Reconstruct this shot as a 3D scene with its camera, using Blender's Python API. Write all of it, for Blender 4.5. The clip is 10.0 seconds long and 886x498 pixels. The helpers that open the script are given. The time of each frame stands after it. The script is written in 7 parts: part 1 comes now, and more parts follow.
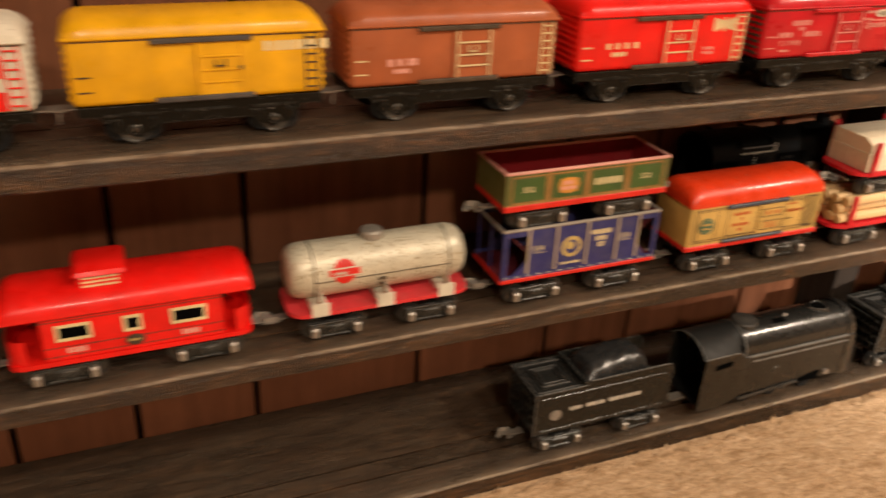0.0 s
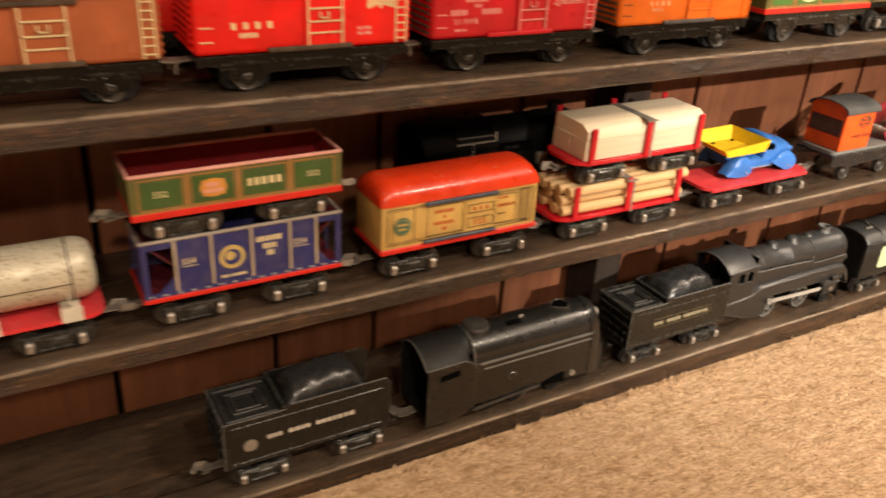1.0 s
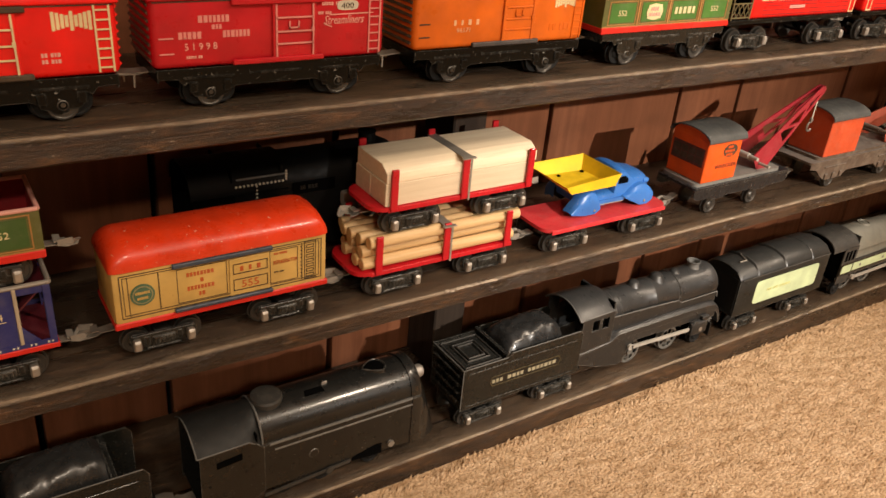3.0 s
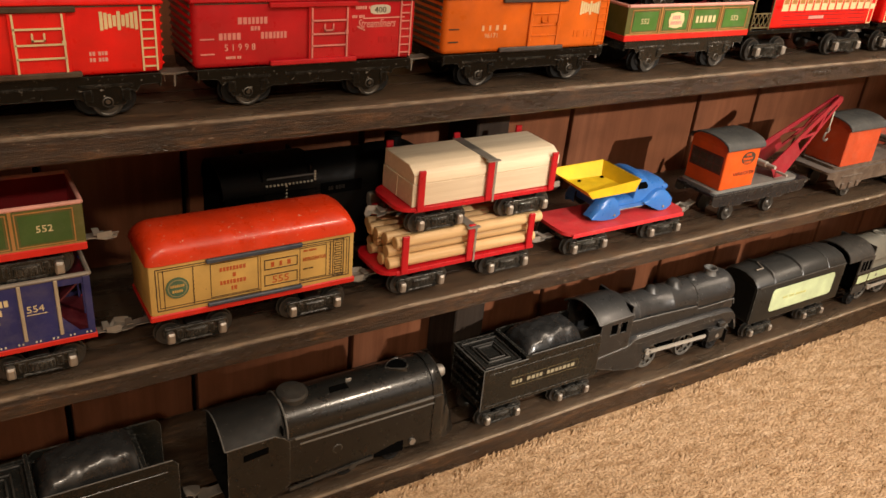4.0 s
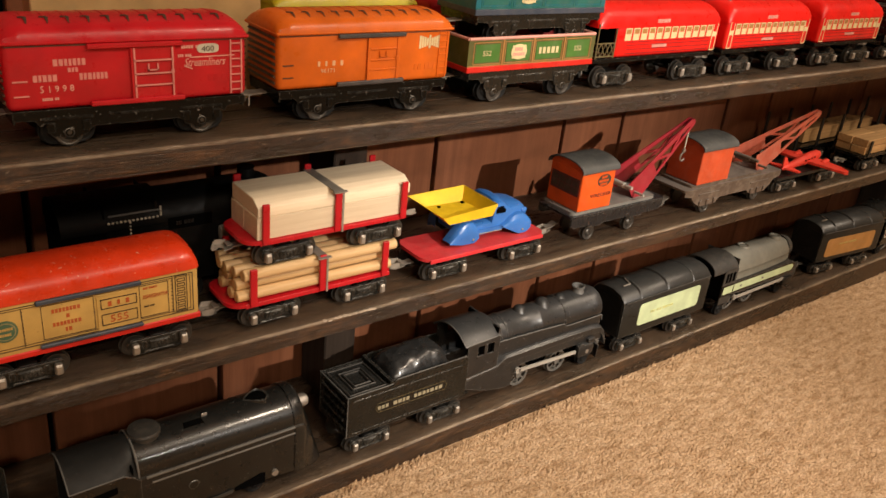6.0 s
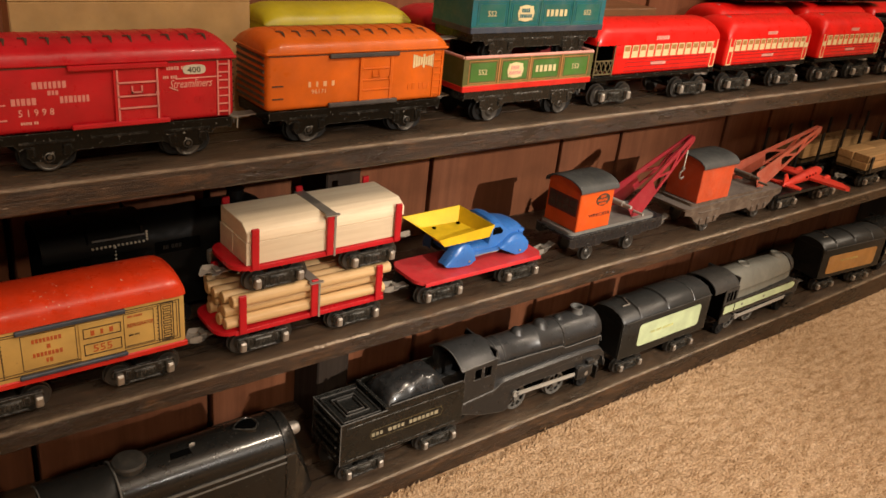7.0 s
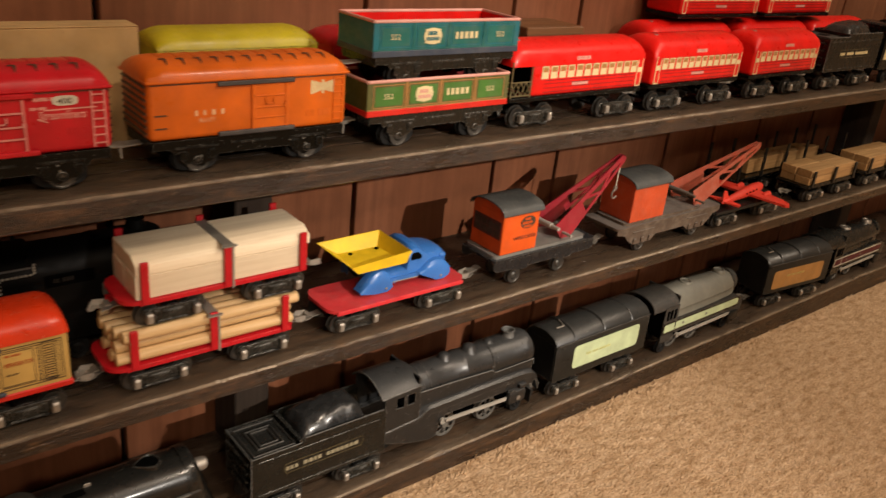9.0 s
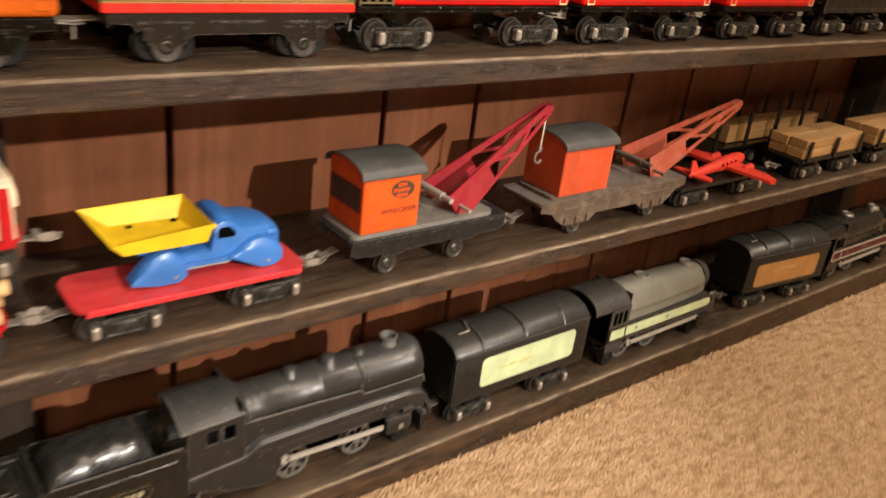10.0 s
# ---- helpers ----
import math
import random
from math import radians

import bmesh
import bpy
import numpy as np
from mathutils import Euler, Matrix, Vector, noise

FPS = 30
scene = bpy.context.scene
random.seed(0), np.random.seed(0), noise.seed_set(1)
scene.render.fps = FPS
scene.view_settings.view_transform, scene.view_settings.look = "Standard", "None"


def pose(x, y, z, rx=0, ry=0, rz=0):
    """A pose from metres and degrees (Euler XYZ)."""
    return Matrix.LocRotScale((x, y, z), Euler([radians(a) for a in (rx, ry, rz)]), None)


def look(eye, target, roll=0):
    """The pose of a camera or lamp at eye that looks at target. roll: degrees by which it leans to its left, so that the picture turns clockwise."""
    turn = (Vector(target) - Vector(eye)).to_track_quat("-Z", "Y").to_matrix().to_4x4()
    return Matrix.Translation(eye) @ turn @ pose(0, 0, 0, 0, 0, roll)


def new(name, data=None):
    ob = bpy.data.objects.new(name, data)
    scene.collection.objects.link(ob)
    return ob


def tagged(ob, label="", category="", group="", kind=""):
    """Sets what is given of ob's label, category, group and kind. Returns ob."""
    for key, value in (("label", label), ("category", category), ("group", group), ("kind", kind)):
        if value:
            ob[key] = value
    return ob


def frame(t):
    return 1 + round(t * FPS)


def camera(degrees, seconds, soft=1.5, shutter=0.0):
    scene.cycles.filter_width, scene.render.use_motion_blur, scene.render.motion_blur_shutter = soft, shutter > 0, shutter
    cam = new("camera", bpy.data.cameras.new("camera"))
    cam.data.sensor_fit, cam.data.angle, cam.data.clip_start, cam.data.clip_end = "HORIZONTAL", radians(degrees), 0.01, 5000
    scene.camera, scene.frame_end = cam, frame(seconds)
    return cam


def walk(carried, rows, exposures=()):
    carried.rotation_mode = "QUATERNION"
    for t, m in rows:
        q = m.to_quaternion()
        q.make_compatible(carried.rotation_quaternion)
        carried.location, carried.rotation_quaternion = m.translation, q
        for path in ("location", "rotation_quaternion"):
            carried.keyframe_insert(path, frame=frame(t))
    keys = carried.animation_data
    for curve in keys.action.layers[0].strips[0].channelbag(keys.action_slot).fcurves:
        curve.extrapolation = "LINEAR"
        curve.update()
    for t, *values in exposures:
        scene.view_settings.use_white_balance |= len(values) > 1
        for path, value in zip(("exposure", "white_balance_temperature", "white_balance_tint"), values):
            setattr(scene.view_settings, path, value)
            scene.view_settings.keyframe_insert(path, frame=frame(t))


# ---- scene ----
cam = camera(57.4, 10.0, shutter=0.5)
METRES, EYE, TILT, LEAN, TURN = 0.936, 0.529, 0.0, 0.0, -23.3
ROWS = [
    (0.0, 0.0, 0.0, 0.0, 1.45, -26.88, -2.85),
    (0.5, 0.1111, 0.0351, -0.0049, -2.58, -26.86, -3.25),
    (1.0, 0.2019, 0.0722, -0.0191, -5.64, -26.63, -3.55),
    (1.5, 0.2538, 0.1448, -0.0376, -7.8, -27.07, -4.67),
    (2.0, 0.3051, 0.2062, -0.0258, -9.1, -27.27, -4.99),
    (2.5, 0.3507, 0.2049, -0.0096, -9.42, -27.31, -4.98),
    (4.0, 0.3362, 0.1718, -0.0154, -8.18, -26.27, -5.4),
    (4.5, 0.3486, 0.1636, -0.0121, -8.45, -25.95, -5.33),
    (5.0, 0.3836, 0.1503, 0.0041, -10.82, -25.65, -5.7),
    (5.5, 0.3945, 0.1484, 0.0075, -12.82, -25.15, -5.74),
    (7.0, 0.4081, 0.1759, 0.0095, -13.67, -23.89, -5.89),
    (7.5, 0.3968, 0.1801, 0.0117, -13.33, -23.56, -5.67),
    (8.0, 0.4033, 0.1847, 0.0118, -13.76, -23.46, -5.76),
    (8.5, 0.4426, 0.1823, 0.0106, -14.28, -23.38, -5.79),
    (9.0, 0.4784, 0.1841, 0.0256, -14.89, -23.25, -5.81),
    (9.5, 0.5775, 0.2394, -0.0389, -14.67, -23.58, -5.38),
    (10.0, 0.6677, 0.3673, -0.0619, -14.15, -24.5, -7.01),
]
walk(cam, [(t, pose(0, 0, EYE, TILT, LEAN, TURN) @ pose(METRES * x, METRES * y, METRES * z, 90 + pitch, roll, yaw)) for t, x, y, z, yaw, pitch, roll in ROWS], exposures=[(0, 0.5), (0.5, 0.45), (1, 0.4), (2, 0.22), (2.5, 0.1), (4, -0.08), (5, -0.16), (7, -0.25), (8, -0.43), (9, -0.42), (9.5, -0.26), (10, 0.03)])

# ---- world and lights ----
world = bpy.data.worlds.new("world")
scene.world = world
world.use_nodes = True
world.node_tree.nodes["Background"].inputs[0].default_value = (1.0, 0.72, 0.45, 1)
world.node_tree.nodes["Background"].inputs[1].default_value = 0.02


def lamp(name, kind, energy, colour, m):
    data = bpy.data.lights.new(name, kind)
    data.energy, data.color = energy, colour
    ob = new(name, data)
    ob.matrix_world = m
    return ob


# four broad ceiling lamps over the carpet and a narrow track spot far behind the camera
for x, y, power in ((-0.35, -2.5, 54.0), (0.6, -1.5, 20.0), (1.75, -1.3, 46.0), (2.6, -0.45, 29.0)):
    ceiling_lamp = lamp("ceiling_lamp", "AREA", power, (1.0, 0.82, 0.63), look((x, y, 2.3), (x, y, 0)))
    ceiling_lamp.data.shape, ceiling_lamp.data.size = "DISK", 0.3
track_spot = lamp("track_spot", "SPOT", 790.0, (1.0, 0.9, 0.79), look((1.5, -3.2, 1.95), (1.03, 0.6, 0.12)))
track_spot.data.spot_size, track_spot.data.spot_blend, track_spot.data.shadow_soft_size = radians(13.5), 1.0, 0.035


# ---- materials ----
def node(nt, kind, sockets=None, **props):
    n = nt.nodes.new(kind)
    for k, v in props.items():
        if k == "operation":
            n.operation = v
        elif k == "data_type":
            n.data_type = v
        elif k == "blend_type":
            n.blend_type = v
    for k, v in (sockets or {}).items():
        if isinstance(v, bpy.types.NodeSocket):
            nt.links.new(v, n.inputs[k])
        else:
            n.inputs[k].default_value = v
    return n


def ramp(nt, fac, stops):
    n = nt.nodes.new("ShaderNodeValToRGB")
    nt.links.new(fac, n.inputs[0])
    e = n.color_ramp.elements
    while len(e) < len(stops):
        e.new(0.5)
    for el, (p, c) in zip(e, stops):
        el.position, el.color = p, (*c, 1) if len(c) == 3 else c
    return n.outputs[0]


def grey(v):
    return (v, v, v)


def mixed(nt, fac, a, b, blend="MIX"):
    n = node(nt, "ShaderNodeMix", data_type="RGBA", blend_type=blend)
    for s, v in ((0, fac), (6, a), (7, b)):
        if isinstance(v, bpy.types.NodeSocket):
            nt.links.new(v, n.inputs[s])
        else:
            n.inputs[s].default_value = v if s == 0 else (*v, 1)
    return n.outputs[2]


def material(name):
    m = bpy.data.materials.new(name)
    m.use_nodes = True
    nt = m.node_tree
    return m, nt, nt.nodes["Principled BSDF"]


def coords(nt, scale=(1, 1, 1)):
    c = nt.nodes.new("ShaderNodeTexCoord")
    return node(nt, "ShaderNodeMapping", {"Vector": c.outputs["Object"], "Scale": scale}).outputs[0]


def noise_of(nt, vec, scale, detail=3.0, rough=0.55):
    return node(nt, "ShaderNodeTexNoise", {"Vector": vec, "Scale": scale, "Detail": detail, "Roughness": rough}).outputs["Fac"]


def bump(nt, height, strength, distance):
    return node(nt, "ShaderNodeBump", {"Height": height, "Strength": strength, "Distance": distance}).outputs[0]


def paint(name, colour, rough=0.3, wear=0.35, metal=0.0, chip=(0.08, 0.07, 0.06), dust=0.12, coat=0.0, haze=0.35, lit_dust=0.0, shine=0.5, rubbed=0.0):
    """Old enamel on tin: soft colour drift, small chips, a film of dust and uneven gloss."""
    m, nt, p = material(name)
    v = coords(nt)
    broad = noise_of(nt, v, 38.0, 4)
    fine = noise_of(nt, v, 420.0, 4, 0.65)
    c = mixed(nt, ramp(nt, broad, [(0.3, grey(0)), (0.7, grey(1))]), tuple(x * 0.8 for x in colour), tuple(min(x * 1.12, 1) for x in colour))
    c = mixed(nt, ramp(nt, fine, [(0.74 - 0.12 * wear, grey(0)), (0.78 - 0.12 * wear, grey(1))]), c, chip)
    c = mixed(nt, ramp(nt, noise_of(nt, v, 90.0, 5, 0.7), [(0.45, grey(0)), (0.8, grey(dust))]), c, (0.42, 0.36, 0.28))
    scratch = noise_of(nt, coords(nt, (60, 420, 420)), 1.0, 4, 0.7)
    c = mixed(nt, ramp(nt, scratch, [(0.72, grey(0)), (0.76, grey(0.5 * wear))]), c, tuple(0.5 * x + 0.12 for x in colour))
    # upward faces paler: lying dust, and light on the tops put into the colour
    if lit_dust:
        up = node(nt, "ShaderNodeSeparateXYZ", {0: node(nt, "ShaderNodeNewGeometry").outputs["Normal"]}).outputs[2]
        lies = node(nt, "ShaderNodeMath", {0: ramp(nt, up, [(0.15, grey(0)), (0.9, grey(lit_dust))]), 1: ramp(nt, noise_of(nt, v, 60.0, 5, 0.7), [(0.3, grey(0.6)), (0.7, grey(1))])}, operation="MULTIPLY").outputs[0]
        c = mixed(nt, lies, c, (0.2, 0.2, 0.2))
    if rubbed:
        # paint worn thin along the arrises
        round_ = nt.nodes.new("ShaderNodeBevel")
        round_.samples = 4
        round_.inputs["Radius"].default_value = 0.0011
        flat = node(nt, "ShaderNodeNewGeometry").outputs["Normal"]
        bend = nt.nodes.new("ShaderNodeVectorMath")
        bend.operation = "DOT_PRODUCT"
        nt.links.new(round_.outputs[0], bend.inputs[0])
        nt.links.new(flat, bend.inputs[1])
        arris = node(nt, "ShaderNodeMath", {0: ramp(nt, bend.outputs["Value"], [(0.78, grey(1)), (0.985, grey(0))]), 1: ramp(nt, noise_of(nt, v, 210.0, 5, 0.7), [(0.36, grey(0)), (0.6, grey(rubbed))])}, operation="MULTIPLY").outputs[0]
        c = mixed(nt, arris, c, (0.26, 0.25, 0.225))
    nt.links.new(c, p.inputs["Base Color"])
    r = node(nt, "ShaderNodeMath", {0: ramp(nt, noise_of(nt, v, 130.0, 4, 0.7), [(0.3, grey(0)), (0.75, grey(haze))]), 1: rough}, operation="ADD").outputs[0]
    nt.links.new(r, p.inputs["Roughness"])
    p.inputs["Metallic"].default_value = metal
    p.inputs["Specular IOR Level"].default_value = shine
    p.inputs["Coat Weight"].default_value = coat
    p.inputs["Coat Roughness"].default_value = 0.12
    nt.links.new(bump(nt, fine, 0.12, 0.0004), p.inputs["Normal"])
    return m


def timber(name, dark, light, axis="x", size=1.0, rough=0.6, grime=0.4):
    """Sawn wood with grain along one axis, wear and grime."""
    m, nt, p = material(name)
    s = {"x": (1.2, 22, 22), "y": (22, 1.2, 22), "z": (22, 22, 1.2)}[axis]
    v = coords(nt, tuple(a * size for a in s))
    info = node(nt, "ShaderNodeObjectInfo")
    shift = node(nt, "ShaderNodeVectorMath", {0: v, 1: node(nt, "ShaderNodeMath", {0: info.outputs["Random"], 1: 40.0}, operation="MULTIPLY").outputs[0]}, operation="ADD").outputs[0]
    grain = noise_of(nt, shift, 5.5, 8, 0.68)
    streak = noise_of(nt, shift, 1.2, 3)
    c = mixed(nt, ramp(nt, grain, [(0.32, grey(0)), (0.68, grey(1))]), dark, light)
    c = mixed(nt, ramp(nt, streak, [(0.4, grey(0)), (0.7, grey(0.55))]), c, dark)
    plain = coords(nt)
    c = mixed(nt, ramp(nt, noise_of(nt, plain, 26.0, 6, 0.7), [(0.48, grey(0)), (0.72, grey(grime))]), c, tuple(x * 0.3 for x in dark))
    tone = node(nt, "ShaderNodeMath", {0: info.outputs["Random"], 1: 0.3, 2: 0.85}, operation="MULTIPLY_ADD").outputs[0]
    c = mixed(nt, 1.0, c, tone, "MULTIPLY")
    nt.links.new(c, p.inputs["Base Color"])
    nt.links.new(ramp(nt, grain, [(0.2, grey(rough + 0.15)), (0.8, grey(rough - 0.12))]), p.inputs["Roughness"])
    nt.links.new(bump(nt, grain, 0.35, 0.001), p.inputs["Normal"])
    return m


BLACK = paint("black_enamel", (0.0075, 0.0078, 0.0066), 0.16, 0.6, 0, (0.13, 0.125, 0.115), 0.012, 0.0, 0.2, 0.06, 0.45, 0.6)
GLOSS_BLACK = paint("polished_black_enamel", (0.007, 0.0069, 0.006), 0.24, 0.6, 0, (0.14, 0.13, 0.12), 0.01, 0.45, 0.14, 0.03, 0.4, 0.7)
DULL_BLACK = paint("dull_black_roof", (0.009, 0.009, 0.0085), 0.42, 0.5, 0, (0.1, 0.1, 0.095), 0.012, 0.0, 0.25, 0.03, 0.25)
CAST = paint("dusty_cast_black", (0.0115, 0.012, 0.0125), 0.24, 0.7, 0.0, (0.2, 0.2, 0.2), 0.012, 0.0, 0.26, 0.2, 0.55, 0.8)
# pale grey metal, so that the bead's reflected glint stands in the colour
BEAD = paint("bead_glint", (0.2, 0.197, 0.185), 0.22, 0.6, 0.5, (0.02, 0.02, 0.02), 0.02)
# darker, duller black: the shade at the back of the shelf put into it
SHADED_BLACK = paint("shaded_black", (0.0035, 0.0035, 0.0033), 0.34, 0.3, 0, (0.02, 0.02, 0.02), 0.0, haze=0.3, shine=0.14)
COAL = paint("shiny_coal_black", (0.008, 0.0085, 0.009), 0.2, 0.7, 0, (0.16, 0.16, 0.16), 0.012, 0.2, 0.25, 0.1, 0.5)
TENDER_BLACK = paint("dusty_tender_black", (0.0085, 0.0088, 0.0075), 0.26, 0.7, 0, (0.15, 0.145, 0.13), 0.014, 0.0, 0.25, 0.16, 0.42, 0.6)
RAIL_GREY = paint("dull_rail_grey", (0.13, 0.13, 0.125), 0.4, 0.5, 0.2, (0.05, 0.05, 0.05), 0.1)
CRANE_RUST = paint("faded_crane_cab", (0.5, 0.062, 0.014), 0.4, 0.5, 0, (0.25, 0.06, 0.02), 0.1)
BLACK_MATT = paint("black_frame", (0.003, 0.0031, 0.0027), 0.1, 0.75, 0, (0.2, 0.19, 0.17), 0.003, haze=0.2, shine=0.14, rubbed=0.3)
FADED_RED = paint("faded_deck_red", (0.62, 0.026, 0.034), 0.34, 0.6, 0, (0.3, 0.06, 0.05), 0.12, 0, 0.35, 0.1, 0.4)
WHEEL_BLACK = paint("blackened_wheel", (0.006, 0.006, 0.006), 0.5, 0.2, 0, (0.04, 0.04, 0.04), 0.01, shine=0.25)
DUSTY_BLACK = paint("dusty_black", (0.035, 0.033, 0.03), 0.4, 0.6, 0.1, (0.16, 0.15, 0.13), 0.08)
IRON = paint("dark_iron", (0.009, 0.009, 0.0085), 0.26, 0.5, 0.1, (0.1, 0.1, 0.1), 0.02, shine=0.35)
WHEEL_STEEL = paint("wheel_steel", (0.085, 0.079, 0.071), 0.3, 0.5, 0.8, (0.2, 0.18, 0.15), 0.06)
STEEL = paint("dull_steel", (0.42, 0.39, 0.35), 0.36, 0.4, 0.85, (0.1, 0.08, 0.06), 0.25)
TIN = paint("grey_tin", (0.34, 0.31, 0.27), 0.45, 0.6, 0.6, (0.12, 0.09, 0.06), 0.3)
WHITE = paint("worn_white", (0.62, 0.58, 0.47), 0.45, 0.8, 0, (0.3, 0.25, 0.18), 0.2)
CREAM = paint("cream_enamel", (0.72, 0.6, 0.33), 0.35, 0.4)
PINK = paint("pale_pink_print", (0.75, 0.36, 0.3), 0.35, 0.5)
RED = paint("red_enamel", (0.74, 0.009, 0.006), 0.22, 0.25, 0, (0.25, 0.02, 0.015), 0.015, 0.12, shine=0.32)
CRIMSON = paint("crimson_enamel", (0.5, 0.0085, 0.016), 0.22, 0.3, 0, (0.2, 0.02, 0.02), 0.015, 0.12, shine=0.32)
SCARLET = paint("scarlet_edge", (0.62, 0.02, 0.012), 0.28, 0.4, dust=0.05, shine=0.35)
YELLOW = paint("yellow_enamel", (0.72, 0.37, 0.005), 0.22, 0.25, 0, (0.3, 0.17, 0.02), 0.03, 0.12, shine=0.32)
TRUCK_YELLOW = paint("truck_yellow", (0.82, 0.55, 0.015), 0.32, 0.4, 0, (0.25, 0.15, 0.05), 0.04)
TRUCK_BLUE = paint("truck_blue", (0.035, 0.16, 0.5), 0.22, 0.5, 0, (0.4, 0.4, 0.42), 0.02)
BROWN = paint("tuscan_brown_enamel", (0.36, 0.096, 0.034), 0.24, 0.3, 0, (0.12, 0.05, 0.02), 0.03, 0.12, shine=0.32)
ORANGE = paint("orange_enamel", (0.66, 0.128, 0.008), 0.24, 0.3, 0, (0.2, 0.08, 0.02), 0.03, 0.12, shine=0.32)
CRANE_ORANGE = paint("crane_orange", (0.66, 0.088, 0.009), 0.32, 0.35, 0, (0.25, 0.06, 0.02), 0.05, shine=0.35)
CRANE_RED = paint("crane_red", (0.29, 0.012, 0.024), 0.32, 0.4, 0, (0.14, 0.03, 0.03), 0.08)
RUST_RED = paint("faded_crane_red", (0.42, 0.08, 0.042), 0.5, 0.8, 0, (0.22, 0.09, 0.05), 0.25)
BUFF = paint("reefer_buff", (0.6, 0.39, 0.115), 0.34, 0.4, 0, (0.3, 0.18, 0.07), 0.05, shine=0.35)
REEFER_RED = paint("reefer_roof_red", (0.68, 0.042, 0.008), 0.2, 0.7, 0, (0.74, 0.38, 0.27), 0.03, 0.2, shine=0.4)
GREEN = paint("gondola_green", (0.1, 0.1, 0.022), 0.34, 0.4)
BRIGHT_GREEN = paint("panel_green", (0.06, 0.17, 0.025), 0.34, 0.4)
TEAL = paint("gondola_teal", (0.006, 0.135, 0.17), 0.3, 0.4)
TEAL_GREEN = paint("panel_teal", (0.012, 0.13, 0.11), 0.34, 0.4)
NAVY = paint("hopper_blue", (0.02, 0.024, 0.13), 0.34, 0.4)
OCHRE = paint("ochre_line", (0.4, 0.19, 0.05), 0.38, 0.4)
MAROON = paint("maroon_inside", (0.24, 0.008, 0.012), 0.4, 0.4, 0, (0.06, 0.01, 0.01), 0.03)
DARK_MAROON = paint("dark_maroon", (0.08, 0.006, 0.012), 0.4, 0.4, 0, (0.06, 0.01, 0.01), 0.02)
OLIVE_PANEL = paint("olive_green_panel", (0.045, 0.095, 0.018), 0.36, 0.5, 0, (0.12, 0.12, 0.04), 0.05)
DECK_TABLE = paint("grey_turntable", (0.19, 0.185, 0.17), 0.4, 0.6, 0.1, (0.3, 0.3, 0.3), 0.1)
BLUE_BAR = paint("slate_blue_rail", (0.04, 0.055, 0.085), 0.35, 0.5)
PALE_ORANGE = paint("pale_orange_print", (0.75, 0.42, 0.22), 0.4, 0.5)
DIM_GOLD = paint("dim_gold_line", (0.12, 0.09, 0.035), 0.4, 0.5)
DRIVER_GREY = paint("driver_grey", (0.12, 0.115, 0.105), 0.4, 0.5, 0.3, (0.05, 0.05, 0.05), 0.2)
ROD_GREY = paint("side_rod_grey", (0.4, 0.38, 0.34), 0.4, 0.4, 0.2, (0.2, 0.18, 0.15), 0.15)
DARK_RAIL = paint("dark_grey_rail", (0.05, 0.045, 0.045), 0.4, 0.5)
LINE = paint("dark_print", (0.05, 0.03, 0.015), 0.5, 0.4)
GREY_ROOF = paint("crane_roof_grey", (0.06, 0.062, 0.06), 0.38, 0.6, 0.1, (0.22, 0.22, 0.22), 0.08)
SILVER = paint("tank_silver", (0.58, 0.54, 0.42), 0.28, 1.4, 0.2, (0.25, 0.18, 0.09), 0.26)
LOCO_GREY = paint("loco_grey", (0.165, 0.163, 0.135), 0.34, 0.4, 0.05, (0.1, 0.09, 0.07), 0.1, 0, 0.3, 0.2)
MINT = paint("mint_panel", (0.5, 0.6, 0.36), 0.34, 0.4, 0, (0.4, 0.42, 0.22), 0.06)
TAN_PANEL = paint("tan_panel", (0.42, 0.21, 0.06), 0.34, 0.4)
REEFER_INK = paint("orange_brown_print", (0.5, 0.1, 0.018), 0.4, 0.5)
LIME = paint("lime_yellow_roof", (0.47, 0.385, 0.01), 0.3, 0.3)
PLANE_RED = paint("plane_red", (0.7, 0.04, 0.02), 0.42, 0.4)
GOLD = paint("gold_print", (0.5, 0.37, 0.12), 0.4, 0.3)
BADGE_GREEN = paint("badge_green", (0.06, 0.14, 0.08), 0.4, 0.4)
FAINT_PINK = paint("faint_pink_print", (0.7, 0.25, 0.22), 0.35, 0.6)
POST_TIN = paint("rubbed_post", (0.5, 0.42, 0.3), 0.45, 0.5, 0.3, (0.2, 0.16, 0.1), 0.2)
CRANE_DECK = paint("crane_deck_blue_black", (0.009, 0.011, 0.014), 0.18, 0.6, 0.0, (0.25, 0.25, 0.25), 0.01, 0, 0.25, 0.06, 0.45, 0.7)
END_PRINT = paint("dark_red_print", (0.09, 0.018, 0.008), 0.45, 0.5)
# near-black without sheen: the shade inside openings put into the colour
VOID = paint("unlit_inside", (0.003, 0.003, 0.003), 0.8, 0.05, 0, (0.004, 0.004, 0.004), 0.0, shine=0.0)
CARDBOARD = paint("cardboard", (0.47, 0.305, 0.125), 0.8, 0.3, 0, (0.3, 0.18, 0.08), 0.1)

PANEL_WOOD = timber("red_brown_panel", (0.165, 0.058, 0.026), (0.27, 0.105, 0.052), "z", 0.7, 0.42, 0.25)
LUMBER = timber("pale_lumber", (0.7, 0.565, 0.39), (0.83, 0.705, 0.52), "x", 2.2, 0.6, 0.05)
DOWEL = timber("dowel_wood", (0.52, 0.33, 0.14), (0.72, 0.5, 0.26), "x", 2.2, 0.55, 0.05)
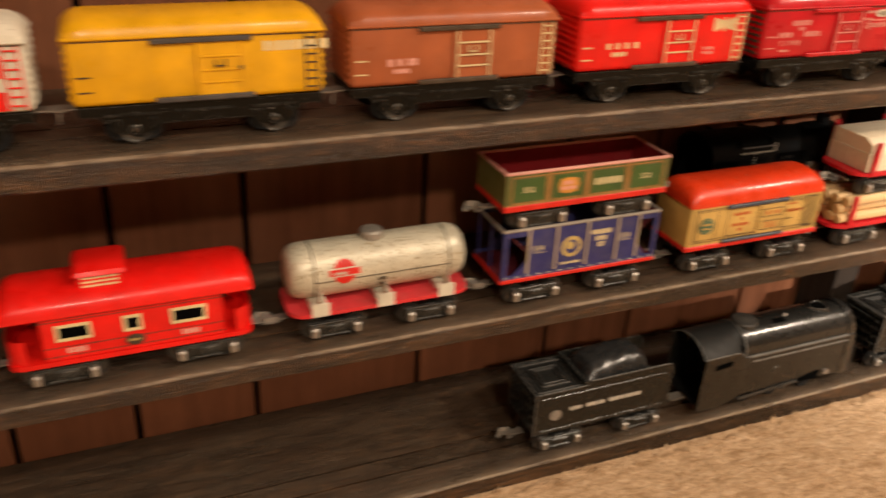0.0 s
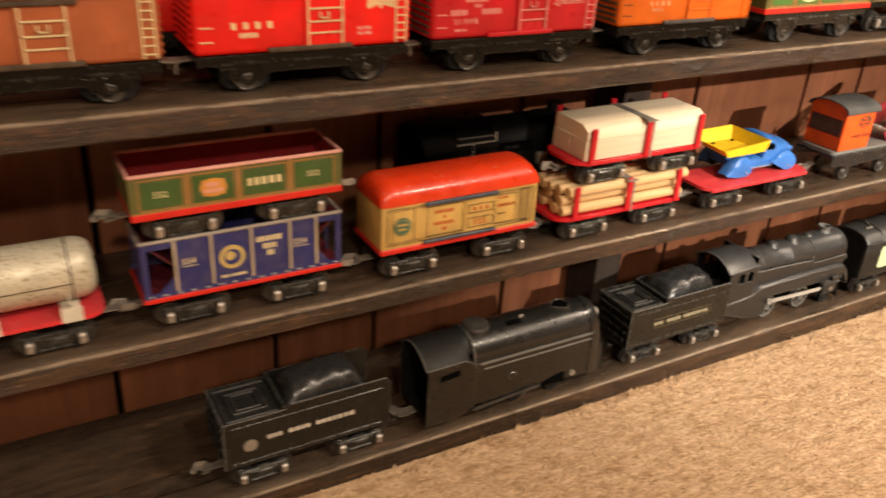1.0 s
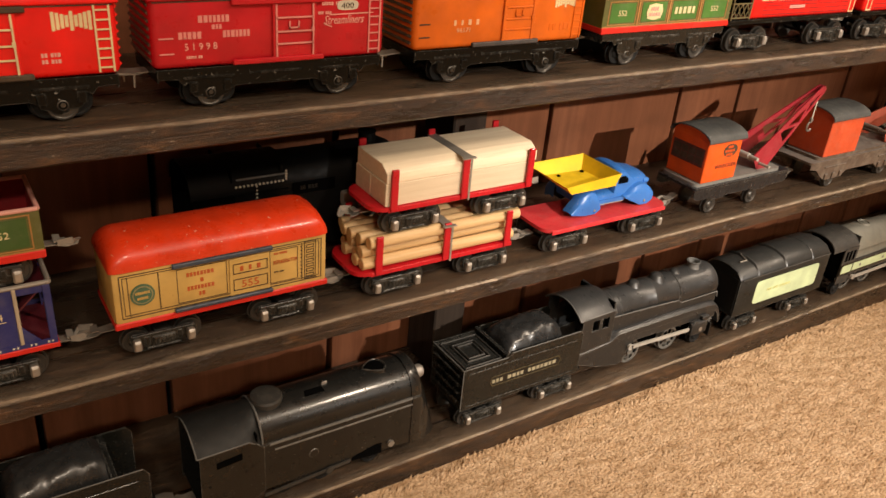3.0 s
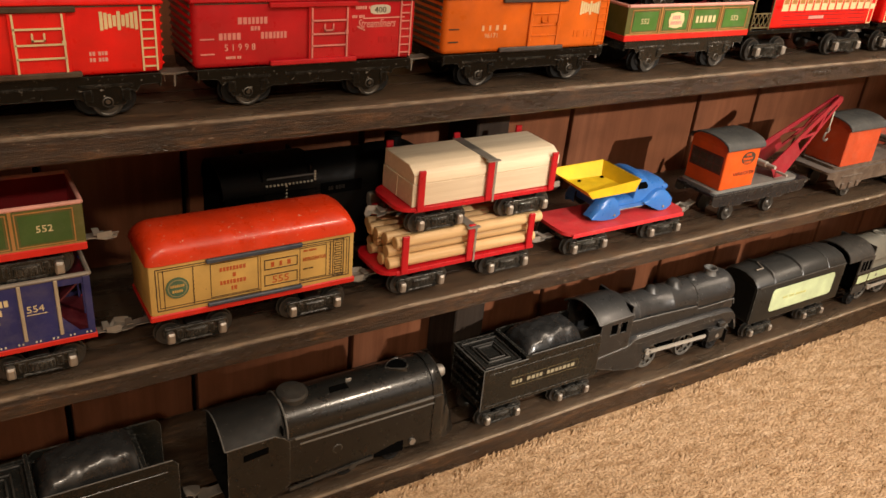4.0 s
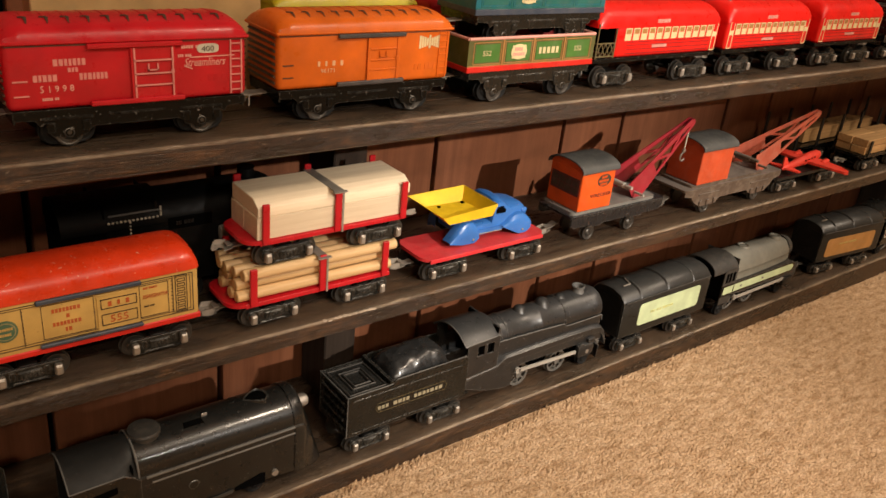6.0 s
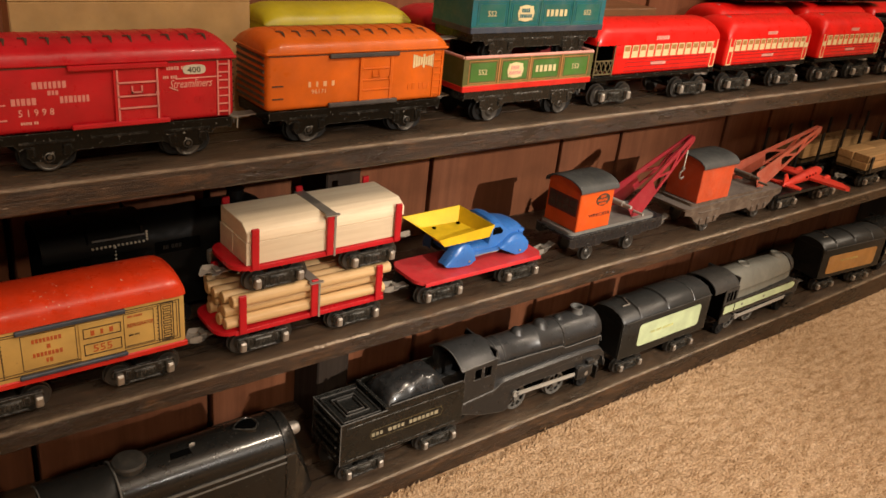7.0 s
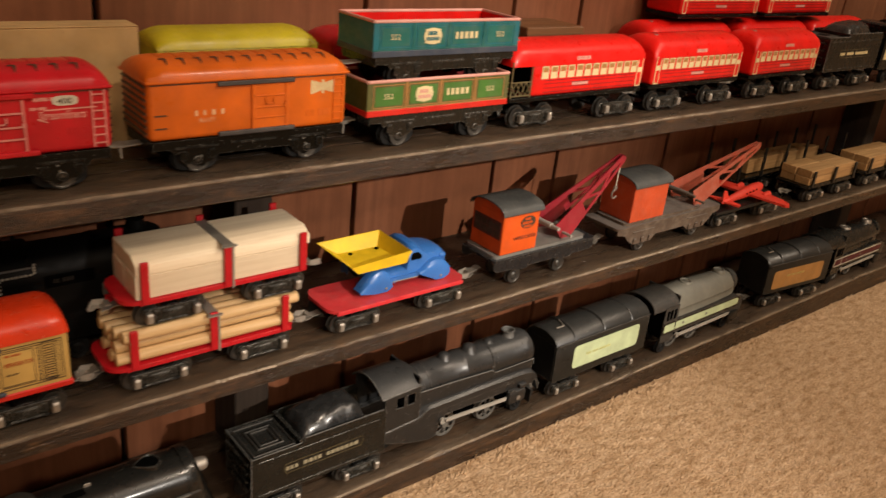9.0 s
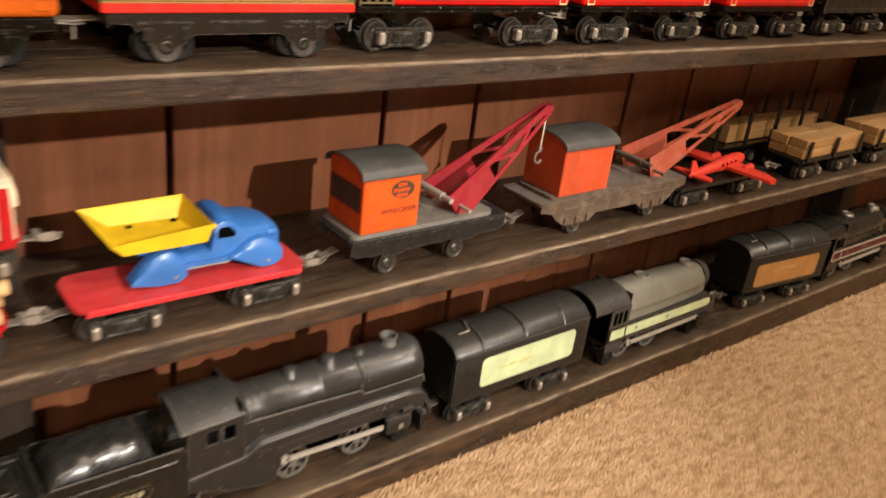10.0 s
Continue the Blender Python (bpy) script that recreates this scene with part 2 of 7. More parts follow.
TIMBER_TAN = timber("tan_lumber", (0.34, 0.19, 0.075), (0.52, 0.32, 0.14), "x", 2.2, 0.6, 0.05)
POST_WOOD = timber("grey_post", (0.022, 0.013, 0.008), (0.046, 0.029, 0.018), "z", 1.0, 0.92, 0.3)


def shelf_material(name, rubbed):
    """Dark-stained rough board: fine long grain, darker stain patches, rubbed brown patches, dust and pale nicks."""
    m, nt, p = material(name)
    info = node(nt, "ShaderNodeObjectInfo")
    c0 = nt.nodes.new("ShaderNodeTexCoord").outputs["Object"]
    moved = node(nt, "ShaderNodeVectorMath", {0: c0, 1: node(nt, "ShaderNodeMath", {0: info.outputs["Random"], 1: 7.0}, operation="MULTIPLY").outputs[0]}, operation="ADD").outputs[0]
    long_ = lambda sx, sy, sz: node(nt, "ShaderNodeMapping", {"Vector": moved, "Scale": (sx, sy, sz)}).outputs[0]
    fibre = noise_of(nt, long_(30, 620, 620), 1.0, 6, 0.7)
    figure = noise_of(nt, long_(12, 80, 95), 1.0, 9, 0.78)
    patch = noise_of(nt, long_(9, 34, 46), 1.0, 9, 0.72)
    rub = noise_of(nt, long_(14, 60, 70), 1.0, 8, 0.78)
    fleck = noise_of(nt, long_(130, 330, 330), 1.0, 5, 0.75)
    c = mixed(nt, ramp(nt, figure, [(0.36, grey(0)), (0.62, grey(1))]), (0.03, 0.0165, 0.0085), (0.112, 0.053, 0.021))
    c = mixed(nt, ramp(nt, fibre, [(0.4, grey(0.75)), (0.56, grey(0))]), c, (0.014, 0.009, 0.006))
    c = mixed(nt, ramp(nt, patch, [(0.46, grey(0)), (0.53, grey(0.8))]), c, (0.02, 0.013, 0.009))
    c = mixed(nt, ramp(nt, rub, [(0.58, grey(0)), (0.64, grey(0.55))]), c, (0.18, 0.09, 0.038))
    mottle = noise_of(nt, long_(70, 120, 130), 1.0, 7, 0.75)
    c = mixed(nt, ramp(nt, mottle, [(0.42, grey(0.6)), (0.54, grey(0))]), c, (0.016, 0.0095, 0.006))
    up = node(nt, "ShaderNodeSeparateXYZ", {0: node(nt, "ShaderNodeNewGeometry").outputs["Normal"]}).outputs[2]
    dust = node(nt, "ShaderNodeMath", {0: ramp(nt, up, [(0.93, grey(0)), (0.995, grey(0.55))]), 1: ramp(nt, figure, [(0.35, grey(0.15)), (0.65, grey(1))])}, operation="MULTIPLY").outputs[0]
    c = mixed(nt, dust, c, (0.115, 0.087, 0.06))
    # the front edge is rubbed to bare grey wood in long uneven stretches
    low = node(nt, "ShaderNodeSeparateXYZ", {0: c0}).outputs[2]
    ahead = node(nt, "ShaderNodeSeparateXYZ", {0: node(nt, "ShaderNodeNewGeometry").outputs["Normal"]}).outputs[1]
    edge = node(nt, "ShaderNodeMath", {0: low, 1: 250.0, 2: 1.0}, operation="MULTIPLY_ADD").outputs[0]
    edge = node(nt, "ShaderNodeMath", {0: ramp(nt, edge, [(0.2, grey(0)), (0.6, grey(rubbed))]), 1: ramp(nt, node(nt, "ShaderNodeMath", {0: ahead, 1: -1.0}, operation="MULTIPLY").outputs[0], [(0.05, grey(0)), (0.2, grey(1))])}, operation="MULTIPLY").outputs[0]
    worn = noise_of(nt, long_(28, 160, 160), 1.0, 7, 0.72)
    edge = node(nt, "ShaderNodeMath", {0: edge, 1: ramp(nt, worn, [(0.36, grey(0.1)), (0.56, grey(0.95))])}, operation="MULTIPLY").outputs[0]
    c = mixed(nt, edge, c, (0.27, 0.205, 0.14))
    c = mixed(nt, ramp(nt, fleck, [(0.63, grey(0)), (0.69, grey(0.75))]), c, (0.3, 0.23, 0.165))
    nt.links.new(c, p.inputs["Base Color"])
    nt.links.new(ramp(nt, patch, [(0.35, grey(0.44)), (0.6, grey(0.24))]), p.inputs["Roughness"])
    h = node(nt, "ShaderNodeMath", {0: fibre, 1: 0.6, 2: figure}, operation="MULTIPLY_ADD").outputs[0]
    nt.links.new(bump(nt, h, 1.0, 0.0016), p.inputs["Normal"])
    return m


SHELF_WOOD = shelf_material("dark_stained_shelf", 0.0)
FRONT_WOOD = shelf_material("dark_stained_worn_front", 1.0)
BARE_WOOD = paint("bare_splinter", (0.5, 0.42, 0.33), 0.7, 0.5, 0, (0.2, 0.14, 0.09), 0.2)


def carpet_material():
    m, nt, p = material("tan_carpet")
    fine = noise_of(nt, coords(nt, (0.7, 1, 1)), 300.0, 6, 0.8)
    tuft = noise_of(nt, coords(nt, (0.55, 1, 1)), 110.0, 6, 0.7)
    broad = noise_of(nt, coords(nt, (0.35, 1, 1)), 14.0, 5)
    rnd = node(nt, "ShaderNodeNewGeometry").outputs["Random Per Island"]
    c = mixed(nt, rnd, (0.46, 0.31, 0.175), (0.62, 0.435, 0.275))
    c = mixed(nt, ramp(nt, fine, [(0.38, grey(0.75)), (0.5, grey(0))]), c, (0.23, 0.135, 0.065))
    c = mixed(nt, ramp(nt, tuft, [(0.36, grey(0.6)), (0.48, grey(0))]), c, (0.28, 0.165, 0.085))
    c = mixed(nt, ramp(nt, tuft, [(0.56, grey(0)), (0.7, grey(0.5))]), c, (0.62, 0.45, 0.3))
    c = mixed(nt, ramp(nt, broad, [(0.35, grey(0)), (0.7, grey(0.25))]), c, (0.36, 0.23, 0.125))
    clump = noise_of(nt, coords(nt, (0.34, 1, 1)), 120.0, 5, 0.7)
    c = mixed(nt, ramp(nt, clump, [(0.36, grey(0.7)), (0.46, grey(0))]), c, (0.3, 0.18, 0.09))
    c = mixed(nt, ramp(nt, clump, [(0.52, grey(0)), (0.66, grey(0.6))]), c, (0.68, 0.5, 0.34))
    nt.links.new(c, p.inputs["Base Color"])
    p.inputs["Roughness"].default_value = 1.0
    p.inputs["Specular IOR Level"].default_value = 0.1
    nt.links.new(bump(nt, fine, 0.6, 0.002), p.inputs["Normal"])
    return m


CARPET = carpet_material()


def plaster(name, colour):
    m, nt, p = material(name)
    n = noise_of(nt, coords(nt), 18.0, 5)
    nt.links.new(mixed(nt, n, tuple(x * 0.85 for x in colour), colour), p.inputs["Base Color"])
    p.inputs["Roughness"].default_value = 0.85
    nt.links.new(bump(nt, n, 0.2, 0.002), p.inputs["Normal"])
    return m


ROOM_WALL = plaster("room_wall", (0.3, 0.22, 0.14))
CEILING = plaster("room_ceiling", (0.6, 0.5, 0.38))


# ---- mesh tools ----
def thing(name, m, label, category, group=""):
    ob = new(name)
    ob.empty_display_size = 0.02
    ob.matrix_world = m
    return tagged(ob, label, category, group)


def mesh_of(name, bm, mat):
    bmesh.ops.recalc_face_normals(bm, faces=bm.faces[:])
    me = bpy.data.meshes.new(name)
    bm.to_mesh(me)
    bm.free()
    me.materials.append(mat)
    me.polygons.foreach_set("use_smooth", [True] * len(me.polygons))
    me.set_sharp_from_angle(angle=radians(32))
    return me


def put(name, me, parent, m=None, label=""):
    ob = new(name, me)
    ob.parent = parent
    if m is not None:
        ob.matrix_basis = m
    return tagged(ob, label)


def part(name, bm, mat, parent, label="", m=None):
    return put(name, mesh_of(name, bm, mat), parent, m, label)


def at(x=0, y=0, z=0, rx=0, ry=0, rz=0):
    return pose(x, y, z, rx, ry, rz)


def bx(bm, x0, x1, y0, y1, z0, z1, bev=0.0, seg=1, m=None):
    t = Matrix.LocRotScale(((x0 + x1) / 2, (y0 + y1) / 2, (z0 + z1) / 2), None, (abs(x1 - x0), abs(y1 - y0), abs(z1 - z0)))
    vs = bmesh.ops.create_cube(bm, size=1, matrix=(m @ t) if m is not None else t)["verts"]
    if bev:
        es = list({e for v in vs for e in v.link_edges})
        bmesh.ops.bevel(bm, geom=es, offset=bev, segments=seg, affect="EDGES", profile=0.5)
    return bm


def box(x0, x1, y0, y1, z0, z1, bev=0.0, seg=1):
    return bx(bmesh.new(), x0, x1, y0, y1, z0, z1, bev, seg)


def cy(bm, c, r, h, axis="z", seg=20, r2=None):
    turn = {"z": Matrix.Identity(4), "x": pose(0, 0, 0, 0, 90, 0), "y": pose(0, 0, 0, 90, 0, 0)}[axis]
    bmesh.ops.create_cone(bm, cap_ends=True, segments=seg, radius1=r, radius2=r if r2 is None else r2, depth=h, matrix=Matrix.Translation(c) @ turn)
    return bm


def rod(bm, a, b, r, seg=8):
    a, b = Vector(a), Vector(b)
    q = (b - a).to_track_quat("Z", "Y").to_matrix().to_4x4()
    bmesh.ops.create_cone(bm, cap_ends=True, segments=seg, radius1=r, radius2=r, depth=(b - a).length, matrix=Matrix.Translation((a + b) / 2) @ q)
    return bm


def bar(bm, a, b, w, h):
    """A square bar from a to b, w across in y and h across the other way."""
    a, b = Vector(a), Vector(b)
    d = (b - a).normalized()
    side = Vector((0, 1, 0)) if abs(d.y) < 0.9 else Vector((1, 0, 0))
    up = d.cross(side).normalized()
    side = up.cross(d).normalized()
    ring = lambda p: [bm.verts.new(p + side * w / 2 * i + up * h / 2 * j) for i, j in ((-1, -1), (1, -1), (1, 1), (-1, 1))]
    r0, r1 = ring(a), ring(b)
    for k in range(4):
        bm.faces.new((r0[k], r0[(k + 1) % 4], r1[(k + 1) % 4], r1[k]))
    bm.faces.new(r0), bm.faces.new(r1)
    return bm


def prism(bm, pts, lo, hi, axis):
    """A flat outline drawn out along an axis: x takes (y, z), y takes (x, z), z takes (x, y)."""
    put3 = {"x": lambda p, t: (t, p[0], p[1]), "y": lambda p, t: (p[0], t, p[1]), "z": lambda p, t: (p[0], p[1], t)}[axis]
    a = [bm.verts.new(put3(p, lo)) for p in pts]
    b = [bm.verts.new(put3(p, hi)) for p in pts]
    n = len(pts)
    for k in range(n):
        bm.faces.new((a[k], a[(k + 1) % n], b[(k + 1) % n], b[k]))
    bm.faces.new(a), bm.faces.new(b)
    return bm


def skin(bm, rings, closed=True, caps=True):
    rows = [[bm.verts.new(p) for p in r] for r in rings]
    n = len(rows[0])
    for r0, r1 in zip(rows, rows[1:]):
        for k in range(n if closed else n - 1):
            bm.faces.new((r0[k], r0[(k + 1) % n], r1[(k + 1) % n], r1[k]))
    if caps:
        bm.faces.new(rows[0]), bm.faces.new(rows[-1])
    return bm


def lathe(bm, prof, seg=24, centre=(0, 0, 0), axis="x"):
    rings = []
    for x, r in prof:
        ring = []
        for k in range(seg):
            a = 2 * math.pi * k / seg
            c, s = r * math.cos(a), r * math.sin(a)
            ring.append({"x": (x, c, s), "z": (c, s, x), "y": (c, x, s)}[axis])
        rings.append([Vector(p) + Vector(centre) for p in ring])
    return skin(bm, rings)


def arc(w, h, n=10, z=0.0, power=2.0):
    """A bowed line from (-w, z) over (0, z + h) to (w, z)."""
    out = []
    for k in range(n + 1):
        a = math.pi * (1 - k / n)
        out.append((w * math.cos(a), z + h * math.sin(a) ** (2 / power)))
    return out


def words(name, text, size, parent, m, mat, squeeze=1.0, depth=0.00025, slant=0.0):
    """Raised lettering as a mesh, facing -y, its left foot at the pose m."""
    cu = bpy.data.curves.new(name, "FONT")
    cu.body, cu.size, cu.extrude, cu.resolution_u, cu.shear = text, size, depth, 2, slant
    tmp = bpy.data.objects.new(name, cu)
    scene.collection.objects.link(tmp)
    me = bpy.data.meshes.new_from_object(tmp.evaluated_get(bpy.context.evaluated_depsgraph_get()))
    bpy.data.objects.remove(tmp)
    bpy.data.curves.remove(cu)
    me.transform(pose(0, 0, 0, 90, 0, 0) @ Matrix.Diagonal((squeeze, 1, 1, 1)))
    me.materials.clear()
    me.materials.append(mat)
    return put(name, me, parent, m)


def bars(name, lengths, size, parent, x, y, z, mat, gap=0.55, slope=0.0, tilt=0.0, width=0.59):
    """Printing that stands for a name: a row of small blocks for each word, on a face that looks along -y."""
    bm = bmesh.new()
    cx = 0.0
    rnd = random.Random(len(lengths) * 7 + int(x * 1e4))
    for n in lengths:
        for k in range(n):
            w = size * width * rnd.uniform(0.75, 1.2)
            bx(bm, cx, cx + w, -0.00025, 0.00025, slope * cx, slope * cx + size)
            cx += w + size * width * 0.36
        cx += size * gap
    return part(name, bm, mat, parent, m=at(x, y, z, 0, 0, tilt))


# ---- the room ----
def slab(name, x0, x1, y0, y1, z0, z1, mat, label=""):
    return tagged(new(name, mesh_of(name, box(x0, x1, y0, y1, z0, z1), mat)), label, kind="structure")


slab("floor", -2.2, 4.2, -4.0, 0.72, -0.06, 0.0, CARPET, "tan cut-pile carpet floor")
slab("wall_south", -2.2, 4.2, -4.1, -4.003, -0.06, 2.45, ROOM_WALL)
slab("wall_west", -2.3, -2.203, -4.1, 0.8, -0.06, 2.45, ROOM_WALL)
slab("wall_east", 4.203, 4.3, -4.1, 0.8, -0.06, 2.45, ROOM_WALL)
slab("ceiling", -2.3, 4.3, -4.1, 0.8, 2.453, 2.5, CEILING)
wall = slab("wall_north", -2.2, 4.2, 0.662, 0.8, -0.06, 2.45, VOID, "wall of upright red-brown wooden boards")


def carpet_pile():
    rng = np.random.default_rng(3)
    step = 0.0026
    gx, gy = np.meshgrid(np.arange(0.2, 2.1, step), np.arange(0.02, 0.4915, step))
    n = gx.size
    cx, cyy = gx.ravel() + rng.uniform(-0.0014, 0.0014, n), gy.ravel() + rng.uniform(-0.0014, 0.0014, n)
    a = rng.uniform(0, 6.28, n)
    r, h = rng.uniform(0.0014, 0.0024, n), rng.uniform(0.0008, 0.002, n)
    clump = np.array([noise.noise((x * 60, y * 170, 0.7)) for x, y in zip(cx, cyy)])
    h = h + 0.0022 * np.clip(clump + 0.1, 0, 0.8)
    # longer tufts stand up along the foot of the shelf
    h = h + (cyy > 0.478) * rng.uniform(0, 0.006, n) * np.clip(clump + 0.5, 0, 1)
    lean = rng.uniform(-0.0012, 0.0012, (2, n)) + np.array([[0.0012], [-0.0006]])
    v = np.zeros((n, 4, 3))
    for k in range(3):
        v[:, k, 0], v[:, k, 1], v[:, k, 2] = cx + r * np.cos(a + 2.094 * k), cyy + r * np.sin(a + 2.094 * k), 0.0002
    v[:, 3, 0], v[:, 3, 1], v[:, 3, 2] = cx + lean[0], cyy + lean[1], h
    base = (np.arange(n) * 4)[:, None, None]
    f = (base + np.array([[0, 1, 3], [1, 2, 3], [2, 0, 3]])[None]).reshape(-1, 3)
    me = bpy.data.meshes.new("carpet_pile")
    me.from_pydata(v.reshape(-1, 3).tolist(), [], f.tolist())
    me.materials.append(CARPET)
    me.polygons.foreach_set("use_smooth", [True] * len(me.polygons))
    return tagged(new("carpet_pile", me), "tan and brown flecked carpet pile", "carpet", kind="stuff")


carpet_pile()

JOINTS = (-2.2, -2.02, -1.8, -1.64, -1.48, -1.3, -1.1, -0.9, -0.74, -0.55, -0.4, -0.24, -0.12, -0.017, 0.092, 0.258, 0.408, 0.516, 0.676, 0.924, 1.118, 1.226, 1.453, 1.567, 1.692, 1.86, 2.02, 2.2, 2.42, 2.6, 2.85, 3.1, 3.27, 3.45, 3.66, 3.8, 4.02, 4.2)
for a, b in zip(JOINTS, JOINTS[1:]):
    part("plank", box(a + 0.0025, b - 0.0025, 0.649, 0.664, 0.0, 2.44, 0.0025, 2), PANEL_WOOD, wall)


# ---- shelves ----
def front_board(x0, x1, y0, y1, t, seed, step=0.008):
    """The front plank of a shelf, its edge worn and nicked; its top lies at z 0 and a tongue runs under the next plank."""
    rings = []
    n = int((x1 - x0) / step)
    for k in range(n + 1):
        x = x0 + (x1 - x0) * k / n
        wob = noise.noise((x * 9, seed, 0)) * 0.0011
        nick = max(0.0, noise.noise((x * 30, seed, 4)) - 0.22) * 0.0035 + abs(noise.noise((x * 70, seed, 7))) * 0.0005
        low = max(0.0, noise.noise((x * 24, seed, 9)) - 0.25) * 0.003
        top = noise.noise((x * 5, seed, 2)) * 0.0004
        mid = noise.noise((x * 15, seed, 12)) * 0.0007
        pts = [(y0 + wob, -t + 0.0015 + low), (y0 + wob + mid, -min(t, 0.02) * 0.55), (y0 + wob + 0.0005, -0.0022 - nick), (y0 + wob + 0.0018 + nick, -0.0006 + top), (y0 + 0.006 + nick, top)]
        pts += [(y1 - 0.0008, top), (y1 - 0.0006, -0.0035), (y1 + 0.0007, -0.0035), (y1 + 0.0007, -t), (y0 + wob + 0.002 + low, -t)]
        rings.append([(x, *p) for p in pts])
    return skin(bmesh.new(), rings)


def rear_board(x0, x1, ya, yb, t, tongue):
    """A plank behind the front one, with a tongue under the next where another follows."""
    pts = [(ya + 0.0009, 0.0), (yb - 0.0008, 0.0)]
    pts += [(yb - 0.0006, -0.0035), (yb + 0.0007, -0.0035), (yb + 0.0007, -t)] if tongue else [(yb - 0.0008, -t)]
    pts += [(ya + 0.0009, -t)]
    return skin(bmesh.new(), [[(x, *p) for p in pts] for x in (x0, x1)])


def shelf(m, y0, t, centre, seed, label, chips=()):
    ob = thing("shelf", m, label, "shelf", "long display shelves")
    g0, g1 = centre - 0.003, centre + 0.018
    part("front_board", front_board(-1.3, 3.1, y0, g0, t, seed), FRONT_WOOD, ob, "worn front plank with nicked edge")
    part("middle_board", rear_board(-1.3, 3.1, g0, g1, t, True), SHELF_WOOD, ob)
    part("back_board", rear_board(-1.3, 3.1, g1, 0.6488, t, False), SHELF_WOOD, ob)
    # pale splinters where the front edge was knocked
    for x0, x1, n in chips:
        bm = bmesh.new()
        rnd = random.Random(int(x0 * 1000))
        for k in range(n):
            x = x0 + (x1 - x0) * (k + rnd.uniform(0, 0.6)) / n
            ln, z = rnd.uniform(0.7, 1.6) * (x1 - x0) / n, rnd.uniform(-0.0022, -0.0008)
            prism(bm, [(x, z), (x + ln * 0.4, z + 0.0007), (x + ln, z + 0.0003), (x + ln * 0.6, z - 0.0004)], y0 - 0.0006, y0 + 0.0022, "y")
        part("edge_splinter", bm, BARE_WOOD, ob, "pale bare splinters in the front edge")
    return ob


ROW = {"top": 0.536, "mid": 0.534, "low": 0.5285}
SLOPE = 0.67
TOP_Z = lambda x: 0.3504 + 0.0117 * x
MID_Z = lambda x: 0.1817 + 0.0112 * x
LOW_Z = lambda x: 0.0152 + 0.0105 * x
shelf(pose(0, 0, LOW_Z(0), 0, -0.602, 0), 0.4935, 0.052, ROW["low"], 1.3, "dark-stained low wooden shelf board resting on the carpet")
shelf(pose(0, 0, MID_Z(0), 0, -0.642, 0), 0.496, 0.0172, ROW["mid"], 5.1, "dark-stained wooden shelf board with worn front edge", ((0.703, 0.755, 11), (1.262, 1.268, 2)))
shelf(pose(0, 0, 0.3504, 0, -SLOPE, 0), 0.491, 0.0185, ROW["top"], 9.7, "dark-stained upper shelf board, dusty with nicked edge")


def post(x, low, high):
    bm = bmesh.new()
    bx(bm, x, x + 0.036, 0.599, 0.648, low, high, 0.0015)
    ob = new("shelf_post", mesh_of("shelf_post", bm, POST_WOOD))
    return tagged(ob, "grey-brown upright wooden shelf support against the wall", "post", "shelf supports")


for x in (-0.45, 0.7675, 1.97):
    post(x, LOW_Z(x), MID_Z(x + 0.02) - 0.0172)
    post(x, MID_Z(x), TOP_Z(x + 0.02) - 0.0185)


def place(row, a, b, back=0.0, lift=0.0, turn=0.0):
    """The base of a vehicle that stands from a to b on a shelf."""
    x = (a + b) / 2
    z, tip = {"top": (TOP_Z(x), -SLOPE), "mid": (MID_Z(x), -0.642), "low": (LOW_Z(x), -0.602)}[row]
    return pose(x, ROW[row] + back, z + lift, 0, tip, turn)


# ---- parts that many vehicles share ----
def wheel_mesh(r, w, mat):
    return mesh_of("wheel", lathe(bmesh.new(), [(-w / 2, r * 0.25), (-w / 2 - 0.0008, r * 0.3), (-w / 2, r * 0.5), (-w / 2 + 0.0006, r * 0.55), (-w / 2 + 0.0004, r * 0.82), (-w / 2, r * 0.88), (-w / 2, r), (w * 0.25, r * 1.0), (w * 0.25, r * 1.14), (w / 2, r * 1.12), (w / 2, r * 0.2)], 20, axis="y"), mat)


WHEEL = wheel_mesh(0.0086, 0.005, WHEEL_STEEL)
WHEEL_DARK = wheel_mesh(0.0086, 0.005, WHEEL_BLACK)
WHEEL_COACH = wheel_mesh(0.0098, 0.005, WHEEL_STEEL)
AXLE_BOX = mesh_of("axle_box", bx(box(-0.0026, 0.0026, -0.003, 0.003, -0.0046, 0.0036, 0.0008), -0.0021, 0.0021, -0.0034, -0.002, -0.0036, 0.0026, 0.0005), STEEL)


def frame_side_mesh():
    """A pressed truck side: sunk springs in the middle, arms to both axles, studs."""
    bm = bmesh.new()
    prism(bm, [(-0.021, 0.005), (0.021, 0.005), (0.0222, 0.003), (0.021, -0.005), (0.0135, -0.0085), (0.009, -0.0078), (-0.009, -0.0078), (-0.0135, -0.0085), (-0.021, -0.005), (-0.0222, 0.003)], -0.0008, 0.0008, "y")
    bx(bm, -0.0075, 0.0075, -0.0021, 0, -0.0046, 0.002, 0.0006)
    for x in (-0.0045, -0.0015, 0.0015, 0.0045):
        cy(bm, (x, -0.0022, -0.0013), 0.0011, 0.005, "z", 6)
    for x in (-0.011, 0.011):
        bx(bm, x - 0.0016, x + 0.0016, -0.0016, 0, -0.004, 0.003, 0.0005)
    bx(bm, -0.0205, 0.0205, -0.0018, 0, 0.0032, 0.005, 0.0004)
    bx(bm, -0.011, 0.011, -0.0016, 0, -0.0076, -0.006, 0.0004)
    return bm


